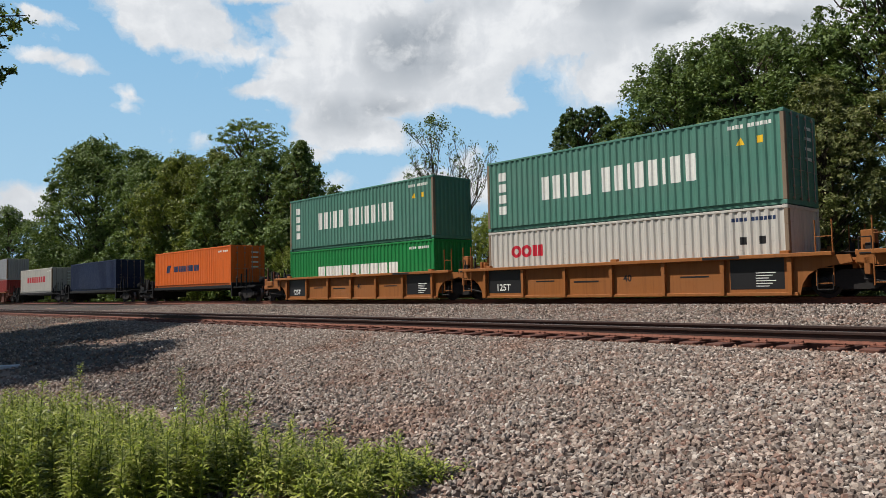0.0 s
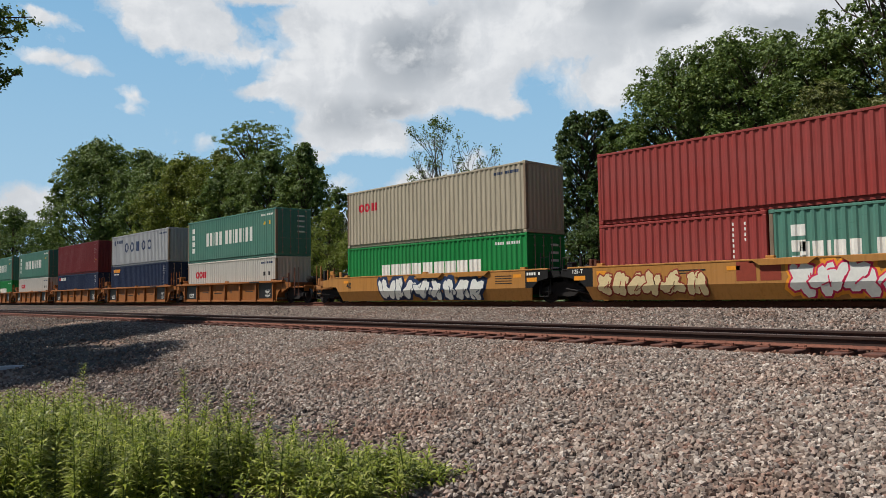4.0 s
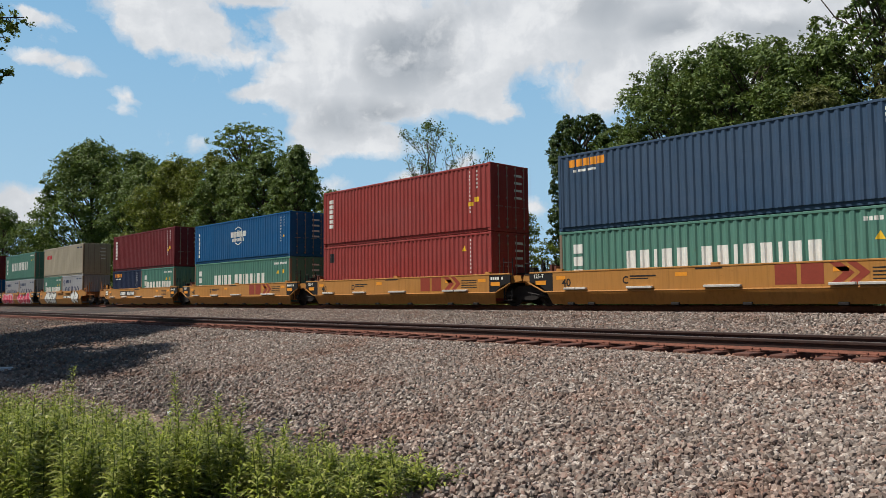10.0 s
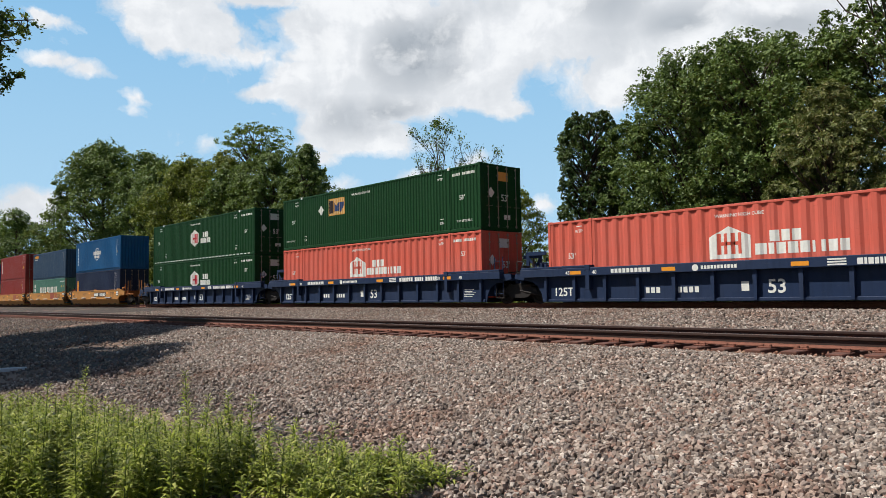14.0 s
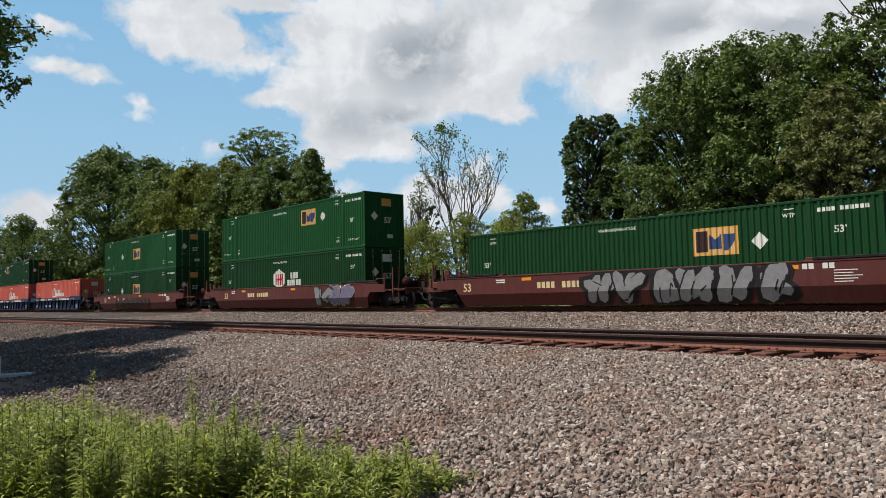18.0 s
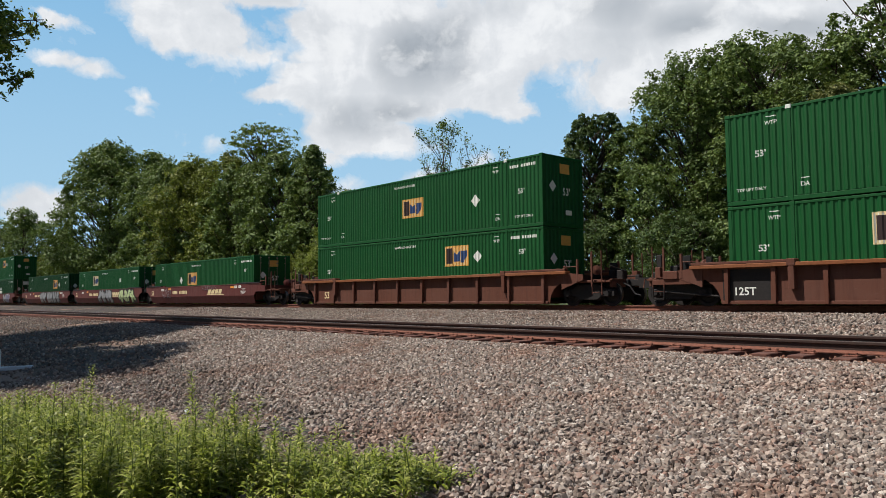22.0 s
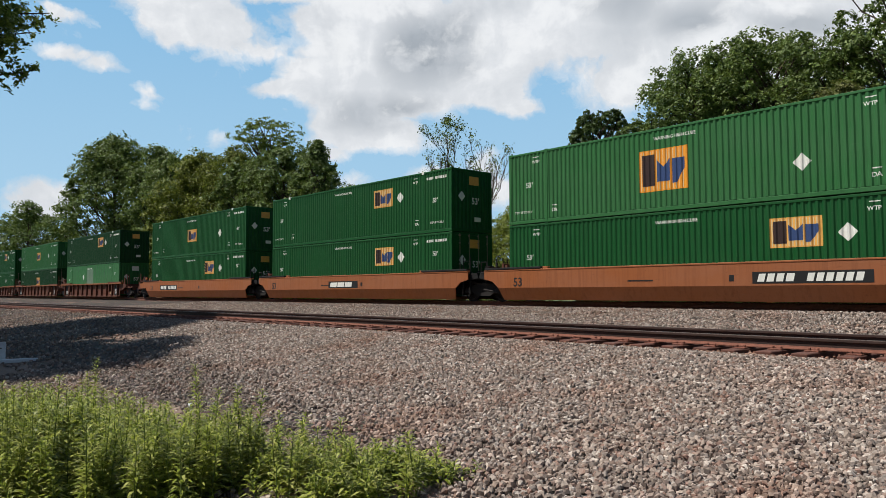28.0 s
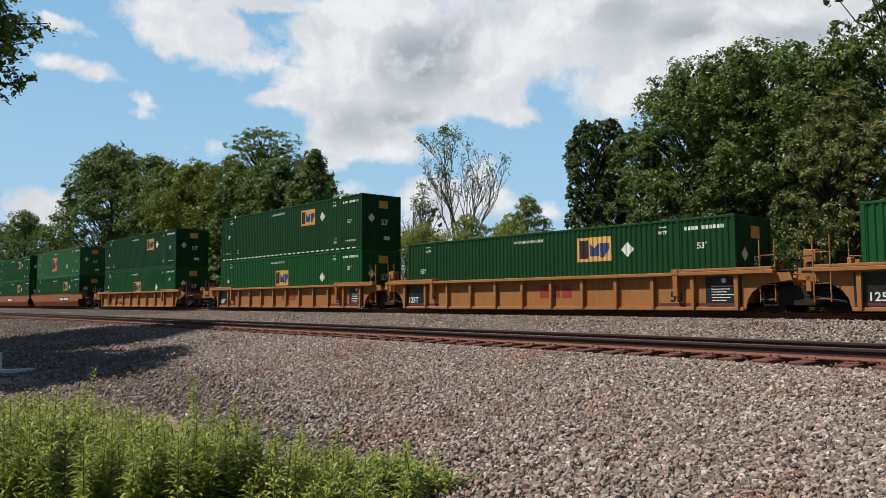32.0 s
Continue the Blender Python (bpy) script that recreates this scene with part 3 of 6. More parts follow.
    part("crown", fast_mesh("crown", v, f, LEAF[leaf]), LEAF[leaf], ob, "dense green leaves")
    return ob


def sapling(label, x, y, height, spread, seed, leaves=260, stems=3, low=0.0):
    """A nearly bare sapling: forked stems, fine twigs, a few leaves at the tips."""
    rng, nrg = random.Random(seed), np.random.default_rng(seed)
    ob = tagged(new("tree"), label, "tree", group="trees along the line")
    ob.location = (x, y, ground_z(y))
    wood, tips = Build(), []

    def grow(p, d, length, r, level):
        q = p + d * length
        limb(wood, p, q, r, r * 0.6, rng, 2, 0.05)
        if level == 0:
            tips.append(q)
            return
        for _ in range(rng.choice((2, 2, 3))):
            nd = (d + Vector((rng.uniform(-1, 1), rng.uniform(-1, 1), rng.uniform(0.0, 0.8))) * spread).normalized()
            grow(p + d * length * rng.uniform(0.4, 1.0), nd, length * rng.uniform(0.55, 0.78), r * 0.68, level - 1)
    for i in range(stems):
        grow(Vector((rng.uniform(-.4, .4), rng.uniform(-.4, .4), -0.1)), Vector((rng.uniform(-.18, .18), rng.uniform(-.18, .18), 1)).normalized(), height * 0.385, 0.085, 6)
    tips.sort(key=lambda p: -p.z)
    c = np.array([tips[int(len(tips) * rng.random() ** 2.2)] for _ in range(leaves)]) + nrg.normal(scale=0.16, size=(leaves, 3))
    v, f = leaf_quads(c, np.array((0, 0, 0.6)), 0.085, nrg)
    part("trunk", wood, M_TWIG, ob, "thin grey stems and bare twigs")
    part("crown", fast_mesh("crown", v, f, LEAF["oak"]), LEAF["oak"], ob, "a few green leaves at the twig tips")
    return ob


OAK = "tall full green broadleaf tree beyond the railway"
tree(OAK, -154, 34, 18.4, 7.5, "oak", 11, 0.4, 0.03, 40, 12150, 0.279)
tree(OAK, -178, 37, 18.5, 9.0, "oak", 12, 0.4, 0.03, 34, 8100, 0.344)
tree("lower light green tree beyond the railway", -127, 34, 13.4, 4.2, "light", 13, 0.3, 0.03, 34, 9450, 0.23)
tree("massive dark green oak beyond the railway", -106, 34, 23.2, 8.8, "oak", 14, 0.5, 0.04, 70, 35100, 0.246, lobe=0.30)
tree("massive dark green oak beyond the railway", -98, 37, 21.0, 6.5, "oak", 140, 0.5, 0.04, 50, 17550, 0.246)
tree(OAK, -86.5, 34, 17.6, 5.2, "oak", 15, 0.4, 0.03, 50, 18900, 0.213)
tree("light green tree beside the oaks beyond the railway", -76.5, 33, 16.3, 5.2, "olive", 16, 0.35, 0.02, 54, 24300, 0.197)
tree("slender tree with a flat feathery crown over its neighbours", -67.0, 36, 19.2, 4.2, "light", 17, 0.24, 0.80, 22, 4400, 0.139, shape=UMBRELLA, lobe=0.34, ragged=0.5, flat=0.36)
tree(OAK, -71.5, 35, 16.4, 4.6, "olive", 170, 0.3, 0.02, 50, 20250, 0.172, shape=DOME)
tree(OAK, -62.6, 35.5, 15.6, 4.4, "oak", 171, 0.3, 0.02, 50, 18900, 0.164, shape=DOME)
tree(OAK, -57.2, 36, 14.9, 3.6, "oak", 172, 0.3, 0.02, 44, 14850, 0.156)
tree(OAK, -66.5, 33.5, 14.2, 4.2, "oak", 18, 0.35, 0.02, 46, 18900, 0.18)
tree(OAK, -81.5, 36, 17.4, 5.0, "oak", 181, 0.35, 0.02, 46, 16200, 0.205, shape=DOME)
tree(OAK, -59.5, 34, 14.4, 3.6, "oak", 180, 0.35, 0.02, 46, 16200, 0.164)
tree("pointed dark green tree beyond the railway", -54.0, 34, 14.4, 3.6, "oak", 19, 0.3, 0.02, 54, 16200, 0.164, shape=CONE, lobe=0.26, ragged=0.6)
tree(OAK, -50.2, 35, 10.0, 2.4, "oak", 20, 0.25, 0.02, 34, 8100, 0.148)
tree("upright trunk wrapped in dark vine leaves", -24.35, 34, 11.4, 1.85, "dark", 21, 0.2, 0.0, 120, 44000, 0.10, shape=COLUMN, ragged=0.14, lobe=0.3)
tree(OAK, -21.6, 34.5, 10.6, 2.4, "oak", 22, 0.25, 0.0, 56, 20000, 0.105, shape=DOME)
tree("broad full green tree beyond the railway", -18.9, 35, 13.6, 3.7, "oak", 23, 0.32, 0.0, 90, 46000, 0.11, shape=DOME, lobe=0.30, ragged=0.45)
tree("broad full green tree beyond the railway", -15.0, 35, 13.3, 3.8, "oak", 24, 0.32, 0.0, 90, 46000, 0.11, shape=DOME, lobe=0.30, ragged=0.45)
tree(OAK, -16.9, 37, 14.5, 3.8, "oak", 241, 0.28, 0.0, 64, 17000, 0.14, shape=DOME)
tree(OAK, -11.8, 35, 12.6, 3.0, "oak", 240, 0.28, 0.0, 70, 28000, 0.11, shape=DOME)
tree("broad tree with long drooping leaves near the railway", -11.2, 32.5, 9.8, 2.6, "droop", 25, 0.25, 0.0, 60, 20000, 0.125, aspect=0.34)
tree("tall airy tree with pale leaves", -9.2, 35, 18.8, 2.9, "oak", 26, 0.22, 0.42, 60, 20000, 0.12, ragged=0.8, lobe=0.26)
tree(OAK, -7.4, 33, 12.0, 3.0, "droop", 27, 0.3, 0.0, 60, 20000, 0.125, aspect=0.34)
tree(OAK, -1.0, 35, 12.5, 4.5, "oak", 28, 0.3, 0.0, 44, 7000, 0.25)
sapling("nearly bare sapling with few leaves at the tips", -40.7, 34, 10.8, 0.42, 31, 900, 2)
sapling("nearly bare forked sapling with sparse leaves", -36.2, 35, 12.8, 0.5, 32, 2200, 3)
sapling("bare grey sapling beside the oaks", -47.0, 35, 9.4, 0.5, 33, 60, 2)
tree("small vine-wrapped stump among the saplings", -38.4, 34, 7.6, 0.7, "dark", 34, 0.1, 0.25, 16, 1800, 0.12, shape=COLUMN)
SHRUB = "low yellowish green shrub behind the railway"
for i, (sx, sh, sr) in enumerate(((-46.2, 7.0, 2.0), (-43, 6.2, 2.2), (-39.8, 5.4, 2.4), (-36.4, 5.6, 2.6), (-33, 5.9, 2.4), (-30, 5.5, 2.2), (-27.4, 6.4, 2.0), (-50, 5.0, 2.6), (-23, 4.6, 2.2), (-18, 4.4, 2.4), (-13.5, 4.2, 2.2), (-53.5, 4.6, 2.4))):
    tree(SHRUB, sx, 31.3 + (i % 3) * .8, sh + .7, sr + .5, "bush" if sx < -25.5 else "dark", 50 + i, 0.08, 0.0, 36, 12000 if sx < -25.5 else 9000, 0.085, category="shrub")

rng_low = random.Random(61)
for i in range(15):
    tree("dense dark undergrowth below the trees beyond the railway", -152 + i * 7.0 + rng_low.uniform(-1.5, 1.5), 31.5 + rng_low.uniform(0, 2), rng_low.uniform(7.0, 9.5), rng_low.uniform(4.2, 5.4), "oak" if i % 3 else "olive", 620 + i, 0.1, 0.0, 26, 5200, 0.21, category="shrub")

# shade trees that stand on the viewer's side of the tracks
def overhanging_tree():
    """The shade tree's crown, and two drooping boughs that reach towards the tracks."""
    ob = tree(SHADE, -31.0, 1.2, 16.8, 4.6, "light", 71, 0.35, 0.5, 80, 62000, 0.15, ragged=0.25)
    rng, nrg = random.Random(9), np.random.default_rng(9)
    for tip_y, tip_z, droop in ((6.0, 12.3, 0.5), (5.4, 11.4, 0.9), (5.6, 10.0, 0.9), (4.7, 13.0, 0.4)):
        wood, spots = Build(), []
        a, b = Vector((0, 2.0, tip_z - 1.2)), Vector((0.6, tip_y, tip_z - ob.location.z))
        limb(wood, a, b, 0.07, 0.02, rng, 4, 0.03)
        for i in range(26):
            t = rng.uniform(0.35, 1.0)
            p = a.lerp(b, t)
            q = p + Vector((rng.uniform(-.9, .9), rng.uniform(-.5, .55), rng.uniform(-droop, .45)))
            limb(wood, p, q, 0.016, 0.006, rng, 2, 0.05)
            spots += [p.lerp(q, rng.uniform(.35, 1.05)) for _ in range(26)]
        c = np.array([tuple(p) for p in spots]) + nrg.normal(scale=0.06, size=(len(spots), 3))
        v, f = leaf_quads(c, np.array((0, 0, 0.8)), 0.085, nrg)
        part("bough", wood, M_BARK, ob, "drooping bough")
        part("bough_leaves", fast_mesh("bough_leaves", v, f, LEAF["light"]), LEAF["light"], ob, "clusters of green leaves")
    return ob


SHADE = "overhanging shade tree on the near side of the railway"
overhanging_tree()
# two unseen trees; the first is added to cast the slope's lower shadow
tree(SHADE, -22.4, -1.4, 13.5, 4.2, "oak", 74, 0.35, 0.4, 50, 30000, 0.16)
tree(SHADE, -46.0, -9.0, 15.0, 6.0, "oak", 73, 0.4, 0.3, 46, 9000, 0.26)


def weeds():
    """Leafy knee-high weeds at the viewer's feet."""
    nrg = np.random.default_rng(5)
    stems = Build()
    cen, dirs = [], []
    rng = random.Random(5)
    made = 0
    clumps = []

    def sprout(x, y, h):
        """One upright stem with narrow leaves all the way up."""
        g = ground_z(y)
        tip = Vector((x + rng.uniform(-.1, .1), y + rng.uniform(-.1, .1), g + h))
        base = Vector((x, y, g - 0.02))
        stems.tube(base, tip, 0.006, 0.003, 4, False)
        n = int(h * 135)
        for i in range(n):
            t = 0.12 + 0.88 * i / n
            a = i * 2.4 + rng.uniform(-.3, .3)
            out = Vector((math.cos(a), math.sin(a), rng.uniform(-0.1, 0.55) + 0.5 * t)).normalized()
            length = 0.165 * (1.1 - 0.6 * t) * rng.uniform(0.7, 1.2)
            cen.append(base.lerp(tip, t))
            dirs.append(out * length)

    for tx, ty in ((-10.2, 3.05), (-10.05, 2.95), (-6.25, 3.15), (-6.4, 3.1), (-6.1, 3.05), (-4.3, 3.62), (-5.1, 3.45)):
        sprout(tx, ty, {-10.2: .72, -6.25: .70, -4.3: .48, -5.1: .34}.get(tx, .56))
    while made < 1150:
        if not clumps or rng.random() < .16:
            clumps.append((rng.uniform(-11.5, -3.9), rng.uniform(0.2, 4.6), rng.uniform(.5, 1.3)))
            if len(clumps) > 1 and rng.random() < .5:
                clumps[-1] = (clumps[-2][0] + rng.uniform(-.5, .5), clumps[-2][1] + rng.uniform(-.5, .5), rng.uniform(.5, 1.3))
        cx, cy, grown = clumps[-1]
        x, y = cx + rng.gauss(0, .19), cy + rng.gauss(0, .19)
        edge = float(np.interp(x, (-11.5, -9.4, -8.1, -6.0, -4.9, -4.2), (0.9, 2.3, 3.0, 3.55, 4.1, 4.35))) + .16 * noise.noise((x * 1.7, 3.0, 0))
        near = float(np.interp(x, (-9, -6.4, -4.15), (-.6, .7, 3.3)))
        if y > edge or y < near or x > -4.3:
            continue
        lift = min(1.0, .55 + .5 * (edge - y)) * min(1.0, max(.45, (-3.4 - x) / 2.4))
        h = rng.uniform(0.40, 0.66) * grown * lift
        if rng.random() < 0.05:
            h += rng.uniform(0.08, 0.2)
        sprout(x, y, h)
        made += 1
    c, d = np.array(cen), np.array(dirs)
    side = np.cross(d, np.array((0, 0, 1.0)))
    side /= np.linalg.norm(side, axis=1, keepdims=True)
    w = 0.095 * np.linalg.norm(d, axis=1, keepdims=True)
    droop = np.array((0, 0, -1.0)) * np.linalg.norm(d, axis=1, keepdims=True) * 0.3
    pts = np.stack([c, c + d * 0.5 - side * w, c + d + droop, c + d * 0.5 + side * w], 1).reshape(-1, 3)
    leaves = fast_mesh("weed_leaves", pts, np.arange(len(pts)).reshape(-1, 4), LEAF["weed"])
    ob = tagged(new("weeds"), "bright green knee-high leafy weeds", "weeds", kind="stuff")
    part("stems", stems, M_STEM, ob)
    part("leaves", leaves, LEAF["weed"], ob)


weeds()


def left_lying():
    """Small white things on the slope."""
    b = Build().block(-0.7, 0.7, -0.07, 0.07, 0.0, 0.09, 0.015)
    ob = tagged(new("plank", b.mesh("plank", M_BOARD)), "short white painted plank lying on the gravel", "plank")
    ob.location, ob.rotation_euler = (-18.42, 3.62, ground_z(3.62) + 0.01), (0, 0, 1.37)
    sign = tagged(new("sign_board"), "small white sign board standing in the gravel", "sign")
    sign.location, sign.rotation_euler = (-18.58, 3.5, ground_z(3.5)), (0, 0, 1.37)
    part("board", Build().block(-0.22, 0.22, -0.012, 0.012, 0.04, 0.48, 0.006), M_BOARD, sign)
    part("post", Build().tube((0, 0.03, -0.1), (0, 0.03, 0.3), 0.015), M_STEEL, sign)
    part("writing_bars", Build().box(-0.14, 0.15, -0.016, -0.012, 0.33, 0.35).box(-0.14, 0.1, -0.016, -0.012, 0.14, 0.17), M_BLACKP, sign)
    rng = random.Random(8)
    for x, y, r in ((-9.45, 4.05, 0.05), (-8.9, 4.2, 0.035)):
        st = Build()
        st.lathe([(-r * .7, r * .3), (-r * .4, r), (r * .1, r * 1.1), (r * .6, r * .6), (r * .75, r * .2)], 7)
        me = st.mesh("stone", M_BOARD if r > .04 else M_STONE)
        for v in me.vertices:
            v.co *= rng.uniform(.8, 1.15)
        s = tagged(new("stone", me), "pale loose stone lying on the slope", "stone")
        s.location, s.rotation_euler = (x, y, ground_z(y) + r * .5), (1.4, rng.uniform(0, 3), 0)


left_lying()

# ---- clouds far beyond the trees: a curved backdrop in front of the open sky ----
# rows: bearing left of straight across, height (degrees), half-width, half-height, weight
HIGH_CLOUD = [(67.9, 21.2, 4.4, 1.7, 1.2), (69.1, 19.0, 1.8, 1.3, 0.8), (64.2, 18.8, 2.9, 1.8, 1.1), (62.6, 22.3, 3.4, 0.8, 1.2), (66.3, 20.0, 3.6, 1.5, 0.9), (68.5, 18.1, 0.7, 0.8, 0.5), (68.0, 24.0, 8.7, 1.6, 1.3), (60.6, 18.0, 2.2, 1.0, 0.65), (59.4, 22.6, 1.6, 0.7, 0.8), (61.2, 20.6, 2.4, 1.6, 0.42)]
GREAT_CLOUD = [(55.0, 20.4, 4.2, 3.0, 1.5), (55.6, 16.7, 3.3, 2.1, 1.2), (61.7, 15.2, 1.9, 0.6, 0.9), (58.7, 15.8, 2.6, 1.5, 1.1), (53.4, 15.0, 4.9, 2.5, 1.4), (55.0, 12.6, 3.3, 1.7, 1.1), (51.2, 12.0, 4.0, 1.2, 1.0), (57.0, 10.9, 1.7, 0.5, 0.7),
               (48.0, 20.5, 8.6, 3.7, 1.6), (48.0, 16.1, 4.9, 2.2, 1.3), (43.1, 15.8, 3.1, 1.6, 1.0), (41.8, 14.3, 2.0, 0.9, 0.8), (40.4, 18.2, 3.6, 1.9, 0.7), (50.7, 26.0, 18.5, 2.3, 1.5)]
VEIL_CLOUD = [(37.2, 20.7, 5.7, 2.2, 1.4), (30.7, 20.3, 6.2, 2.7, 1.4), (23.9, 19.4, 7.6, 3.0, 1.4), (17.7, 18.4, 5.2, 2.9, 1.3), (34.5, 15.8, 2.4, 2.3, 0.75), (31.3, 16.8, 3.3, 2.4, 0.9), (22.6, 15.0, 7.4, 2.3, 1.1), (24.5, 24.0, 16.1, 2.2, 1.5), (36.8, 17.2, 3.2, 2.4, 0.48)]
LOW_CLOUDS = [(46.8, 8.3, 3.8, 2.1, 1.1), (44.5, 10.6, 1.3, 1.2, 0.9), (49.9, 8.1, 2.2, 1.7, 0.9), (43.2, 8.2, 1.6, 1.8, 0.7), (39.7, 7.0, 1.4, 0.8, 0.8), (54.8, 8.6, 1.7, 1.2, 0.55), (52.6, 5.0, 9.6, 1.8, 0.8), (77.2, 6.6, 2.3, 1.5, 1.2), (75.4, 5.9, 1.7, 0.9, 0.9)]
SCRAPS = [(75.0, 19.2, 1.9, 0.7, 0.9), (76.0, 19.7, 0.8, 0.4, 0.6), (75.9, 16.5, 1.8, 0.6, 0.9), (73.2, 15.9, 2.0, 0.8, 0.9), (70.3, 14.4, 1.1, 0.7, 0.75), (70.8, 13.4, 0.9, 0.5, 0.6), (65.8, 11.5, 1.1, 0.9, 0.6)]
GREY_BELLIES = [(48.9, 19.3, 3.8, 3.1, 1.0), (52.1, 13.8, 5.8, 1.6, 0.8), (57.0, 19.1, 2.6, 2.4, 0.35), (34.5, 21.1, 3.9, 1.2, 0.5), (28.5, 19.5, 2.4, 1.2, 0.7), (21.5, 18.7, 3.3, 1.3, 0.8), (43.9, 22.0, 3.6, 1.2, 0.5), (60.9, 21.3, 2.6, 0.8, 0.3), (46.8, 6.5, 4.0, 1.0, 0.4)]


def cloud_backdrop():
    radius = 1600.0
    nu, nv = 48, 20
    a0, a1, e0, e1 = -10.0, 110.0, -1.0, 48.0       # degrees left of straight across the tracks; degrees up
    verts, uv = [], []
    for j in range(nv + 1):
        for i in range(nu + 1):
            a, e = radians(a0 + (a1 - a0) * i / nu), radians(e0 + (e1 - e0) * j / nv)
            verts.append((-radius * math.sin(a) * math.cos(e), radius * math.cos(a) * math.cos(e), EYE + radius * math.sin(e)))
            uv.append((math.degrees(a) / 100, math.degrees(e) / 100))
    idx = np.arange((nu + 1) * (nv + 1)).reshape(nv + 1, nu + 1)
    quads = np.stack([idx[:-1, :-1], idx[:-1, 1:], idx[1:, 1:], idx[1:, :-1]], -1).reshape(-1, 4)
    m = bpy.data.materials.new("cloud")
    m.use_nodes = True
    nt = m.node_tree
    nt.nodes.clear()
    me = fast_mesh("cloud_backdrop", np.array(verts), quads, m, True)
    layer = me.uv_layers.new(name="bearing")
    loops = np.empty(len(me.loops), np.int32)
    me.loops.foreach_get("vertex_index", loops)
    layer.data.foreach_set("uv", np.array(uv, np.float32)[loops].ravel())
    uvn = nt.nodes.new("ShaderNodeUVMap")
    uvn.uv_map = "bearing"

    def maths(kind, a, b):
        n = nt.nodes.new("ShaderNodeMath")
        n.operation = kind
        for sock, v in zip(n.inputs, (a, b)):
            if isinstance(v, bpy.types.NodeSocket):
                nt.links.new(v, sock)
            else:
                sock.default_value = v
        return n.outputs[0]

    def stir(vec, scale, detail, amount):
        """Coordinates pushed about by noise, so that outlines billow."""
        wob = nt.nodes.new("ShaderNodeTexNoise")
        wob.inputs["Scale"].default_value, wob.inputs["Detail"].default_value, wob.inputs["Roughness"].default_value = scale, detail, 0.6
        nt.links.new(vec, wob.inputs["Vector"])
        sub = nt.nodes.new("ShaderNodeVectorMath")
        sub.operation = 'SUBTRACT'
        sub.inputs[1].default_value = (0.5, 0.5, 0.5)
        nt.links.new(wob.outputs["Color"], sub.inputs[0])
        warp = nt.nodes.new("ShaderNodeVectorMath")
        warp.operation = 'MULTIPLY_ADD'
        warp.inputs[1].default_value = (*amount, 0)
        nt.links.new(sub.outputs[0], warp.inputs[0])
        nt.links.new(vec, warp.inputs[2])
        return warp.outputs[0]

    def puffs(vec, rows):
        """The sum of soft ovals."""
        total = 0.0
        for u, v, a, b, weight in rows:
            mp = nt.nodes.new("ShaderNodeMapping")
            mp.inputs["Location"].default_value = (-u / a, -v / b, 0)
            mp.inputs["Scale"].default_value = (100 / a, 100 / b, 0)
            nt.links.new(vec, mp.inputs["Vector"])
            ln = nt.nodes.new("ShaderNodeVectorMath")
            ln.operation = 'LENGTH'
            nt.links.new(mp.outputs[0], ln.inputs[0])
            total = maths('ADD', ramp(nt, ln.outputs["Value"], 0.3, 1.3, weight, 0.0), total)
        return total

    broad = stir(uvn.outputs[0], 13.0, 7.0, (0.06, 0.04))
    soft = stir(uvn.outputs[0], 9.0, 3.0, (0.05, 0.04))
    fine = noise_tex(nt, broad, 26.0, 9, 0.66)
    mass = maths('ADD', puffs(broad, HIGH_CLOUD + GREAT_CLOUD + VEIL_CLOUD + LOW_CLOUDS + SCRAPS), ramp(nt, fine, 0.2, 0.8, -0.62, 0.62))
    alpha = ramp(nt, mass, 0.26, 0.90, 0.0, 1.0)
    # billows lit from the upper left: the noise less itself a little towards the sun
    step = nt.nodes.new("ShaderNodeVectorMath")
    step.inputs[1].default_value = (0.009, 0.012, 0)
    nt.links.new(soft, step.inputs[0])
    lit = maths('SUBTRACT', noise_tex(nt, soft, 13.0, 8, 0.6), noise_tex(nt, step.outputs[0], 13.0, 8, 0.6))
    belly = maths('ADD', puffs(soft, GREY_BELLIES), ramp(nt, noise_tex(nt, soft, 7.0, 5, 0.55), 0.4, 0.7, -0.15, 0.45))
    thick = maths('MULTIPLY', ramp(nt, mass, 0.7, 1.6, 0.0, 1.0), ramp(nt, belly, 0.05, 1.05, 0.0, 1.0))
    col = mix(nt, thick, lin(228, 231, 235), lin(158, 166, 175))
    col = mix(nt, ramp(nt, lit, -0.10, 0.08, 0.42, 0.0), col, lin(186, 193, 201))
    col = mix(nt, ramp(nt, lit, 0.02, 0.14, 0.0, 0.6), col, lin(240, 242, 244))
    em = nt.nodes.new("ShaderNodeEmission")
    em.inputs["Strength"].default_value = 1.0
    sep = nt.nodes.new("ShaderNodeSeparateXYZ")
    nt.links.new(uvn.outputs[0], sep.inputs[0])
    blue = mix(nt, ramp(nt, sep.outputs["Y"], 0.02, 0.30, 0.0, 1.0), lin(172, 208, 232), lin(112, 172, 218))
    nt.links.new(mix(nt, alpha, blue, col), em.inputs["Color"])
    tr = nt.nodes.new("ShaderNodeBsdfTransparent")
    ms = nt.nodes.new("ShaderNodeMixShader")
    nt.links.new(maths('MULTIPLY', ramp(nt, sep.outputs["Y"], 0.40, 0.47, 1.0, 0.0), ramp(nt, sep.outputs["X"], 0.98, 1.08, 1.0, 0.0)), ms.inputs[0])
    nt.links.new(tr.outputs[0], ms.inputs[1])
    nt.links.new(em.outputs[0], ms.inputs[2])
    out = nt.nodes.new("ShaderNodeOutputMaterial")
    nt.links.new(ms.outputs[0], out.inputs["Surface"])
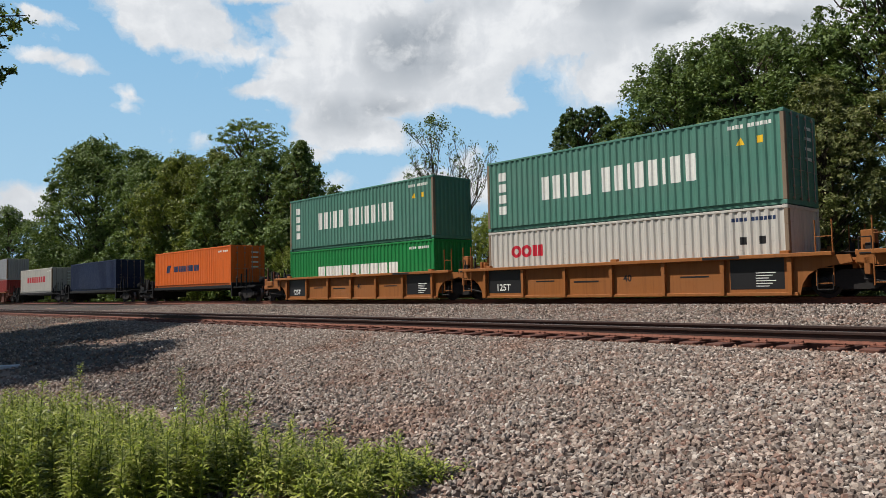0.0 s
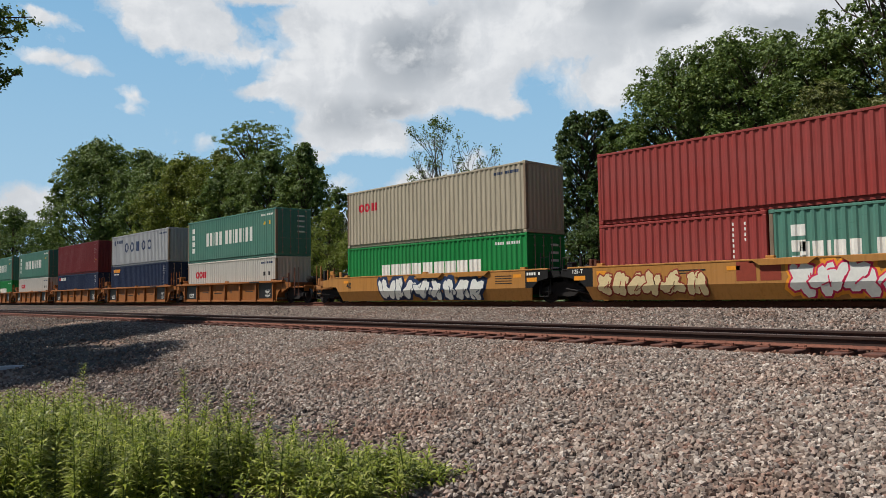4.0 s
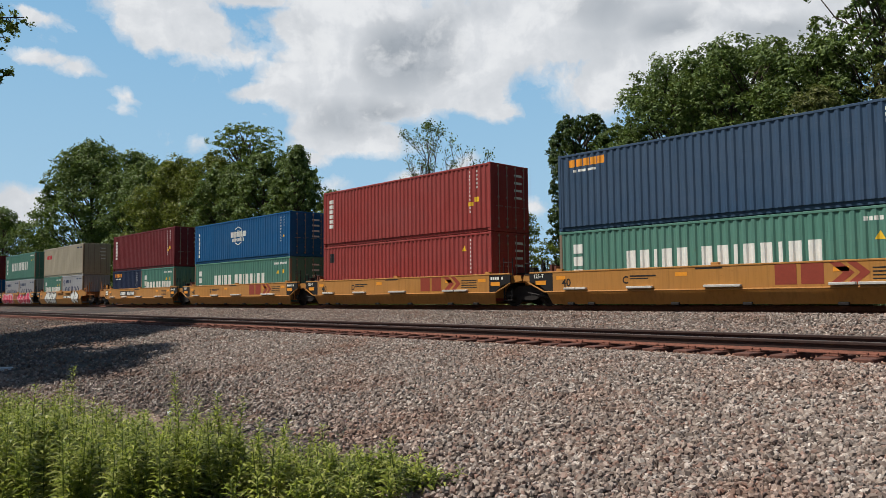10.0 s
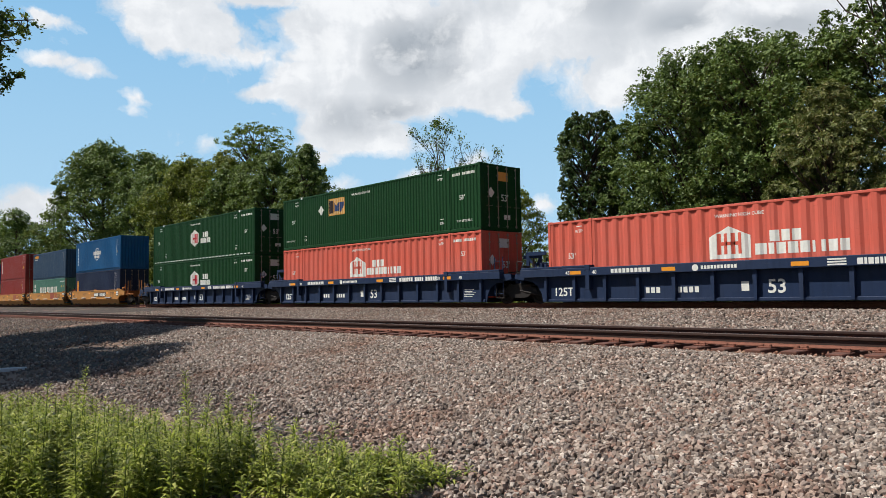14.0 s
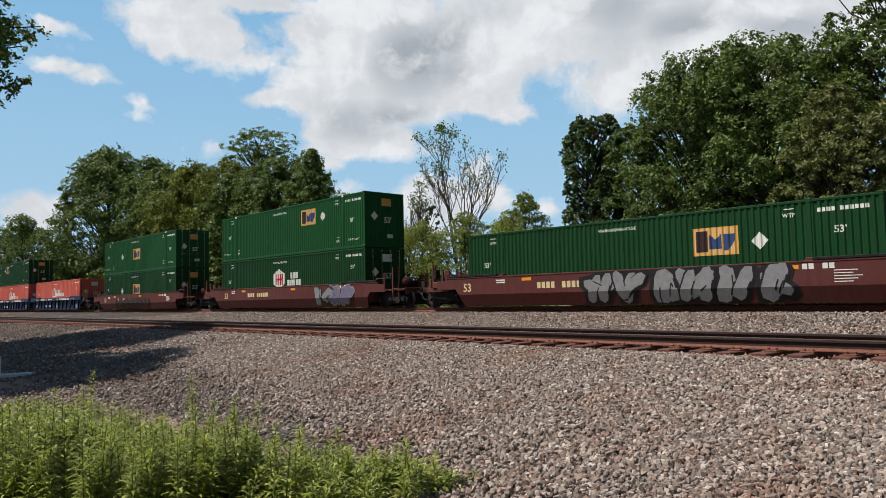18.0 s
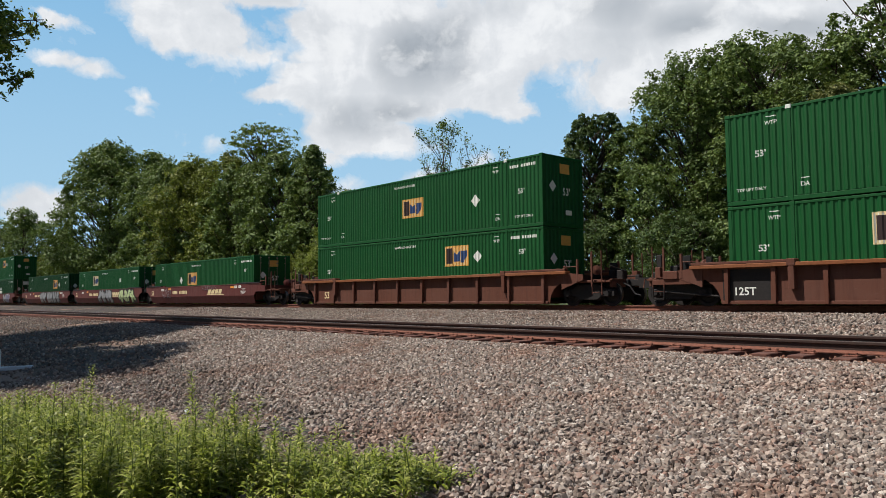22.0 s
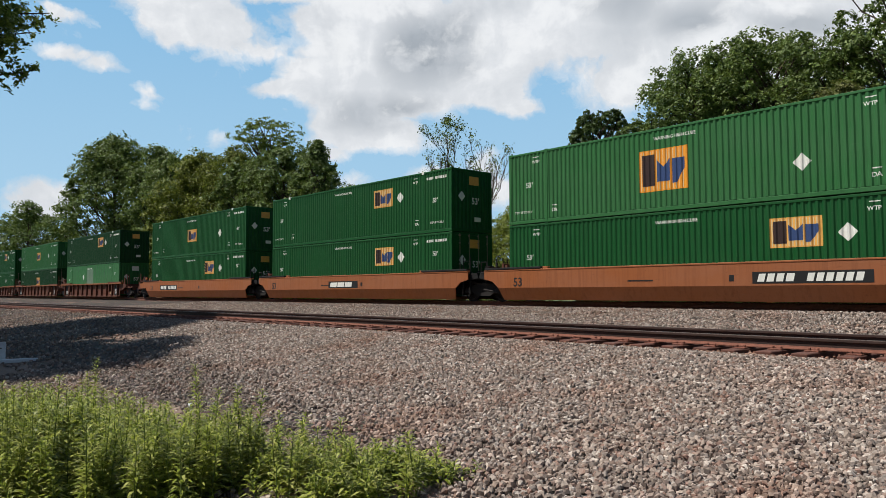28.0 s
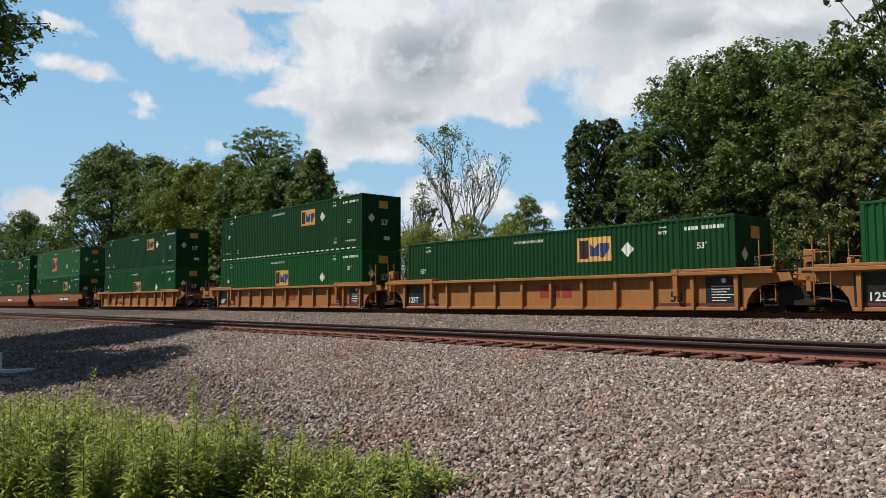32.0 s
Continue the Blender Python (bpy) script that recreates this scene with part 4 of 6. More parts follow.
    tagged(new("backdrop", me), "blue summer sky with large white and grey cumulus clouds", "sky", kind="structure")


cloud_backdrop()

# ---- containers ----
WAVE = 0.278      # one corrugation
DEEP = 0.036


def wave_points(x0, x1, period=WAVE, deep=DEEP):
    """Break points (x, depth) of the trapezoid corrugation from x0 to x1."""
    n = max(1, round((x1 - x0) / period))
    p = (x1 - x0) / n
    pts = [(x0, 0.0)]
    for i in range(n):
        a = x0 + i * p
        pts += [(a + 0.26 * p, 0.0), (a + 0.46 * p, deep), (a + 0.74 * p, deep), (a + 0.96 * p, 0.0)]
    pts.append((x1, 0.0))
    return pts


def side_spans(length):
    """Stretches of corrugated panel between the posts of a container's side."""
    if length > 13:
        k = 1.98
        return [(0.10, k - 0.06), (k + 0.06, length - k - 0.06), (length - k + 0.06, length - 0.10)]
    return [(0.12, length - 0.12)]


def side_depth(length, flat=False, broad=False, cache={}):
    key = (length, flat, broad)
    if key not in cache:
        pts = [(0.0, 0.0)]
        for a, b in side_spans(length):
            pts += [(a, 0.0), (b, 0.0)] if flat else (wave_points(a, b) if length < 13 else wave_points(a, b, 0.46 if broad else 0.205, 0.046 if broad else 0.03))
        cache[key] = pts + [(length, 0.0)]
    return cache[key]


def sheet(pts, z0, z1, y=0.012, back=0.0):
    """A corrugated sheet of real thickness along x."""
    b = Build()
    n = len(pts)
    for z in (z0, z1):
        b.v += [(x, y + d, z) for x, d in pts]
        b.v += [(x, y + d + 0.006, z) for x, d in pts]
    for i in range(n - 1):
        b.f.append((i, i + 1, 2 * n + i + 1, 2 * n + i))
        b.f.append((n + i, 3 * n + i, 3 * n + i + 1, n + i + 1))
        b.f.append((2 * n + i, 2 * n + i + 1, 3 * n + i + 1, 3 * n + i))
        b.f.append((i, n + i, n + i + 1, i + 1))
    return b


def box_meshes(length, height, width, flat, broad, cache={}):
    """The meshes of one size of container, shared by all of that size."""
    key = (length, height, flat, broad)
    if key in cache:
        return cache[key]
    m = {}
    dom = length > 13
    g = PAINT["white"]
    depth = side_depth(length, flat, broad)
    m["side"] = sheet(depth, 0.15, height - 0.10).mesh("side_panel", g)
    m["bottom"] = Build().block(0.08, length - 0.08, 0.004 if dom else 0.088, 0.15, 0.0, 0.135 if dom else 0.16, 0.01).mesh("bottom_rail", g)
    m["top"] = Build().block(0.08, length - 0.08, 0.004, 0.066, height - 0.105, height - 0.02, 0.012).mesh("top_rail", g)
    m["post"] = Build().block(0.0, 0.13, -0.003, 0.15, 0.12, height - 0.12, 0.015).mesh("corner_post", g)
    cast = Build()
    cast.block(0.0, 0.18, -0.006, 0.16, 0.0, 0.118, 0.014)
    m["casting"] = cast.mesh("corner_casting", g)
    inner = Build().block(-0.065, 0.065, -0.006, 0.1, 0.0, height, 0.012)
    m["inner_post"] = inner.mesh("lifting_post", g)
    m["inner_cast"] = Build().block(-0.085, 0.085, -0.012, 0.12, height - 0.13, height + 0.004, 0.012).mesh("lifting_casting", g)
    roof = Build()
    rp = wave_points(0.1, length - 0.1, 0.42)
    for x, d in rp:
        roof.v += [(x, 0.05, height - 0.03 - d * 0.5), (x, width - 0.05, height - 0.03 - d * 0.5)]
    for i in range(len(rp) - 1):
        roof.f.append((2 * i, 2 * i + 2, 2 * i + 3, 2 * i + 1))
    m["roof"] = roof.mesh("roof", g)
    # plain corrugated end wall, in its own x, later turned to the end
    e = sheet(wave_points(0.10, width - 0.10, 0.25), 0.15, height - 0.10)
    e.block(0.1, width - 0.1, -0.002, 0.07, 0.0, 0.16, 0.01)
    e.block(0.1, width - 0.1, -0.002, 0.07, height - 0.12, height - 0.01, 0.01)
    m["end"] = e.mesh("end_panel", g)
    # one door leaf
    d = Build()
    w = width / 2 - 0.13
    d.block(0.0, w, 0.0, 0.05, 0.16, height - 0.12, 0.008)
    for i in range(4):
        z0 = 0.30 + i * (height - 0.62) / 4
        d.block(0.12, w - 0.12, -0.02, 0.002, z0, z0 + (height - 0.62) / 4 - 0.12, 0.012)
    m["door"] = d.mesh("door", g)
    r = Build()
    r.tube((0, -0.045, 0.12), (0, -0.045, height - 0.08), 0.018, n=8)
    for z in (0.2, 0.55, height * 0.5, height - 0.5, height - 0.16):
        r.block(-0.05, 0.05, -0.06, 0.0, z - 0.03, z + 0.03, 0.006)
    m["rod"] = r.mesh("lock_rod", M_STEEL)
    h = Build()
    h.tube((0, -0.055, 0.0), (0.38, -0.06, 0.02), 0.012, n=6)
    m["handle"] = h.mesh("door_handle", M_STEEL)
    m["sill"] = Build().block(0.1, width - 0.1, 0.0, 0.08, 0.0, 0.155, 0.01).mesh("door_sill", g)
    m["header"] = Build().block(0.1, width - 0.1, 0.0, 0.08, height - 0.115, height - 0.01, 0.01).mesh("door_header", g)
    cache[key] = m
    return m


def slit(polys, x_breaks):
    """2D polygons cut at the given x positions."""
    out = []
    for poly in polys:
        lo, hi = min(p[0] for p in poly), max(p[0] for p in poly)
        cuts = [lo] + [x for x in x_breaks if lo < x < hi] + [hi]
        for a, b in zip(cuts, cuts[1:]):
            q = poly
            for s, lim in ((1, a), (-1, b)):
                r = []
                for i, p in enumerate(q):
                    n = q[(i + 1) % len(q)]
                    ip, inn = s * (p[0] - lim) >= -1e-9, s * (n[0] - lim) >= -1e-9
                    if ip:
                        r.append(p)
                    if ip != inn:
                        t = (lim - p[0]) / (n[0] - p[0])
                        r.append((lim, p[1] + t * (n[1] - p[1])))
                q = r
                if len(q) < 3:
                    break
            if len(q) >= 3:
                out.append(q)
    return out


def decal(name, polys, material, parent, depth=None, y=0.012, lift=0.003, label="", fold=None, fan=0.0):
    """Painted marking: flat polygons in x and z laid on a (corrugated) side."""
    if name == "name_lettering" and len(polys) < 16:
        for q in polys:
            decal("letter", [q], material, parent, depth, y, lift, label)
        return None
    b = Build()
    small = len(polys) > 1
    if depth:
        xs = [p[0] for p in depth]
        ds = [p[1] for p in depth]
        polys = slit(polys, xs)
        yy = lambda x: y - lift + float(np.interp(x, xs, ds))
    else:
        yy = lambda x: y - lift
    tuck = lambda z: 0.0
    if fold:
        polys = [[(p[1], p[0]) for p in q[::-1]] for q in slit([[(p[1], p[0]) for p in q[::-1]] for q in polys], [fold[0]])]
        tuck = lambda z: max(0.0, fold[0] - z) * fold[1]
    for i, q in enumerate(polys):
        k = len(b.v)
        b.v += [(p[0], yy(p[0]) + tuck(p[1]) - fan * (i % 9), p[1]) for p in q]
        b.f.append(tuple(range(k, k + len(q))))
    ob = part(name, b, material, parent, label)
    if small and name != "letter":
        ob["kind"] = "stuff"
    return ob


def rect(x, z, w, h, slant=0.0):
    return [(x, z), (x + w, z), (x + w + slant, z + h), (x + slant, z + h)]


def bars(x, z, widths, h, gap, slant=0.0):
    """A row of upright blocks standing in for lettering that is not spelled out."""
    out = []
    for w in widths:
        if w > 0:
            out.append(rect(x, z, w, h, slant))
            x += w + gap
        else:
            x -= w
    return out


def column(x, z, n, w, h, gap):
    return [rect(x, z - i * (h + gap), w, h) for i in range(n)]


def ring(x, z, r, w, n=20):
    """A ring of quads."""
    out = []
    for i in range(n):
        a, c = 2 * math.pi * i / n, 2 * math.pi * (i + 1) / n
        out.append([(x + r * math.cos(a), z + r * math.sin(a)), (x + r * math.cos(c), z + r * math.sin(c)), (x + (r - w) * math.cos(c), z + (r - w) * math.sin(c)), (x + (r - w) * math.cos(a), z + (r - w) * math.sin(a))])
    return out


def disc(x, z, rx, rz, n=16, a0=0.0, a1=2 * math.pi):
    return [[(x + rx * math.cos(a0 + (a1 - a0) * i / n), z + rz * math.sin(a0 + (a1 - a0) * i / n)) for i in range(n)]]


def words(text, height, cache={}):
    """Polygons of a short text in the built-in font, with its lower left at the origin."""
    if (text, height) not in cache:
        cu = bpy.data.curves.new("lettering", 'FONT')
        cu.body, cu.size, cu.resolution_u, cu.offset = text, height * 1.37, 3, height * 0.025
        ob = bpy.data.objects.new("lettering", cu)
        me = ob.to_mesh()
        cache[text, height] = [[(me.vertices[i].co.x, me.vertices[i].co.y) for i in p.vertices] for p in me.polygons]
        ob.to_mesh_clear()
        bpy.data.objects.remove(ob)
    return cache[text, height]


def at(polys, x, z, slant=0.0):
    return [[(p[0] + x + slant * p[1], p[1] + z) for p in q] for q in polys]


TAPED = ("hexagon", ("square", 10.15, 1.6, 0, 12.4))     # liveries with reflective tape along the bottom rail


def mark_box(ob, livery, length, height, depth, upper, flat):
    """The markings of each livery, on the side that faces the viewer."""
    def d(name, polys, mat, label=""):
        decal(name, polys, mat, ob, depth, label=label)

    L, H = length, height
    small = length < 7
    if livery in ("pale_name", "wide_name", "white_box", "tan_box", "grey_box", "grey_box_small", "navy_name", "red_name", "hexagon", "house") or isinstance(livery, tuple):
        d("number_marking", bars(L - 1.75, H - 0.42, [.1, .1, .1, .1, -.1, .1, .1, .1, .1, .1, .1], .12, .03), M_WHITE if livery not in ("white_box", "tan_box", "grey_box", "grey_box_small") else M_NAVYP, "row of small bars")
    if livery == "pale_name":
        if small:
            d("name_lettering", bars(.85, .95, [.28, .3, .1, .32, .3, -.3, .28, .3, .1, .28, .28, .1, .3, .3], .62, .09), M_WHITE, "white letter block")
        else:
            d("name_lettering", bars(2.9, H * .36, [.36, .36, .13, .38, .38], H * .31, .17) + bars(5.68, H * .36, [.36, .36, .13, .36, .36, .13, .38, .38], H * .31, .17), M_WHITE, "white letter block")
        d("script_column", column(0.62, H - 0.85, 4, .42, .34, .12), M_WHITE, "column of white square characters")
        d("warning_sticker", [[(L - 1.5, H - .95), (L - 1.22, H - .95), (L - 1.36, H - .7)]], M_YELLOWP)
        d("yellow_sticker", [rect(L - .85, H - .95, .2, .22)], M_YELLOWP)
    elif livery == "wide_name":
        d("name_lettering", bars(2.8, 1.0, [.66, .7, .66, .7, .7, .7, .66, .66, .72], .64, .08), M_WHITE, "wide white letter block")
    elif livery == "white_box":
        d("logo", ring(1.5, 1.72, .25, .13) + ring(2.03, 1.72, .25, .13) + bars(2.36, 1.5, [.22, .22], .44, .05), M_REDP, "red logo of rings and bars")
        d("sticker", [rect(L - 1.5, 1.45, .2, .24), rect(L - .9, 1.45, .2, .24)], M_BLACKP)
    elif livery == "tan_box":
        d("logo", ring(1.2, H - .92, .22, .115) + ring(1.67, H - .92, .22, .115) + bars(2.0, H - 1.12, [.2, .2], .4, .06), M_REDP, "red logo of rings and bars")
    elif livery == "grey_box":
        d("name_lettering", [q for cx in (3.5, 4.72, 7.2, 8.42) for q in ring(cx, 1.5, .4, .17)] + [rect(5.62, 1.1, .68, .8)], M_NAVYP, "large navy rounded lettering")
        d("emblem", disc(0.8, 2.0, .16, .22) + bars(1.3, 1.92, [.26, .26, .26, .26], .28, .06), M_NAVYP)
    elif livery == "grey_box_small":
        d("name_lettering", [q for cx in (1.3, 2.12, 3.85, 4.65) for q in ring(cx, 1.22, .31, .13)] + [rect(2.75, .92, .5, .62)], M_NAVYP, "large navy rounded lettering")
        d("emblem", ring(.62, 2.0, .2, .06) + [rect(.42, 1.68, .42, .07)] + bars(1.1, 1.86, [.3, .3, .3, .3], .3, .07), M_NAVYP)
    elif livery == "globe":
        c = 6.05
        d("logo", ring(c, 1.55, .58, .06, 26) + ring(c, 1.55, .34, .045, 20), M_WHITE, "white globe rings")
        d("name_lettering", bars(c - 1.0, 1.48, [.34, .36, .32, .34, .38], .34, .06), M_WHITE, "white letter block")
        d("caption", bars(c - .8, 1.2, [.15] * 8, .2, .05), M_WHITE)
        d("script_column", column(0.5, H - 0.75, 6, .22, .2, .09), M_WHITE)
        d("number_column", column(L - 1.1, H - 0.35, 9, .055, .1, .07) + column(L - .7, H - .35, 4, .055, .1, .07), M_WHITE)
        d("warning_sticker", [[(L - .85, H - 1.45), (L - .6, H - 1.45), (L - .72, H - 1.22)]], M_YELLOWP)
    elif livery == "lease_orange":
        d("name_lettering", bars(.5, H - .52, [.24, .24, .24, .24, .26] if small else [.27, .27, .27, .27, .3], .28, .05), M_ORANGEP, "orange letter block")
        d("caption", bars(.7, H - .72, [.12, .36, .34], .09, .08), M_WHITE)
        d("number_column", column(L - 1.1, H - 0.35, 9, .055, .1, .07) + column(L - .7, H - .35, 4, .055, .1, .07), M_WHITE)
    elif livery == "lease_white":
        d("logo", bars(.45, H - .55, [.22, .2], .26, .05), M_REDP)
        d("name_lettering", bars(1.0, H - .55, [.26, .26, .26, .26, .28], .3, .04), M_WHITE, "white letter block")
        d("number_column", column(L - 1.1, H - 0.35, 9, .055, .1, .07) + column(L - .7, H - .35, 4, .055, .1, .07), M_WHITE)
        d("warning_sticker", [[(L - .9, .35), (L - .62, .35), (L - .76, .6)]], M_YELLOWP)
    elif livery == "column_white":
        d("script_column", column(0.5, H - 0.65, 6, .34, .19, .07), M_WHITE, "upright column of white blocks")
        d("number_column", column(L - 1.25, H - 0.35, 11, .055, .1, .07) + column(L - .85, H - .35, 5, .055, .1, .07), M_WHITE)
        d("yellow_sticker", [rect(L - .95, H - 1.6, .26, .2), rect(L - 1.35, H - 1.75, .3, .16)], M_YELLOWP)
    elif livery == "plain_numbers":
        d("number_column", column(L - 1.1, H - 0.4, 10, .055, .1, .07) + column(L - .7, H - .4, 4, .055, .1, .07), M_WHITE)
        d("warning_sticker", [[(L - .85, H - 1.75), (L - .57, H - 1.75), (L - .71, H - 1.5)]], M_YELLOWP)
    elif livery == "patch":
        d("logo_patch", [rect(.5, H - .85, .42, .42), rect(1.0, H - .85, .5, .42)], M_WHITE, "white rectangular patch")
        d("number_column", column(L - 1.2, H - 0.4, 12, .055, .1, .07) + column(L - .75, H - .4, 5, .055, .1, .07), M_WHITE)
    elif livery == "square_logo":
        d("logo", [rect(.55, H - .85, .42, .46)], M_BLACKP, "small dark square logo")
        d("number_column", column(L - 1.25, H - 0.35, 11, .055, .1, .07), M_WHITE)
        d("warning_sticker", [[(L - 1.75, H - .75), (L - 1.47, H - .75), (L - 1.61, H - .5)]], M_YELLOWP)
    elif livery == "orange_script":
        d("script_column", [rect(.42, .75, .36, 1.35)], M_ORANGEP, "tall orange patch")
        d("number_column", column(L - 1.4, H - 0.4, 11, .055, .1, .07) + column(L - 1.0, H - .4, 5, .055, .1, .07), M_WHITE)
    elif livery == "navy_name":
        d("logo", [rect(2.0, 1.05, .6, .56, .2)], M_NAVYP, "navy slanted logo")
        d("name_lettering", bars(3.3, 1.08, [.36, .36, .36, .36, .36, .2, .36, .36, .36, .36], .42, .08), M_NAVYP, "navy letter block")
    elif livery == "red_name":
        d("name_lettering", bars(2.9, 1.1, [.62] * 8, .62, .26), M_REDP, "red letter block")
    elif livery in ("hexagon", "house"):
        x, z = (6.8, 1.55) if livery == "hexagon" else (6.55, 1.66)
        if livery == "house":
            d("logo", [[(x, z - .5), (x + 1.35, z - .5), (x + 1.35, z + .2), (x + .675, z + .52), (x, z + .2)]], M_WHITE, "white house-shaped logo")
            bg = PAINT["salmon"]
        else:
            d("logo", [[(x, z - .3), (x + .65, z - .6), (x + 1.3, z - .3), (x + 1.3, z + .3), (x + .65, z + .6), (x, z + .3)]], M_WHITE, "white six-sided logo")
            bg = M_REDP
        decal("logo_bars", [rect(x + .28, z - .36, .12, .66), rect(x + .50, z - .36, .12, .66), rect(x + .74, z - .36, .12, .66), rect(x + .96, z - .36, .12, .66), rect(x + .40, z - .08, .56, .11)], bg, ob, depth, lift=0.006)
        if livery == "hexagon":
            d("name_lettering", bars(x + 1.95, z - .02, [.26, .24, .24], .36, .06) + bars(x + 1.62, z - .42, [.3, .16, .26, .26, .26], .34, .06), M_WHITE, "rounded white letter block")
        else:
            d("name_lettering", bars(x + 1.95, z - .04, [.28, .26, .26], .34, .06) + bars(x + 1.5, z - .42, [.34, .18, .28, .28, .28, .08, -.12, .12, .26, .24], .34, .06), M_WHITE, "rounded white letter block")
    elif isinstance(livery, tuple):
        _, x, z, pale, dx = livery
        w, h = (1.85, 1.45) if pale == 2 else (1.52, .9)
        d("logo_square", [rect(x, z, w, h)], M_CREAM if pale == 1 else M_ORANGEP if pale == 2 else M_AMBER, "square logo panel")
        decal("logo_stripes", [rect(x + .05 + .1 * k * w / 1.5, z + .04, .03, h - .08) for k in range(14)], M_CREAM if pale != 1 else M_WHITE, ob, depth, lift=0.0045)
        k, j = w / 1.52, h / .9
        decal("logo_block", [rect(x + .10 * k, z + .12 * j, .40 * k, .68 * j)], M_UMBER, ob, depth, lift=0.007)
        decal("logo_block", [[(x + .56 * k, z + .2 * j), (x + .98 * k, z + .2 * j), (x + .98 * k, z + .68 * j), (x + .77 * k, z + .5 * j), (x + .56 * k, z + .68 * j)]], M_STEELBLUE, ob, depth, lift=0.007)
        decal("logo_block", [[(x + 1.04 * k, z + .14 * j), (x + 1.18 * k, z + .14 * j), (x + 1.42 * k, z + .44 * j), (x + 1.42 * k, z + .66 * j), (x + 1.04 * k, z + .66 * j)]], M_STEELBLUE, ob, depth, lift=0.007)
        if dx:
            d("diamond_placard", [[(dx, z + .1), (dx + .27, z + .37), (dx, z + .64), (dx - .27, z + .37)]], M_WHITE)
    if upper and livery in TAPED:
        decal("reflective_dashes", [rect(.3 + .5 * k, .05, .28, .06) for k in range(int((L - .5) / .5))], M_WHITE, ob, None, y=.004, label="row of white reflective dashes")
    if length > 13:
        zt = 1.4 if upper else 1.85
        d("size_marking", at(words("53'", .21), .92, 1.45), M_WHITE)
        d("size_marking", at(words("53'", .21), L - 1.32, zt), M_WHITE)
        d("caption", at(words("WARNING HIGH CUBE", .11), L * .42, H - .42), M_WHITE)
        d("lift_mark", at(words("WTP", .125), 1.25, H - .5) + [rect(1.3, H - .27, .3, .03)], M_WHITE)
        d("lift_mark", at(words("WTP", .125), L - 2.75, H - .5) + [rect(L - 2.7, H - .27, .3, .03)], M_WHITE)
        if upper:
            d("lift_mark", at(words("DA", .135), 2.25, .4) + [rect(2.27, .63, .24, .03)], M_WHITE)
            d("lift_mark", at(words("DA", .135), L - 2.6, .4) + [rect(L - 2.58, .63, .24, .03)], M_WHITE)
            if isinstance(livery, tuple):
                d("caption", at(words("TOP LIFT ONLY", .1), L - 1.5, .42) + at(words("TOP LIFT ONLY", .095), .32, .42), M_WHITE)
    if flat:
        for k in range(18):
            if 2.1 < .4 + k * .9 < L - 2.1:
                d("panel_seam", [rect(.4 + k * .9, .2, .035, H - .36)], M_BLACKP)
        decal("repair_panel", [rect(6.9, .2, 1.9, H - .62)], PAINT["pale_green"], ob, depth)
        d("diamond_placard", [[(5.75, 1.5), (6.0, 1.75), (5.75, 2.0), (5.5, 1.75)]], M_WHITE)


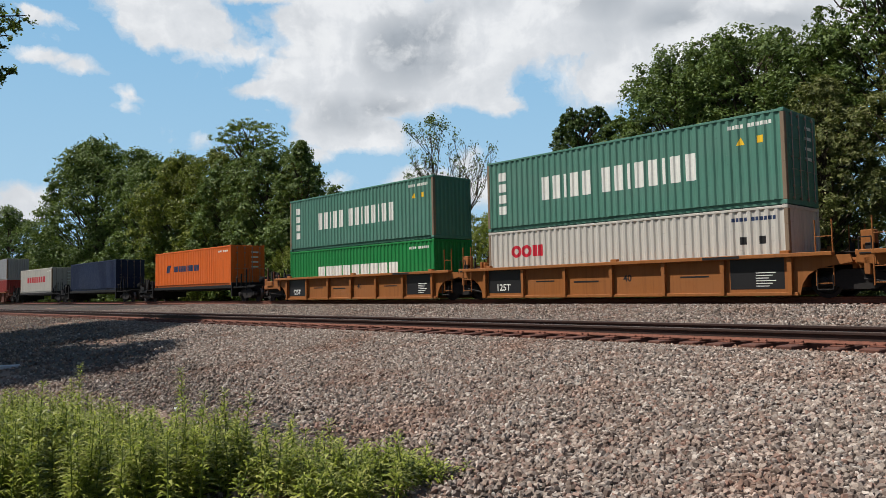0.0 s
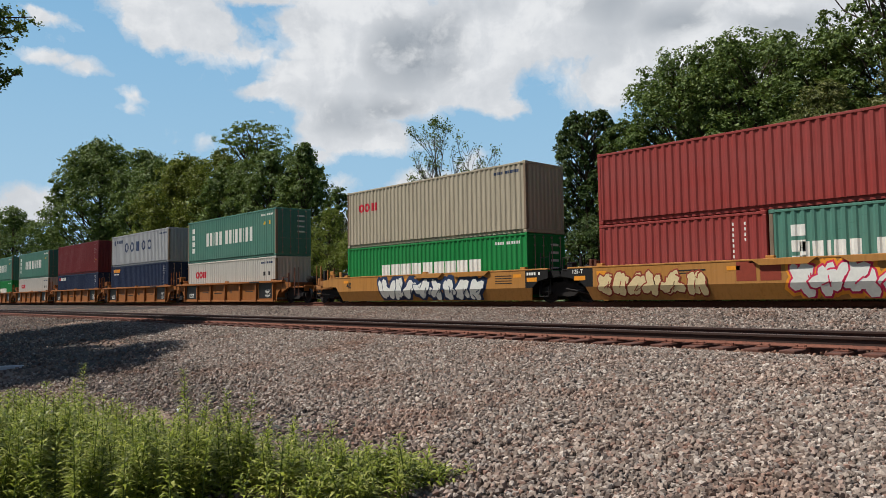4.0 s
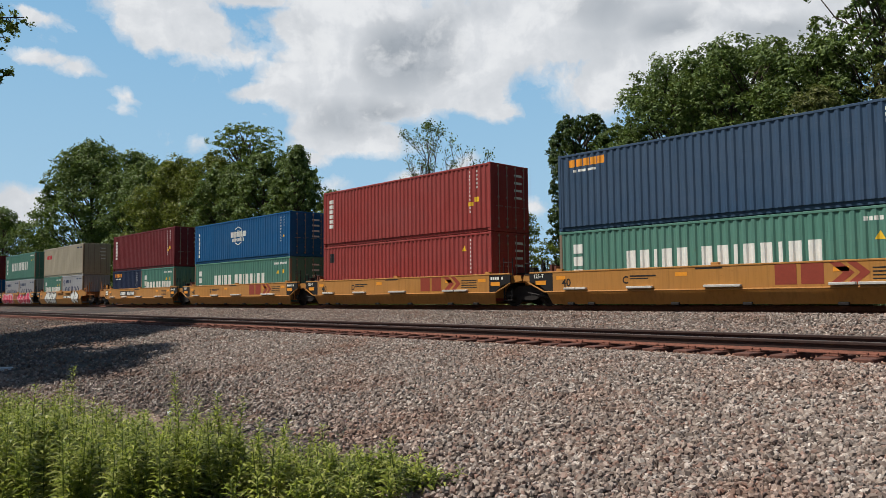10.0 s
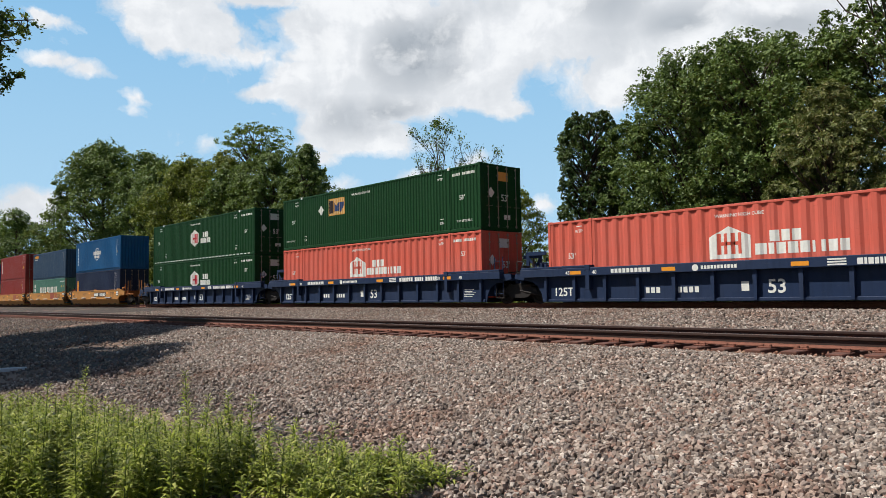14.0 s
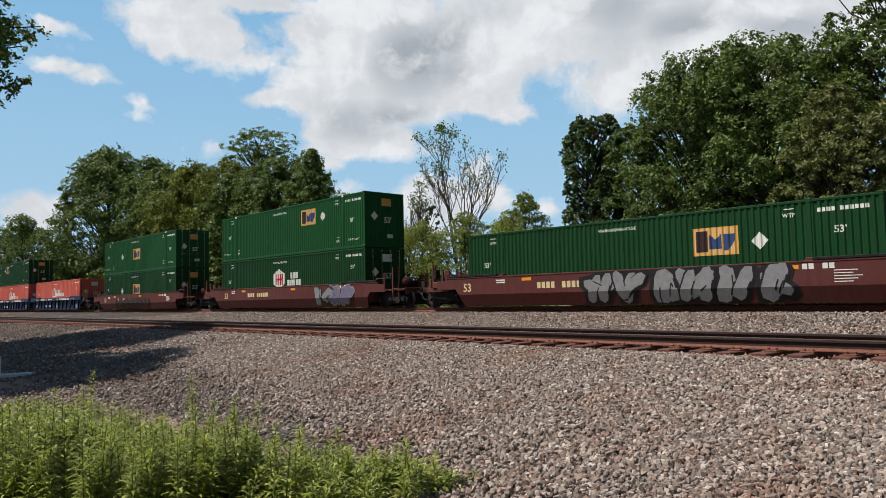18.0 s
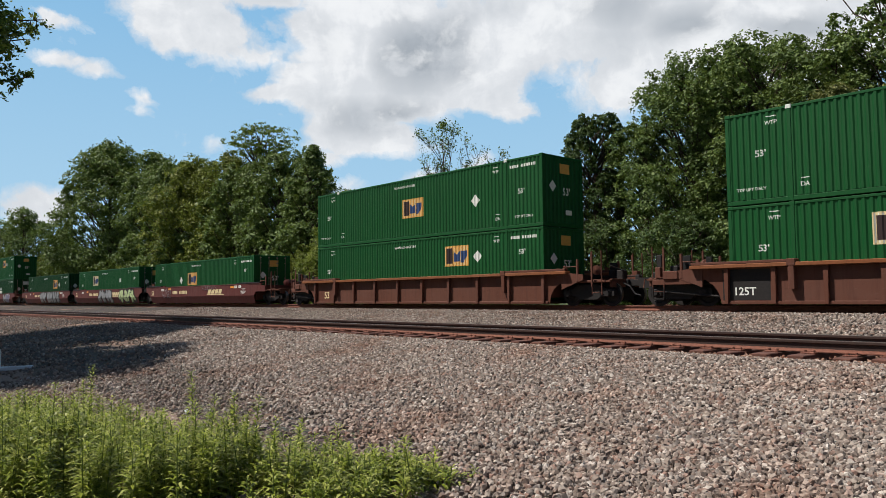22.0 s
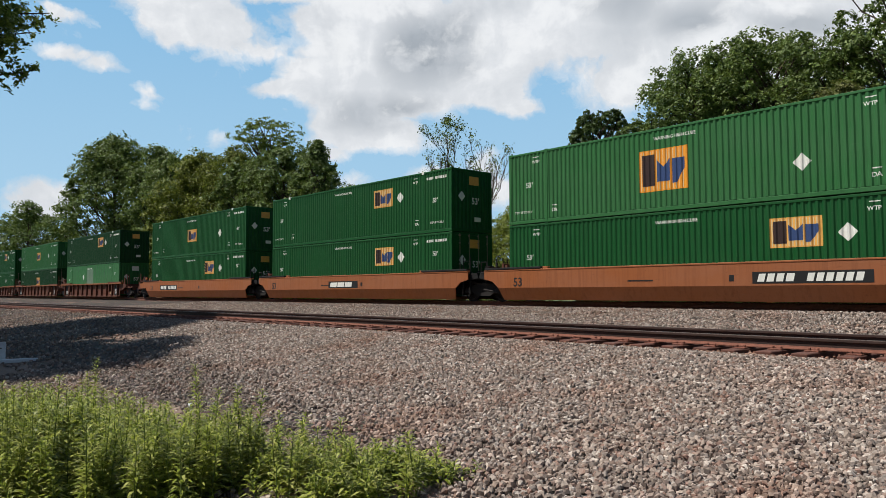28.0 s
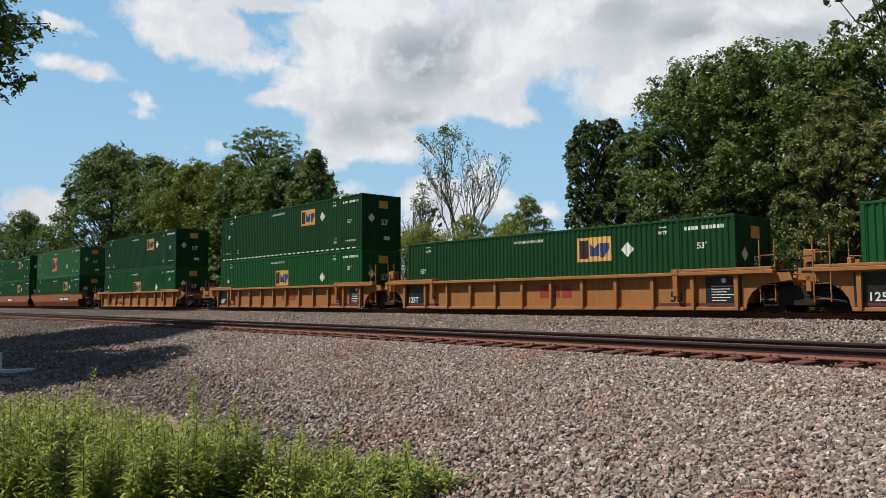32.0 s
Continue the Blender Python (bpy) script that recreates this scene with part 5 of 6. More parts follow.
def container(label, x, z, length, height, colour, livery, doors=False, upper=False, flat=False, group="stacked freight containers"):
    """One container with its near lower left corner at (x, FACE, z) at second 6."""
    width = 2.59 if length > 13 else 2.438
    broad = colour == "salmon"
    m = box_meshes(length, height, width, flat, broad)
    col = PAINT[colour]
    ob = tagged(new("container"), label, "freight container", group=group)
    ob.rotation_mode = 'QUATERNION'
    depth = side_depth(length, flat, broad)
    turn_end = pose(length, 0, 0, 0, 0, 90)
    turn_fore = pose(0, width, 0, 0, 0, -90)
    turn_back = pose(length, width, 0, 0, 0, 180)

    def p(name, key, m4=None, mat=None, label=""):
        o = part(name, painted(m[key], mat or col), col, ob, label)
        if m4 is not None:
            o.matrix_local = m4
        return o

    p("side_panel", "side")
    p("side_panel", "side", turn_back)
    for key, nm in (("bottom", "bottom_rail"), ("top", "top_rail")):
        p(nm, key)
        p(nm, key, turn_back)
    p("roof", "roof")
    flip = Matrix.Translation((length, 0, 0)) @ Matrix.Diagonal((-1, 1, 1, 1))
    worn = M_WORN if colour in ("white", "grey", "teal", "tan") else None
    p("corner_post", "post", None, worn, "rust-stained corner post" if worn else "")
    p("corner_post", "post", Matrix.Translation((length - 0.13, 0, 0)), worn, "rust-stained corner post" if worn else "")
    p("corner_post", "post", turn_back)
    p("corner_post", "post", turn_back @ Matrix.Translation((length - 0.13, 0, 0)))
    for base in (Matrix(), turn_back):
        for dx in (0.0, length - 0.18):
            for dz in (0.0, height - 0.118):
                p("corner_casting", "casting", base @ Matrix.Translation((dx, 0, dz)))
    if length > 13:
        for dx in (1.98, length - 1.98):
            p("lifting_post", "inner_post", Matrix.Translation((dx, 0, 0)))
            p("lifting_post", "inner_post", turn_back @ Matrix.Translation((dx, 0, 0)))
            p("lifting_casting", "inner_cast", Matrix.Translation((dx, 0, 0)), M_WHITE if upper and colour != "grey_green" else None)
    w = width / 2 - 0.13
    for end, base in (("door", turn_end if doors else turn_fore), ("end", turn_fore if doors else turn_end)):
        if end == "end":
            p("end_panel", "end", base)
            continue
        p("door_sill", "sill", base)
        p("door_header", "header", base)
        for k in (0, 1):
            leaf = p("door", "door", base @ Matrix.Translation((0.13 + k * (w + 0.0), 0, 0)))
            for fx in (0.28, 0.78):
                rod = part("lock_rod", m["rod"], M_STEEL, leaf)
                rod.location = (w * fx, 0, 0)
                h = part("door_handle", m["handle"], M_STEEL, leaf)
                h.location = (w * fx - 0.15, 0, 1.05)
    mark_box(ob, livery, length, height, depth, upper, flat)
    if length > 13:
        e = decal("end_marking", at(words("53'", .3), width * .48, height * .45) + [rect(width * .55, .5, .4, .2)] + [[(.62, height * .48), (.84, height * .48 + .24), (.62, height * .48 + .48), (.40, height * .48 + .24)]], M_WHITE, ob, None, y=-0.024 if doors else 0.0)
        e.matrix_local = turn_end
        logo = decal("end_logo", [rect(width * .42, height - .72, .62, .4)], M_AMBER if isinstance(livery, tuple) else M_WHITE, ob, None, y=-0.024 if doors else 0.0, label="small square logo")
        logo.matrix_local = turn_end
    elif colour != "navy" and doors:
        e = decal("end_marking", column(width * .6, height - .5, 4, .5, .1, .22), M_WHITE, ob, None, y=-0.024)
        e.matrix_local = turn_end
    MOVING.append((ob, x, FACE - (width - 2.438) / 2, RAIL_Z + z))
    return ob


MOVING = []

# ---- railway cars ----
MID = 1.219     # car centre, back from the containers' near face


def truck_meshes(cache={}):
    if cache:
        return cache
    f = Build()
    f.prism([(-1.15, .36), (-.95, .30), (-.62, .36), (-.40, .22), (.40, .22), (.62, .36), (.95, .30), (1.15, .36), (1.15, .56), (.70, .62), (.45, .78), (-.45, .78), (-.70, .62), (-1.15, .56)], -0.08, 0.08)
    for x in (-0.89, 0.89):
        f.lathe([(-0.16, .10), (-0.14, .13), (-.02, .13)], 12, (x, 0, .44))
    cache["frame"] = f.mesh("side_frame", M_TRUCK)
    s = Build()
    for x in (-.2, 0, .2):
        for k in range(5):
            s.lathe([(-.02, .07), (.02, .09), (.06, .07)], 8, (x, 0, .30 + .06 * k))
    cache["spring"] = s.mesh("spring_nest", M_RUST)
    w = Build()
    w.lathe([(-.07, .30), (-.07, .42), (.04, .425), (.05, .45), (.08, .45), (.085, .34), (.04, .30), (.04, .14), (.09, .12), (.09, .06), (-.09, .06), (-.09, .14), (-.03, .16), (-.03, .30)], 24)
    cache["wheel"] = w.mesh("wheel", M_TRUCK)
    cache["wheel"].materials.append(M_TREAD)
    for p in cache["wheel"].polygons:
        c = p.center
        if math.hypot(c.x, c.z) > 0.40:
            p.material_index = 1
    cache["axle"] = Build().tube((0, -.75, 0), (0, .75, 0), .085, n=10).mesh("axle", M_TRUCK)
    cache["bolster"] = Build().block(-.2, .2, -1.0, 1.0, .45, .80, .03).mesh("bolster", M_TRUCK)
    return cache


def truck(parent, x):
    m = truck_meshes()
    t = part("truck", m["bolster"], M_TRUCK, parent, "dark four-wheeled truck")
    t.location = (x, MID, 0)
    for s in (-1, 1):
        fr = part("side_frame", m["frame"], M_TRUCK, t)
        fr.location = (0, s * 0.99, 0)
        sp = part("spring_nest", m["spring"], M_RUST, t)
        sp.location = (0, s * 0.99 - 0.02, 0)
    for ax in (-.89, .89):
        a = part("axle", m["axle"], M_TRUCK, t)
        a.location = (ax, 0, .42)
        for s in (-1, 1):
            w = part("wheel", m["wheel"], M_TRUCK, t)
            w.location = (ax, s * .75, .42)
            w.rotation_euler = (0, 0, 0 if s > 0 else math.pi)
    return t


def bent(points, r):
    """A round bar through the points."""
    b = Build()
    for p, q in zip(points, points[1:]):
        b.tube(p, q, r, n=6)
    return b


def ladder(height, width, post):
    """Rungs up to height, stiles up to post."""
    b = Build()
    for x in (0, width):
        b.tube((x, 0, 0), (x, 0, post), .022, n=6)
    k = max(2, int(height / .32))
    for i in range(k):
        z = .08 + i * (height - .16) / (k - 1)
        b.tube((0, 0, z), (width, 0, z), .014, n=6)
    return b


def fitted(ob, cache, key, name, make, mat, m4=None, label=""):
    """Part with mesh data shared over all cars of one type."""
    if key not in cache:
        cache[key] = make().mesh(name, mat)
    o = part(name, cache[key], mat, ob, label)
    if m4 is not None:
        o.matrix_local = m4
    return o


CAR_CACHE = {}
FOLD = (.56, .40)      # height of the crease in a smooth side, and how far it tucks in below
BACK = 2 * MID


def well_car(label, x, length, style, colour, first, last, marks=(), top=1.30, ribs=6, steps=False, group="articulated well cars"):
    """One well unit; x is the left end of its load. first, last: an outer end with coupler, ladders and its own truck."""
    col = PAINT[colour]
    ob = tagged(new("well_car"), label, "well car", group=group)
    ob.rotation_mode = 'QUATERNION'
    L, C = length, CAR_CACHE
    key = (style, colour, round(L), steps, ribs)
    mirror = pose(L, BACK, 0, 0, 0, 180)
    lo, hi = -1.25, L + 1.25      # ends of the top chord
    # outline of a side with an arch over each truck
    arch = [(.28, .07), (.36, .40), (.52, .64), (.78, .82), (1.25, .92)]
    low_edge = [(-a, z) for a, z in arch[::-1]] + [(L + a, z) for a, z in arch]
    for base in (None, mirror):
        if style in ("rib", "navy"):
            band = .12 if style == "rib" else .30
            fitted(ob, C, key + ("sheet",), "side_sheet", lambda: Build().prism(low_edge + [(L + 1.25, top - .06), (-1.25, top - .06)], -.12, -.09), col, base)
            fitted(ob, C, key + ("chord",), "top_chord", lambda: Build().block(lo, hi, -.34, -.06, top - band, top, .015), PAINT["car_rust"] if colour == "car_brown" else col, base)
            fitted(ob, C, key + ("foot",), "bottom_chord", lambda: Build().block(-.25, L + .25, -.20, -.04, .05, .16, .015), col, base)
            for i in range(ribs + 1):
                rx = -.05 + i * (L + .1) / ribs
                fitted(ob, C, key + ("rib",), "rib", lambda: Build().prism([(-.05, .08), (.05, .08), (.07, top - band + .01), (-.07, top - band + .01)], -.26, -.10), col, (base or Matrix()) @ Matrix.Translation((rx, 0, 0)))
        elif style in ("smooth", "slab"):
            zc = FOLD[0]
            y1 = -.30 + (zc - .07) * FOLD[1]
            ends = PAINT["car_black"] if style == "smooth" else col
            fitted(ob, C, key + ("sheet",), "side_sheet", lambda: Build().prism([(-.12, zc), (L + .12, zc), (L + .12, top - .02), (-.12, top - .02)], -.30, -.26), col, base)
            for far, outer in ((False, first), (True, last)):
                flip = (base is None) == far
                m4 = (base or Matrix()) if not flip else (base or Matrix()) @ pose(L, 0, 0, 0, 0, 180) @ Matrix.Translation((0, .56, 0))
                wing = [(-1.85, .80), (-.66, .80), (-.45, zc), (-.12, zc), (-.12, top - .02), (-1.25, top - .02), (-1.3, 1.2), (-1.85, 1.16)] if outer else [(-1.25, .92), (-.78, .82), (-.45, zc), (-.12, zc), (-.12, top - .02), (-1.25, top - .02)]
                fitted(ob, C, key + ("wing", outer), "end_sheet", lambda: Build().prism(wing, -.30, -.26), col if outer else ends, m4)
            fitted(ob, C, key + ("chord",), "top_chord", lambda: Build().block(lo, hi, -.315, -.14, top - .06, top, .012), col, base)
            fitted(ob, C, key + ("skirt",), "lower_sheet", lambda: Build().solid([(-.45, -.30, zc), (L + .45, -.30, zc), (L + .28, y1, .07), (-.28, y1, .07), (-.45, -.26, zc), (L + .45, -.26, zc), (L + .28, y1 + .04, .07), (-.28, y1 + .04, .07)], [(0, 3, 2, 1), (4, 5, 6, 7), (0, 1, 5, 4), (3, 7, 6, 2), (0, 4, 7, 3), (1, 2, 6, 5)]), col, base)
            if steps:
                fitted(ob, C, key + ("ledge",), "sill_pipe", lambda: Build().tube((-.5, -.33, zc - .03), (L + .5, -.33, zc - .03), .03, n=8).tube((-.5, -.33, zc - .03), (-1.3, -.33, .9), .03, n=8).tube((L + .5, -.33, zc - .03), (L + 1.3, -.33, .9), .03, n=8), col, base)
                for sx, sw in ((.45, .5), (.98, .45), (3.1, 1.0), (5.9, 1.2), (9.6, .7), (10.35, .75)):
                    fitted(ob, C, key + ("step", sw), "step", lambda: Build().block(0, sw, -.42, -.29, zc + .04, zc + .12, .012), PAINT["white"], (base or Matrix()) @ Matrix.Translation((sx, 0, 0)), "pale step ledge")
                for sx in (.6, 1.5, 4.8, 7.2, 9.9, 11.4):
                    fitted(ob, C, key + ("pad",), "jacking_pad", lambda: Build().block(-.14, .14, -.2, .0, .04, .13, .01), M_TRUCK, (base or Matrix()) @ Matrix.Translation((sx, 0, 0)))
            elif style == "smooth":
                for sx, sw in ((5.7, 1.9), (8.2, 2.2)):
                    fitted(ob, C, key + ("tray", sw), "top_tray", lambda: Build().prism([(0, top - .02), (sw, top - .02), (sw - .25, top - .2), (.25, top - .2)], -.40, -.29), col, (base or Matrix()) @ Matrix.Translation((sx, 0, 0)))
    if style != "spine":
        spots = (1.98, L - 1.98) if L > 13 else (.1, L / 2 + .1, L - .1)
        for sx in spots:
            for base in (None, mirror):
                fitted(ob, C, key + ("lock",), "lock_bracket", lambda: Build().block(-.13, .13, -.36, -.02, top - .1, top + .10, .015).block(-.09, .09, -.35, -.1, .5, top - .1, .012) if L > 13 and style != "slab" else Build().block(-.13, .13, -.2, -.02, top - .02, top + .09, .015), col, (base or Matrix()) @ Matrix.Translation((sx, 0, 0)))
        if L > 13:
            for base in (None, mirror):
                for sx in (-1.2, L - 1.85):
                    fitted(ob, C, key + ("cover",), "end_cover", lambda: Build().block(0, 3.05, -.33, -.10, top + .005, top + .09, .012), col if style != "slab" else PAINT["car_black"], (base or Matrix()) @ Matrix.Translation((sx, 0, 0)))
    if style != "spine":
        fitted(ob, C, key + ("floor",), "well_floor", lambda: Build().box(.1, L - .1, .02, BACK - .02, .08, .16), col)
        for a in range(4):
            fitted(ob, C, key + ("cross",), "cross_beam", lambda: Build().box(-.1, .1, -.1, BACK + .1, .05, .16), col, Matrix.Translation((.3 + a * (L - .6) / 3, 0, 0)))
    else:
        fitted(ob, C, key + ("spine",), "centre_spine", lambda: Build().block(-1.6, L + 1.6, MID - .35, MID + .35, .72, 1.02, .02), col)
        for a in (0.15, L / 2, L - .15):
            fitted(ob, C, key + ("arm",), "outrigger", lambda: Build().prism([(-.14, .90), (.14, .90), (.14, 1.04), (-.14, 1.04)], 0, BACK), col, Matrix.Translation((a, 0, 0)))
        for y in (-.02, BACK - .06):
            fitted(ob, C, key + ("edge", y), "side_beam", lambda: Build().block(-.3, L + .3, y, y + .08, .84, 1.04, .01), col)
    inner_col = PAINT["car_black"] if style == "smooth" and not steps or style == "slab" else col
    for side, outer in ((-1, first), (1, last)):
        m4 = Matrix() if side < 0 else pose(L, BACK, 0, 0, 0, 180)
        reach = -3.0 if outer else -1.72
        kind = "outer" if outer else "inner"
        # platform over the truck, with its bulkhead against the load
        grime = PAINT["car_brown"] if style == "slab" else PAINT["car_tan"] if style == "smooth" else col
        if outer:
            fitted(ob, C, key + (kind, "deck"), "end_platform", lambda: Build().block(reach, -.16, -.02, BACK + .02, .84, .93, .015).block(-.34, -.2, -.1, BACK + .1, .3, 1.2, .015).block(reach, reach + .1, .1, BACK - .1, .66, .97, .01), grime, m4)
            fitted(ob, C, key + (kind, "sill"), "side_sill", lambda: Build().block(-2.75, -1.3, -.14, -.03, .70, .88, .015).block(-2.3, -1.75, -.2, -.1, .88, 1.16, .02).block(-2.62, -2.42, -.14, .1, .93, 1.3, .015), grime if style != "smooth" else PAINT["car_tan_light"], m4)
        else:
            fitted(ob, C, key + (kind, "deck"), "end_platform", lambda: Build().block(reach, -.16, -.05, BACK + .05, .92, 1.04, .015).block(reach, reach + .12, .2, BACK - .2, .80, 1.12, .01).block(-.34, -.2, -.1, BACK + .1, .3, 1.2, .015), inner_col, m4)
        fitted(ob, C, key + (kind, "draft"), "draft_sill", lambda: Build().block(reach - .1, -.3, MID - .22, MID + .22, .62, .95, .02), PAINT["car_black"], m4)
        if outer:
            fitted(ob, C, key + ("coupler",), "coupler", lambda: Build().block(-3.75, -3.0, MID - .09, MID + .09, .70, .94, .02).prism([(-3.78, .62), (-3.5, .62), (-3.46, 1.0), (-3.78, 1.0)], MID - .16, MID + .14), M_TRUCK, m4)
            steel = PAINT["car_black"] if style == "spine" else PAINT["car_brown"] if style in ("slab", "rib") else PAINT["car_tan_light"]
            for y in (-.12, BACK + .12):
                fitted(ob, C, key + ("ladder",), "ladder", lambda: ladder(.62, .42, 1.6).box(.40, .46, -.03, .03, .3, 1.55), steel, m4 @ Matrix.Translation((-2.72, y, .40)))
                fitted(ob, C, key + ("post",), "guide_post", lambda: Build().block(-1.68, -1.60, -.04, .04, .9, 1.72, .01).block(-1.1, -1.0, -.04, .04, .9, 1.5, .01).tube((-1.64, 0, 1.45), (-1.05, .1, 1.45), .02, n=6), steel, m4 @ Matrix.Translation((0, y, 0)))
                if style in ("rib", "navy"):
                    fitted(ob, C, key + ("gusset",), "end_gusset", lambda: Build().prism([(-1.9, .95), (-.9, .60), (-.9, 1.25), (-1.9, 1.15)], -.03, .03), col, m4 @ Matrix.Translation((0, y, 0)))
            for gx, gw, gh in ((-.75, .1, .55), (-1.55, .16, .62)):
                fitted(ob, C, key + ("guide", gx), "container_guide", lambda: Build().block(gx - gw, gx + gw, .04, .12, 1.04, 1.04 + gh, .015).block(gx - gw * .6, gx + gw * .6, .12, .3, 1.04, 1.04 + gh * .5, .015), col if style != "rib" else PAINT["car_black"], m4)
            fitted(ob, C, key + ("tank",), "air_reservoir", lambda: Build().lathe([(-.45, .02), (-.42, .19), (.42, .19), (.45, .02)], 14), col if L > 13 else PAINT["car_black"], m4 @ pose(-1.15, MID - .55, 1.36, 0, 0, 35))
            if side < 0:
                def hand_brake():
                    b = Build().tube((-2.86, .5, .95), (-2.86, .5, 1.7), .03, n=6).block(-2.84, -2.66, .36, .64, 1.3, 1.75, .02)
                    for i in range(14):
                        p, q = 2 * math.pi * i / 14, 2 * math.pi * (i + 1) / 14
                        b.tube((-2.93, .5 + .26 * math.cos(p), 1.55 + .26 * math.sin(p)), (-2.93, .5 + .26 * math.cos(q), 1.55 + .26 * math.sin(q)), .016, n=5)
                    return b.tube((-2.93, .24, 1.55), (-2.93, .76, 1.55), .012, n=5).tube((-2.93, .5, 1.29), (-2.93, .5, 1.81), .012, n=5)
                fitted(ob, C, key + ("brake",), "hand_brake", hand_brake, M_TRUCK, m4)
            fitted(ob, C, key + ("hose",), "air_hose", lambda: bent([(-3.0, MID + .4, .82), (-3.3, MID + .42, .7), (-3.5, MID + .42, .42), (-3.72, MID + .4, .36)], .03), M_BLACKP, m4)
            fitted(ob, C, key + ("lever",), "uncoupling_lever", lambda: bent([(-3.02, MID, .98), (-3.1, MID - .5, .9), (-3.1, -.02, .9), (-3.1, -.1, .6)], .018), steel, m4)
            fitted(ob, C, key + ("stirrup",), "step_stirrup", lambda: bent([(-2.72, -.14, .62), (-2.72, -.14, .22), (-2.3, -.14, .22), (-2.3, -.14, .62)], .02), M_TRUCK, m4)
            fitted(ob, C, key + ("gear",), "brake_valve", lambda: Build().block(-2.2, -1.9, .1, .42, .93, 1.34, .03).block(-2.85, -2.65, .06, .3, .93, 1.15, .03).tube((-2.9, .2, 1.1), (-.9, .2, 1.1), .025, n=6).tube((-2.2, .3, 1.3), (-2.2, 1.3, 1.5), .03, n=6), M_TRUCK, m4)
        else:
            for y in (-.2, BACK + .2):
                if side > 0 or style == "rib":
                    fitted(ob, C, key + ("rungs", style == "rib"), "ladder", lambda: ladder(1.5, .46, 1.6) if style != "rib" else ladder(1.5, .46, 1.9), inner_col if style != "smooth" else PAINT["car_black"], m4 @ Matrix.Translation((-1.2, y - .12, .32)))
            for y in (-.14, BACK + .06):
                fitted(ob, C, key + ("plate",), "side_bracket", lambda: Build().prism([(-1.72, .98), (-1.2, .9), (-1.2, 1.2), (-1.66, 1.2)], 0, .08), inner_col, m4 @ Matrix.Translation((0, y, 0)))
            fitted(ob, C, key + ("valve",), "valve_box", lambda: Build().block(-.78, -.38, .06, .46, 1.04, 1.36, .025).block(-1.5, -1.25, .0, .3, 1.04, 1.5, .02).tube((-1.0, .2, 1.0), (-1.0, .2, 1.62), .05, n=8), M_TRUCK, m4)
            fitted(ob, C, key + ("grab",), "grab_iron", lambda: Build().tube((-.9, .1, 1.04), (-.9, .1, 1.78), .03, n=6), M_TRUCK, m4)
            fitted(ob, C, key + ("grab", 2), "grab_iron", lambda: bent([(-1.62, -.1, .96), (-1.62, -.1, 1.66), (-1.3, -.1, 1.66), (-1.3, -.1, 1.3)], .02), M_TRUCK, m4)
            fitted(ob, C, key + ("seat",), "corner_bracket", lambda: Build().block(-.34, -.22, -.2, .12, 1.28, 1.56, .015).block(-.14, -.02, -.2, .12, 1.28, 1.5, .015).block(-.36, 0, -.2, .12, 1.24, 1.32, .012), PAINT["car_brown"] if style in ("smooth", "slab") else inner_col, m4)
            if style == "rib":
                fitted(ob, C, key + ("bolster_post",), "bolster_post", lambda: Build().block(-1.6, -1.25, .02, .36, .95, 1.86, .02).block(-1.72, -1.2, -.12, .3, 1.16, 1.32, .02).block(-1.5, -1.34, -.14, .04, .62, 1.1, .02), col, m4)
            if style == "navy":
                fitted(ob, C, key + ("frame",), "guide_frame", lambda: Build().prism([(-1.5, 1.04), (-1.36, 1.04), (-1.36, 1.9), (-.5, 1.9), (-.5, 2.05), (-1.5, 2.05)], .35, .43).prism([(-1.36, 1.7), (-.75, 1.04), (-.62, 1.04), (-1.36, 1.85)], .37, .41), inner_col, m4)
            fitted(ob, C, key + ("box",), "hose_box", lambda: Build().block(-1.5, -.5, .05, .5, 1.04, 1.2, .02).tube((-1.6, .3, 1.1), (-.4, .3, 1.3), .025, n=6), inner_col, m4)
            fitted(ob, C, key + ("walk",), "walkway", lambda: Build().block(-1.6, -.2, -.16, .02, 1.19, 1.235, .008).block(-1.7, -.2, .5, 1.1, 1.3, 1.34, .008), M_TRUCK, m4)
            fitted(ob, C, key + ("stirrup",), "step_stirrup", lambda: bent([(-1.6, -.2, .8), (-1.6, -.2, .26), (-1.2, -.2, .26), (-1.2, -.2, .8)], .022).tube((-1.6, -.2, .52), (-1.2, -.2, .52), .018, n=6), M_TRUCK, m4)
        # dark block added to stand in for shade under the car, rods beside it
        fitted(ob, C, key + (kind, "underframe_shade"), "brake_rigging", lambda: Build().block(reach * .95, -.36, MID - .55, MID + .55, .16, .66, .04).tube((reach * .9, -.02, .5), (-.4, .1, .3), .035, n=6).tube((reach * .9, .1, .72), (-.3, .1, .72), .03, n=6), M_TRUCK, m4)
        if outer:
            truck(ob, -1.9 if side < 0 else L + 1.9)
        elif side < 0:
            truck(ob, -1.75)
    for name, polys, mat, lab, *lift in marks:
        y = {"rib": -.12, "navy": -.12, "smooth": -.30, "slab": -.30, "spine": -.02}[style]
        if name.endswith("+"):
            name, y = name[:-1], y - .004
        if name.startswith("chord "):
            name, y = name[6:], -.34
        decal(name, polys, mat, ob, None, y=y, lift=.004 + sum(lift), label=lab, fold=FOLD if style in ("smooth", "slab") else None, fan=.0011 if lift else 0)
    MOVING.append((ob, x, FACE, RAIL_Z))
    return ob


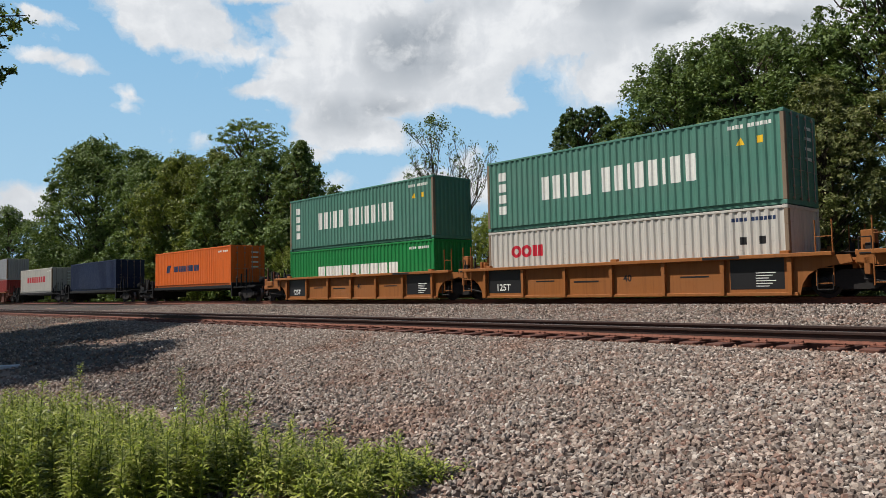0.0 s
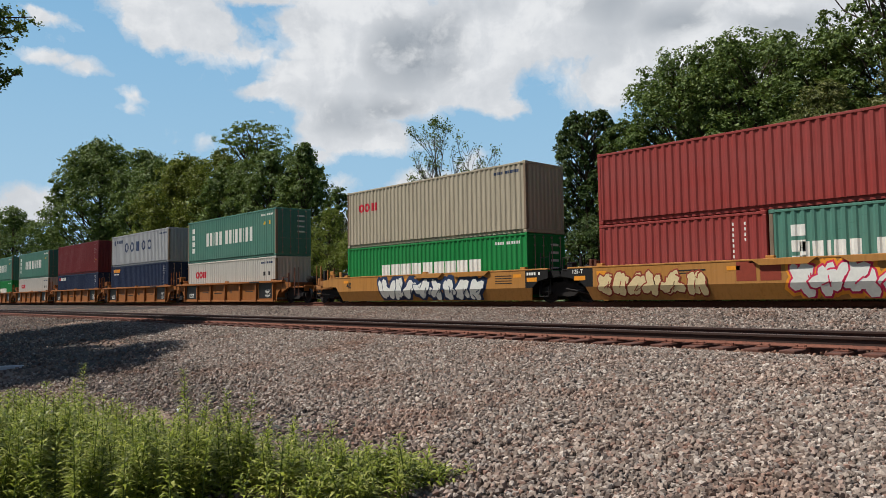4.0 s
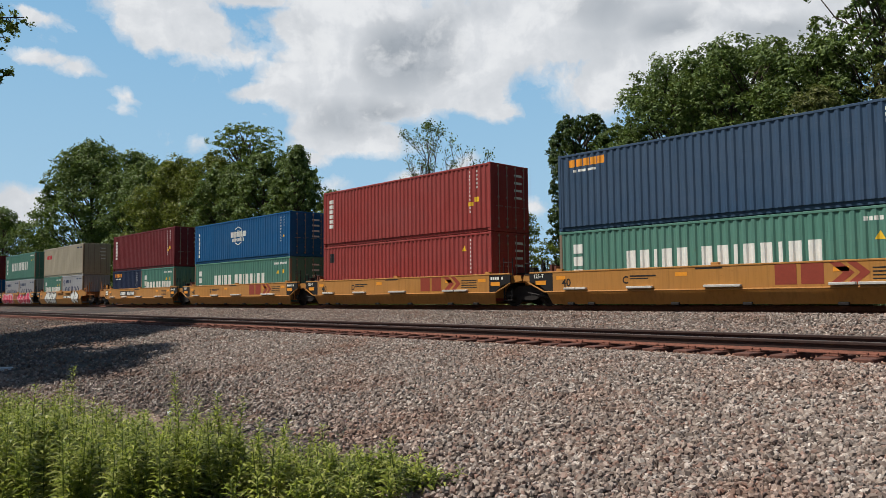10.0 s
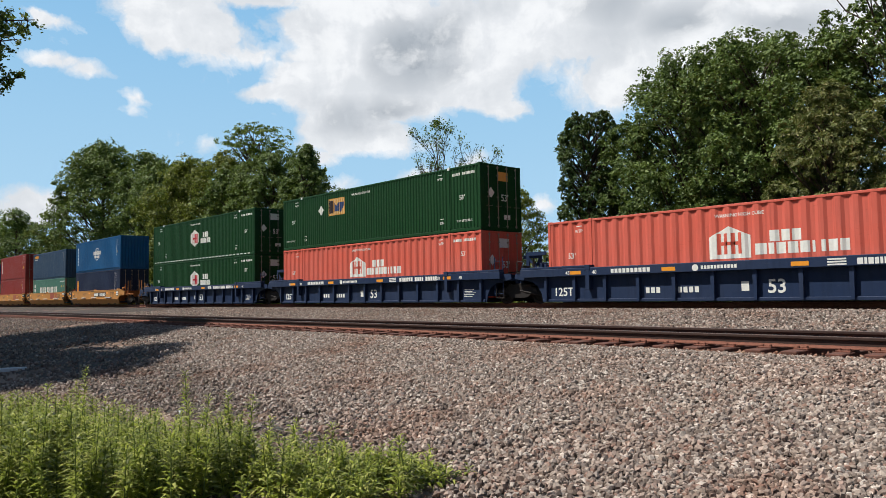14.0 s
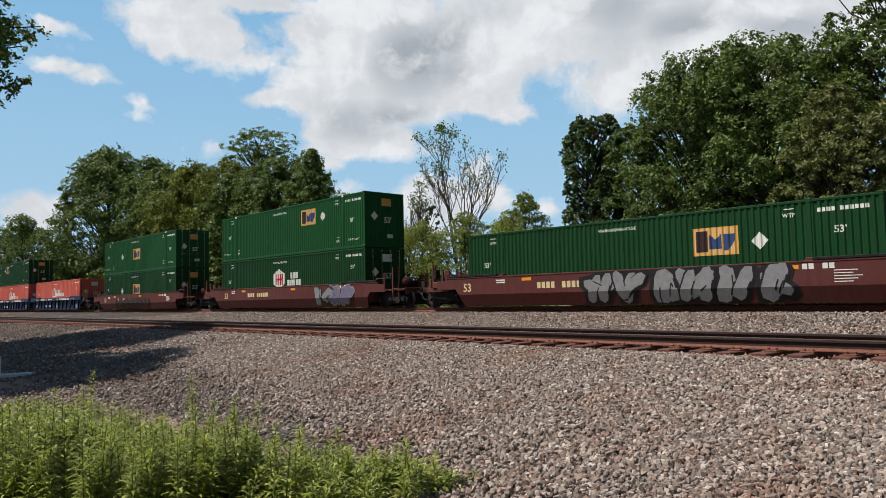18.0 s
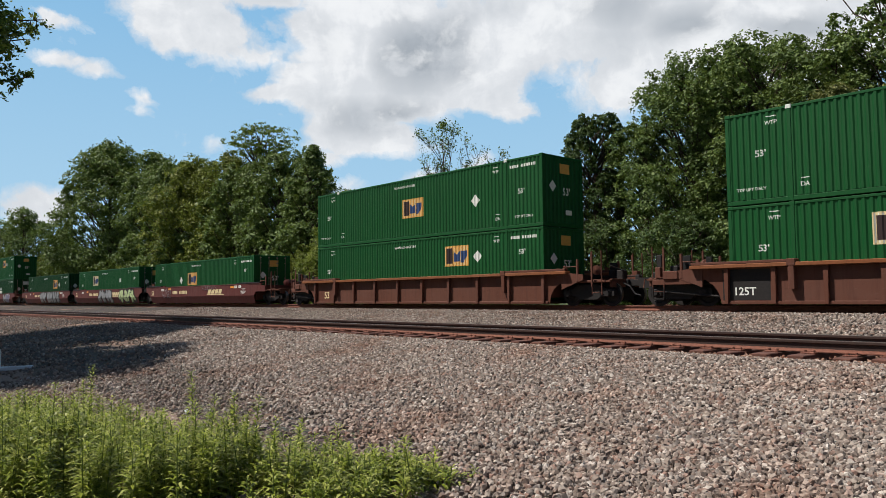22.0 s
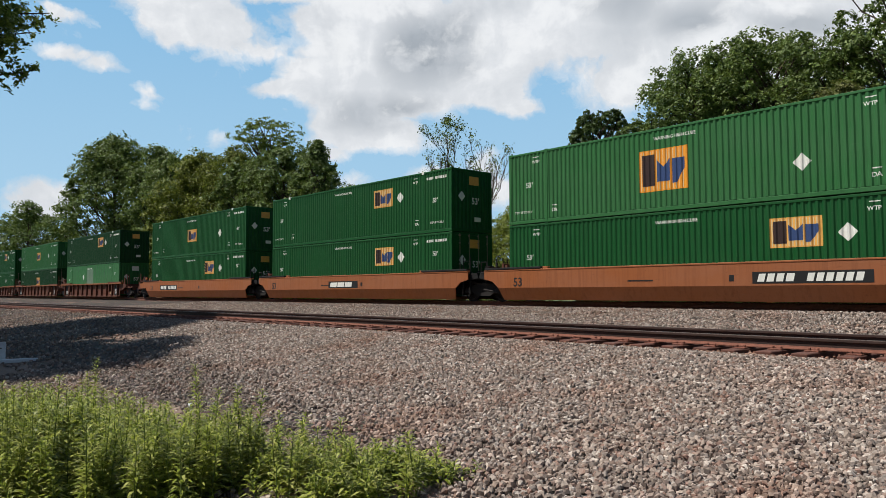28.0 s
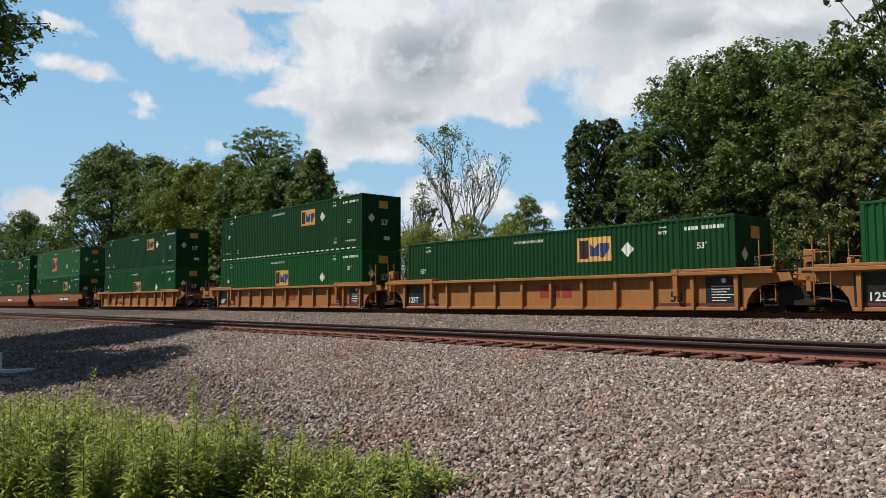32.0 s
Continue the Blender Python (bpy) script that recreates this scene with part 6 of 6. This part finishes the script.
def graffiti(seed, x, z, pieces, w, h, fill, line, halo=None):
    """A row of fat interlocking sprayed shapes, each with its outline and inner slits, on a ragged halo. It spells nothing."""
    rng = random.Random(seed)
    out, back = [], []

    def slab(c, ang, half, t):
        """A blunt bar with slanted ends about c."""
        u, v = (math.cos(ang), math.sin(ang)), (-math.sin(ang), math.cos(ang))
        k = t * .5
        return [(c[0] + a * u[0] + b * v[0], c[1] + a * u[1] + b * v[1]) for a, b in ((-half - k * .7, -k * .5), (-half, -k), (half - k * .3, -k), (half + k, -k * .2), (half + k * .6, k * .7), (half - k * .2, k), (-half + k * .4, k), (-half - k * .6, k * .6))]

    for i in range(pieces):
        cx, cz = x + (i + .5) * w, z + h * .5
        t = min(w, h) * .44
        bits = []
        for j in range(4):
            ang = math.radians(rng.choice((62, 75, 98, 112, 28, 152, 40)) + rng.uniform(-8, 8))
            steep = abs(math.sin(ang))
            half = h * .34 * steep + w * .34 * (1 - steep)
            bits.append(((cx + rng.uniform(-.34, .34) * w, cz + rng.uniform(-.10, .10) * h), ang, half, t * rng.uniform(.75, 1.1)))
        clip = lambda q: [(px, min(1.27, max(.1, pz))) for px, pz in q]
        if halo:
            back += [clip(slab(c, a, hl + t * .25, tt * 1.6)) for c, a, hl, tt in bits]
        k = .009 + (i % 2) * .012
        out.append(("graffiti_outline", [clip(slab(c, a, hl + t * .08, tt * 1.2)) for c, a, hl, tt in bits], line, "sprayed outline", k))
        out.append(("graffiti_fill", [clip(slab(c, a, hl, tt * .92)) for c, a, hl, tt in bits], fill, "sprayed fat shape", k + .006))
        out.append(("graffiti_slit", [clip(slab((c[0] + tt * .42 * math.sin(a), c[1] - tt * .42 * math.cos(a)), a, hl * rng.uniform(.3, .6), tt * .1)) for c, a, hl, tt in bits[1:]], line, "", k + .0115))
    if halo:
        out.insert(0, ("graffiti_halo", back, halo, "sprayed ragged background", .001))
    return out

# ---- the train, front to rear; places along the track are those at second 6 ----
F40, F53, F20 = 12.192, 16.154, 6.058
STD, HC = 2.591, 2.896
START = {0: -229.6, 1: -210.9, 2: -192.4, 3: -171.7, 4: -152.28, 5: -136.72, 6: -121.03, 7: -105.33, 8: -89.65, 9: -70.18, 10: -54.55, 11: -38.88, 12: -22.89, 13: -7.28, 14: 12.6, 15: 28.19, 16: 43.72, 17: 59.41,
         18: 75.13, 19: 94.88, 20: 114.51, 21: 134.26, 22: 157.79, 23: 181.67, 24: 205.37, 25: 225.07, 26: 244.77, 27: 268.32, 28: 292.01, 29: 311.77, 30: 331.67, 31: 355.55, 32: 375.22, 33: 394.87, 34: 418.66, 35: 442.52, 36: 462.39, 37: 482.14}

NAMES = {"teal": "weathered teal green", "green": "bright green", "deep_green": "dark green", "mid_green": "mid green", "grey_green": "sun-faded green", "white": "dirty white", "tan": "pale tan", "grey": "scuffed light grey", "maroon": "dark maroon",
         "red": "brick red", "salmon": "faded salmon red", "navy": "navy blue", "blue": "bright blue", "steel_blue": "steel blue", "orange": "orange"}
LIVERY = {"pale_name": "with white lettering", "wide_name": "with white lettering", "white_box": "with red ring logo", "tan_box": "with red ring logo", "grey_box": "with navy lettering", "grey_box_small": "with navy lettering",
          "globe": "with white globe logo", "lease_orange": "with orange lettering", "lease_white": "with white lettering", "column_white": "with white name column", "plain_numbers": "with white numbers", "patch": "with white patch",
          "square_logo": "with a square logo", "orange_script": "with an orange patch", "navy_name": "with navy logo", "red_name": "with red lettering", "hexagon": "with white hexagon logo", "house": "with white house logo",
          "none": "without lettering"}


def say(colour, livery, length, upper):
    size = {F40: "forty-foot", F53: "long", F20: "twenty-foot"}[length]
    mark = ("with pale square logo" if livery[3] == 1 else "with orange square logo") if isinstance(livery, tuple) else LIVERY[livery]
    return f"{NAMES[colour]} {size} container {mark}, {'on top' if upper else 'in its well'}"


# well: lower load, upper load; a load is (colour, livery, height, doors to the rear), two in the lower place are twenty-foot boxes
LOADS = {
    0: ([("red", "none", STD, False)], ("grey", "none", STD, False)),
    1: ([("white", "red_name", STD, True)], None),
    2: ([("navy", "none", STD, True)], None),
    3: ([("orange", "navy_name", STD, True)], None),
    4: ([("green", "wide_name", STD, False)], ("teal", "pale_name", HC, False)),
    5: ([("white", "white_box", STD, False)], ("teal", "pale_name", HC, True)),
    6: ([("navy", "lease_white", STD, True)], ("maroon", "plain_numbers", HC, False)),
    7: ([("navy", "lease_orange", HC, True)], ("grey", "grey_box", STD, False)),
    8: ([("white", "white_box", STD, False)], ("teal", "pale_name", HC, True)),
    9: ([("green", "wide_name", STD, True)], ("tan", "tan_box", HC, False)),
    10: ([("red", "plain_numbers", STD, False), ("teal", "pale_name", STD, False)], ("red", "plain_numbers", STD, False)),
    11: ([("blue", "globe", HC, True)], ("maroon", "patch", HC, False)),
    12: ([("grey", "grey_box_small", STD, False), ("grey", "grey_box_small", STD, False)], ("teal", "pale_name", HC, True)),
    13: ([("teal", "pale_name", STD, False), ("grey", "grey_box_small", STD, False)], ("tan", "tan_box", HC, True)),
    14: ([("navy", "lease_orange", STD, False), ("teal", "pale_name", STD, False)], ("maroon", "column_white", HC, True)),
    15: ([("teal", "pale_name", STD, True)], ("blue", "globe", STD, True)),
    16: ([("red", "square_logo", HC, True)], ("red", "column_white", HC, True)),
    17: ([("teal", "pale_name", STD, False)], ("steel_blue", "lease_orange", HC, False)),
    18: ([("navy", "orange_script", HC, True)], ("blue", "globe", HC, False)),
    19: ([("deep_green", "hexagon", HC, True)], ("deep_green", "hexagon", HC, True)),
    20: ([("salmon", "house", HC, True)], ("deep_green", ("square", 4.65, 1.6, 0, 3.94), HC, True)),
    21: ([("salmon", "house", HC, False)], None),
    22: ([("deep_green", ("square", 7.2, 1.0, 0, 4.6), HC, True)], ("mid_green", ("square", 7.2, 1.05, 0, 4.6), HC, True)),
    23: ([("deep_green", "hexagon", HC, True)], ("mid_green", ("square", 10.0, 1.58, 0, 12.23), HC, False)),
    24: ([("deep_green", ("square", 10.5, 1.4, 0, 12.7), HC, False)], None),
    25: ([("mid_green", ("square", 4.26, 1.47, 1, 11.6), HC, True)], None),
    26: ([("mid_green", ("square", 6.14, 1.15, 0, 4.96), HC, True)], None),
    27: ([("mid_green", ("square", 10.4, 1.5, 0, 12.46), HC, False)], ("mid_green", ("square", 7.4, 1.0, 0, 12.37), HC, False)),
    28: ([("mid_green", ("square", 4.1, 1.47, 1, 11.35), HC, True)], ("mid_green", ("square", 10.1, 1.62, 0, 12.36), HC, False)),
    29: ([("deep_green", ("square", 7.44, 1.1, 0, 0), HC, True)], ("grey_green", ("square", 7.4, 1.1, 0, 12.44), HC, False)),
    30: ([("grey_green", "none", HC, False)], ("deep_green", ("square", 10.0, 1.6, 0, 12.17), HC, False)),
    31: ([("mid_green", ("square", 9.95, 1.5, 0, 12.4), HC, False)], ("mid_green", ("square", 6.95, 1.0, 0, 12.3), HC, False)),
    32: ([("mid_green", ("square", 10.4, 1.5, 0, 12.5), HC, True)], ("mid_green", ("square", 10.3, 1.5, 0, 12.43), HC, False)),
    33: ([("mid_green", ("square", 10.7, 1.47, 0, 12.9), HC, False)], ("grey_green", ("square", 6.2, 0.7, 2, 11.71), HC, False)),
    34: ([("mid_green", ("square", 7.44, 1.0, 0, 12.38), HC, False)], ("deep_green", ("square", 10.2, 1.5, 0, 12.36), HC, False)),
    35: ([("mid_green", ("square", 7.3, 1.15, 0, 12.41), HC, False)], ("deep_green", ("square", 10.15, 1.6, 0, 12.4), HC, False)),
    36: ([("deep_green", ("square", 10.0, 1.6, 0, 12.19), HC, False)], None),
    37: ([("mid_green", ("square", 10.0, 1.6, 0, 12.2), HC, False)], None),
}

# cars: wells, style, colour, rib count, label
CARS = [
    ((0,), "rib", "car_brown", 6, "brown ribbed well car carrying two stacked containers"),
    ((1,), "spine", "car_black", 6, "low black container flat car"),
    ((2,), "spine", "car_black", 6, "low black container flat car"),
    ((3,), "spine", "car_black", 6, "low black container flat car"),
    ((4, 5, 6, 7, 8), "rib", "car_tan", 6, "tan-yellow ribbed well car with black end panels"),
    ((9, 10, 11, 12, 13), "smooth", "car_yellow", 6, "yellow smooth-sided well car covered in graffiti"),
    ((14, 15, 16, 17, 18), "smooth", "car_yellow", 6, "clean yellow smooth-sided well car with pale step ledges"),
    ((19, 20, 21), "navy", "car_navy", 12, "dark blue well car with white lettering along its chord"),
    ((22,), "slab", "car_oxide", 8, "dark oxide-red well car with faint graffiti"),
    ((23,), "slab", "car_oxide", 8, "dark oxide-red well car with faint graffiti"),
    ((24, 25, 26), "slab", "car_oxide", 8, "oxide-red smooth well car with large silver graffiti"),
    ((27,), "rib", "car_brown", 9, "brown ribbed well car"),
    ((28, 29, 30), "rib", "car_brown", 11, "rusty brown ribbed well car"),
    ((31, 32, 33), "slab", "car_orange", 8, "orange-brown smooth well car with black name panel"),
    ((34,), "rib", "car_tan_light", 9, "yellow ribbed well car"),
    ((35, 36, 37), "rib", "car_tan_light", 11, "yellow ribbed well car with dark end panels"),
]


def car_marks(w, style, colour, L):
    """Painted marks of each well, x from its load's left end, z above the rail."""
    m = []
    if 4 <= w <= 8:
        m.append(("end_panel_paint", [rect(.08, .26, 1.75, .92)], M_BLACKP, "black panel"))
        m.append(("weight_marking+", at(words("125T", .27), .5, .36), M_WHITE, ""))
        m.append(("end_panel_paint", [rect(10.4, .26, 1.65, .92)], M_BLACKP, "black panel"))
        m.append(("data_bar+", [rect(11.2, .34 + k * .08, .4 + .1 * (k % 3), .025) for k in range(6)], M_WHITE, ""))
        m.append(("size_marking", at(words("40", .24), 6.54, .6), M_BLACKP, ""))
        m.append(("stencil_bar", [rect(2.6, .66, .9, .05), rect(4.4, .6, 1.1, .06), rect(8.7, .66, 1.0, .05)], M_BLACKP, ""))
        m.append(("chord reflector", [rect(9.6, 1.2, 1.2, .08)], M_BLACKP, ""))
    if 9 <= w <= 18:
        m.append(("size_marking", at(words("40", .3), .3, .72), M_BLACKP, ""))
        if w in (10, 11, 12, 15, 16, 17):
            x = 8.1 if w >= 15 else 5.2
            m.append(("logo_block", [rect(x, .64, .62, .6)], M_MAROONP, "dark red logo block"))
            m.append(("logo_block", [rect(x + .74, .64, .62, .6)], M_MAROONP, "dark red logo block"))
            m.append(("logo_chevron", [[(x + 1.5, 1.24), (x + 1.8, 1.24), (x + 2.15, .94), (x + 1.8, .64), (x + 1.5, .64), (x + 1.85, .94)]], M_MAROONP, "dark red chevron"))
            m.append(("logo_chevron", [[(x + 1.95, 1.24), (x + 2.2, 1.24), (x + 2.55, .94), (x + 2.2, .64), (x + 1.95, .64), (x + 2.3, .94)]], M_MAROONP, "dark red chevron"))
        m.append(("data_bar", [rect(10.7, .74 + k * .1, .9, .035) for k in range(4)] + [rect(3.2, 1.0, 1.0, .05), rect(3.2, .92, .7, .035), rect(5.6, 1.18, .9, .05)], M_BLACKP, ""))
        for x in (.05, 4.9, 9.7, L - .5):
            m.append(("reflector", [rect(x, .98, .42, .13)], M_ORANGEP, ""))
    px = {13: (7.65, 2.3, .6, .27), 14: (2.5, 3.1, .74, .36), 18: (6.31, 3.22, .74, .36)}.get(w)
    if px:
        x, wd, z, h = px
        k = wd / 3.22
        m.append(("name_panel", [rect(x, z, wd, h)], M_BLACKP, "black panel with white bars"))
        m.append(("name_bar+", bars(x + .15 * k, z + h * .16, [.2 * k, .2 * k, .2 * k, .22 * k, -.35 * k, .18 * k, .18 * k, .18 * k, .18 * k, .18 * k, .18 * k], h * .66, .075 * k, .05), M_WHITE, ""))
    if 14 <= w <= 18:
        m.append(("unit_letter", at(words({14: "A", 15: "E", 16: "D", 17: "C", 18: "B"}[w], .26), 2.9 if w not in (14, 18) else 5.75, .78), M_BLACKP, ""))
    if 9 <= w <= 18 and w not in (9, 14):
        m.append(("weight_marking", at(words("125-T", .15), -1.05, 1.06), M_WHITE, ""))
        m.append(("reflector", [rect(-.95, .8, .5, .16)], M_ORANGEP, ""))
    if 9 <= w <= 12 or 14 <= w <= 17:
        m.append(("reflector", [rect(L + .2, .8, .5, .16)], M_ORANGEP, ""))
        m.append(("stencil_bar", bars(L + .2, 1.05, [.09, .09, .09, .09, -.1, .09], .11, .03), M_WHITE, ""))
    if w in (18, 14):
        m.append(("notice_panel", [rect(L - .1 if w == 18 else -.75, .78, .62, .42)], M_BLACKP, "small black notice"))
        m.append(("notice_bar+", [rect((L - .06 if w == 18 else -.71) + a * .28, .82 + b * .18, .24, .13) for a in (0, 1) for b in (0, 1)], M_WHITE, ""))
    if 19 <= w <= 21:
        m.append(("chord name_bar", bars(3.0, 1.06, [.12] * 10, .15, .04), M_WHITE, "white lettering blocks"))
        m.append(("chord name_bar", bars(10.97, 1.04, [.15, .07, .13, .1, .07, .13, .13, -.12, .15, .13, .13, .1, -.12, .15, .13, .13, .13, .1], .18, .03), M_WHITE, "white lettering blocks"))
        m.append(("chord logo", disc(6.2, 1.13, .11, .11) + bars(6.4, 1.08, [.08] * 11, .11, .03) + [rect(10.2, 1.04 + k * .075, .5, .045) for k in range(3)], M_WHITE, ""))
        for x in (1.2, 5.0, 9.2, 14.0):
            m.append(("chord reflector", [rect(x, 1.06, .5, .13)], M_ORANGEP, ""))
        m.append(("size_marking", at(words("53", .42), 8.4, .3), M_WHITE, ""))
        m.append(("number_bar", bars(4.25, .34, [.14, .14, .14, -.4, .14, .14, .14, .14, .14], .19, .06), M_WHITE, ""))
        m.append(("weight_marking", at(words("125T", .32), .26, .28), M_WHITE, ""))
        m.append(("data_bar", [rect(15.1, .30 + k * .07, .5 + .1 * (k % 3), .025) for k in range(5)] + [rect(7.6, .36, .24, .3)], M_WHITE, ""))
        m.append(("chord size_marking", at(words("40", .14), 2.2, 1.06) + at(words("45", .14), 1.0, 1.06) + at(words("20", .14), 13.6, 1.06) + at(words("48", .14), 15.0, 1.06), M_WHITE, ""))
    if 22 <= w <= 26:
        m.append(("size_marking", at(words("53", .36), -.15 if w > 23 else .8, .68), M_CREAM, ""))
        m.append(("number_bar", bars(4.0, .74, [.17, .17, .17, .17, -.3, .17, .17, .17, .17, .17, .17], .24, .06), M_CREAM, ""))
        for x in (3.2, 9.2, 13.4):
            m.append(("reflector", [rect(x, 1.06, .5, .12)], M_ORANGEP, ""))
        m.append(("data_bar", [rect(1.8, 1.0 + k * .09, .5, .05) for k in range(2)] + [rect(L - 1.3, .66 + k * .08, .5 + .12 * (k % 3), .025) for k in range(5)] + bars(14.0, 1.05, [.14, .14, -.2, .14, .14], .16, .04), M_WHITE, ""))
    if 24 <= w <= 26:
        m.append(("logo", bars(10.0, .72, [.44, .44, .44, .44], .30, .1, .16) + [rect(9.9, .64, 2.6, .05)], M_CREAM, "slanted cream logo blocks with an underline"))
    if 27 <= w <= 30 or w >= 34:
        m.append(("size_marking", at(words("53", .36), {27: .71, 34: 1.0}.get(w, 13.85), .34), M_BLACKP if w >= 34 else M_CREAM, ""))
        if w != 27 and w != 34:
            m.append(("end_panel_paint", [rect(-.22, .18, 1.5, .96)], M_BLACKP if w >= 35 else M_TRUCK, "dark panel"))
            m.append(("end_panel_paint", [rect(L - 1.02, .18, 1.2, .96)], M_BLACKP if w >= 35 else M_TRUCK, "dark panel"))
            m.append(("weight_marking+", at(words("125T", .25), .12, .34), M_WHITE, ""))
            m.append(("data_bar+", [rect(L - .82, .36 + k * .09, .5 + .12 * (k % 3), .025) for k in range(6)] + disc(L - .4, 1.0, .08, .08), M_WHITE, ""))
        if w >= 35:
            m.append(("base_stripe+", [rect(-.22, .2, 2.5, .09)], M_PURPLE, "dull purple stripe"))
            m.append(("base_stripe+", [rect(L - 2.7, .2, 2.85, .09)], M_PURPLE, "dull purple stripe"))
            for x in (8.2, 8.75, 9.3):
                m.append(("logo_block", [rect(x, .5, .45, .5)], M_MAROONP, "faded dark red logo block"))
        if w == 34:
            m.append(("number_bar", bars(3.15, .3, [.15, .15, .15, .15, -.25, .15, .15, .15, .15, .15, .15], .2, .05, .05), M_BLACKP, ""))
        if w == 28:
            m += graffiti(110, 8.2, .5, 4, .3, .5, PAINT["car_brown"], M_WHITE)
    if 31 <= w <= 33:
        m.append(("size_marking", at(words("53", .36), .4, .62), M_BLACKP, ""))
        x, wd = {31: (2.4, 3.3), 32: (6.55, 2.7), 33: (10.24, 3.36)}[w]
        m.append(("name_panel", [rect(x, .62, wd, .36)], M_BLACKP, "black panel with white bars"))
        m.append(("name_bar+", bars(x + .15, .68, [.21, .21, .21, .23, -.3, .19, .19, .19, .19, .19, .19] if w != 32 else [.62, .62, .62], .24, .07, .06), M_WHITE, ""))
        m.append(("data_bar", [rect(5.8, .74, 1.0, .05), rect(9.5, .7, .16, .2)], M_BLACKP, ""))
    spray = {
        9: lambda: graffiti(90, 3.0, .12, 8, .87, .95, M_WHITE, M_NAVYP, M_NAVYP),
        10: lambda: graffiti(91, -.1, .2, 6, .72, .8, M_CREAM, M_MAROONP) + graffiti(92, 6.6, .16, 6, .86, .95, M_WHITE, M_PINK, M_ORANGEP),
        11: lambda: graffiti(93, .6, .12, 6, .72, 1.08, M_LIME, M_BLACKP) + graffiti(94, 7.5, .1, 4, .95, 1.15, M_BLACKP, M_WHITE, M_BLACKP),
        12: lambda: graffiti(95, .1, .1, 5, .95, 1.15, M_PINK, M_WHITE, M_LILAC) + graffiti(96, 6.7, .1, 4, 1.28, 1.2, M_PINK, M_WHITE, M_LILAC) + graffiti(106, 12.0, .12, 1, .5, .6, M_WHITE, M_BLACKP),
        13: lambda: graffiti(97, 1.9, .12, 4, .87, 1.1, M_WHITE, M_BLACKP, M_SILVER) + graffiti(98, 10.0, .2, 2, .95, 1.0, M_WHITE, M_BLACKP),
        22: lambda: graffiti(99, 3.4, .2, 8, 1.0, .8, M_TRUCK, M_OXLINE),
        23: lambda: graffiti(100, 11.4, .15, 2, .95, 1.05, M_SILVER, M_BLACKP) + graffiti(107, 13.3, .15, 2, .95, 1.05, M_LILAC, M_SILVER),
        24: lambda: graffiti(101, 6.3, .14, 6, 1.25, 1.12, M_SILVER, M_BLACKP, M_BLACKP),
        25: lambda: graffiti(102, 6.7, .14, 4, .95, 1.1, M_SILVER, M_BLACKP, M_BLACKP) + graffiti(103, 12.3, .14, 4, .9, 1.1, M_PALEG, M_BLACKP, M_BLACKP),
        26: lambda: graffiti(104, 2.2, .5, 3, .5, .6, M_OXLINE, M_SILVER) + graffiti(105, 9.0, 1.0, 7, .35, .28, M_OXLINE, M_SILVER),
    }
    return m + (spray[w]() if w in spray else [])


M_OXLINE = PAINT["car_oxide"]


def make_train():
    for wells, style, colour, ribs, label in CARS:
        for i, w in enumerate(wells):
            L = F53 if w >= 19 else F40
            x = START[w]
            well_car(label, x, L, style, colour, i == 0, i == len(wells) - 1, car_marks(w, style, colour, L), ribs=ribs, steps=14 <= w <= 18)
            lower, upper = LOADS[w]
            z = 1.05 if style == "spine" else 0.22 if w >= 19 else 0.19
            if len(lower) == 2:
                for k, (c, liv, h, dr) in enumerate(lower):
                    container(say(c, liv, F20, False), x + k * (F40 - F20), z, F20, h, c, liv, dr)
                h = lower[0][2]
            else:
                c, liv, h, dr = lower[0]
                container(say(c, liv, L, False), x, z, L, h, c, liv, dr, flat=(w == 30))
            if upper:
                c, liv, hu, dr = upper
                container(say(c, liv, L, True), x, z + h + 0.02, L, hu, c, liv, dr, upper=True)


make_train()

# distance run by the train, by second
RUN = [(0, 115.83), (1, 96.23), (2, 77.09), (4.5, 29.32), (5, 19.48), (6, 0.0), (7, -18.78), (8, -38.15), (9, -57.01), (10, -76.39), (11, -95.66), (12, -114.53), (13, -133.77), (14, -152.18), (16.5, -199.34), (17, -208.58), (18, -227.95), (19, -247.07),
       (20, -265.52), (21, -284.54), (22, -302.91), (23, -321.94), (24, -340.92), (25, -359.06), (28, -415.33), (29, -433.96), (30, -452.01), (31, -471.36), (32, -489.26)]


def motions():
    """The whole train rolls along the far track, past the viewer and away."""
    for ob, x, y, z in MOVING:
        walk(ob, [(t, Matrix.Translation((x + s, y, z))) for t, s in RUN])


motions()
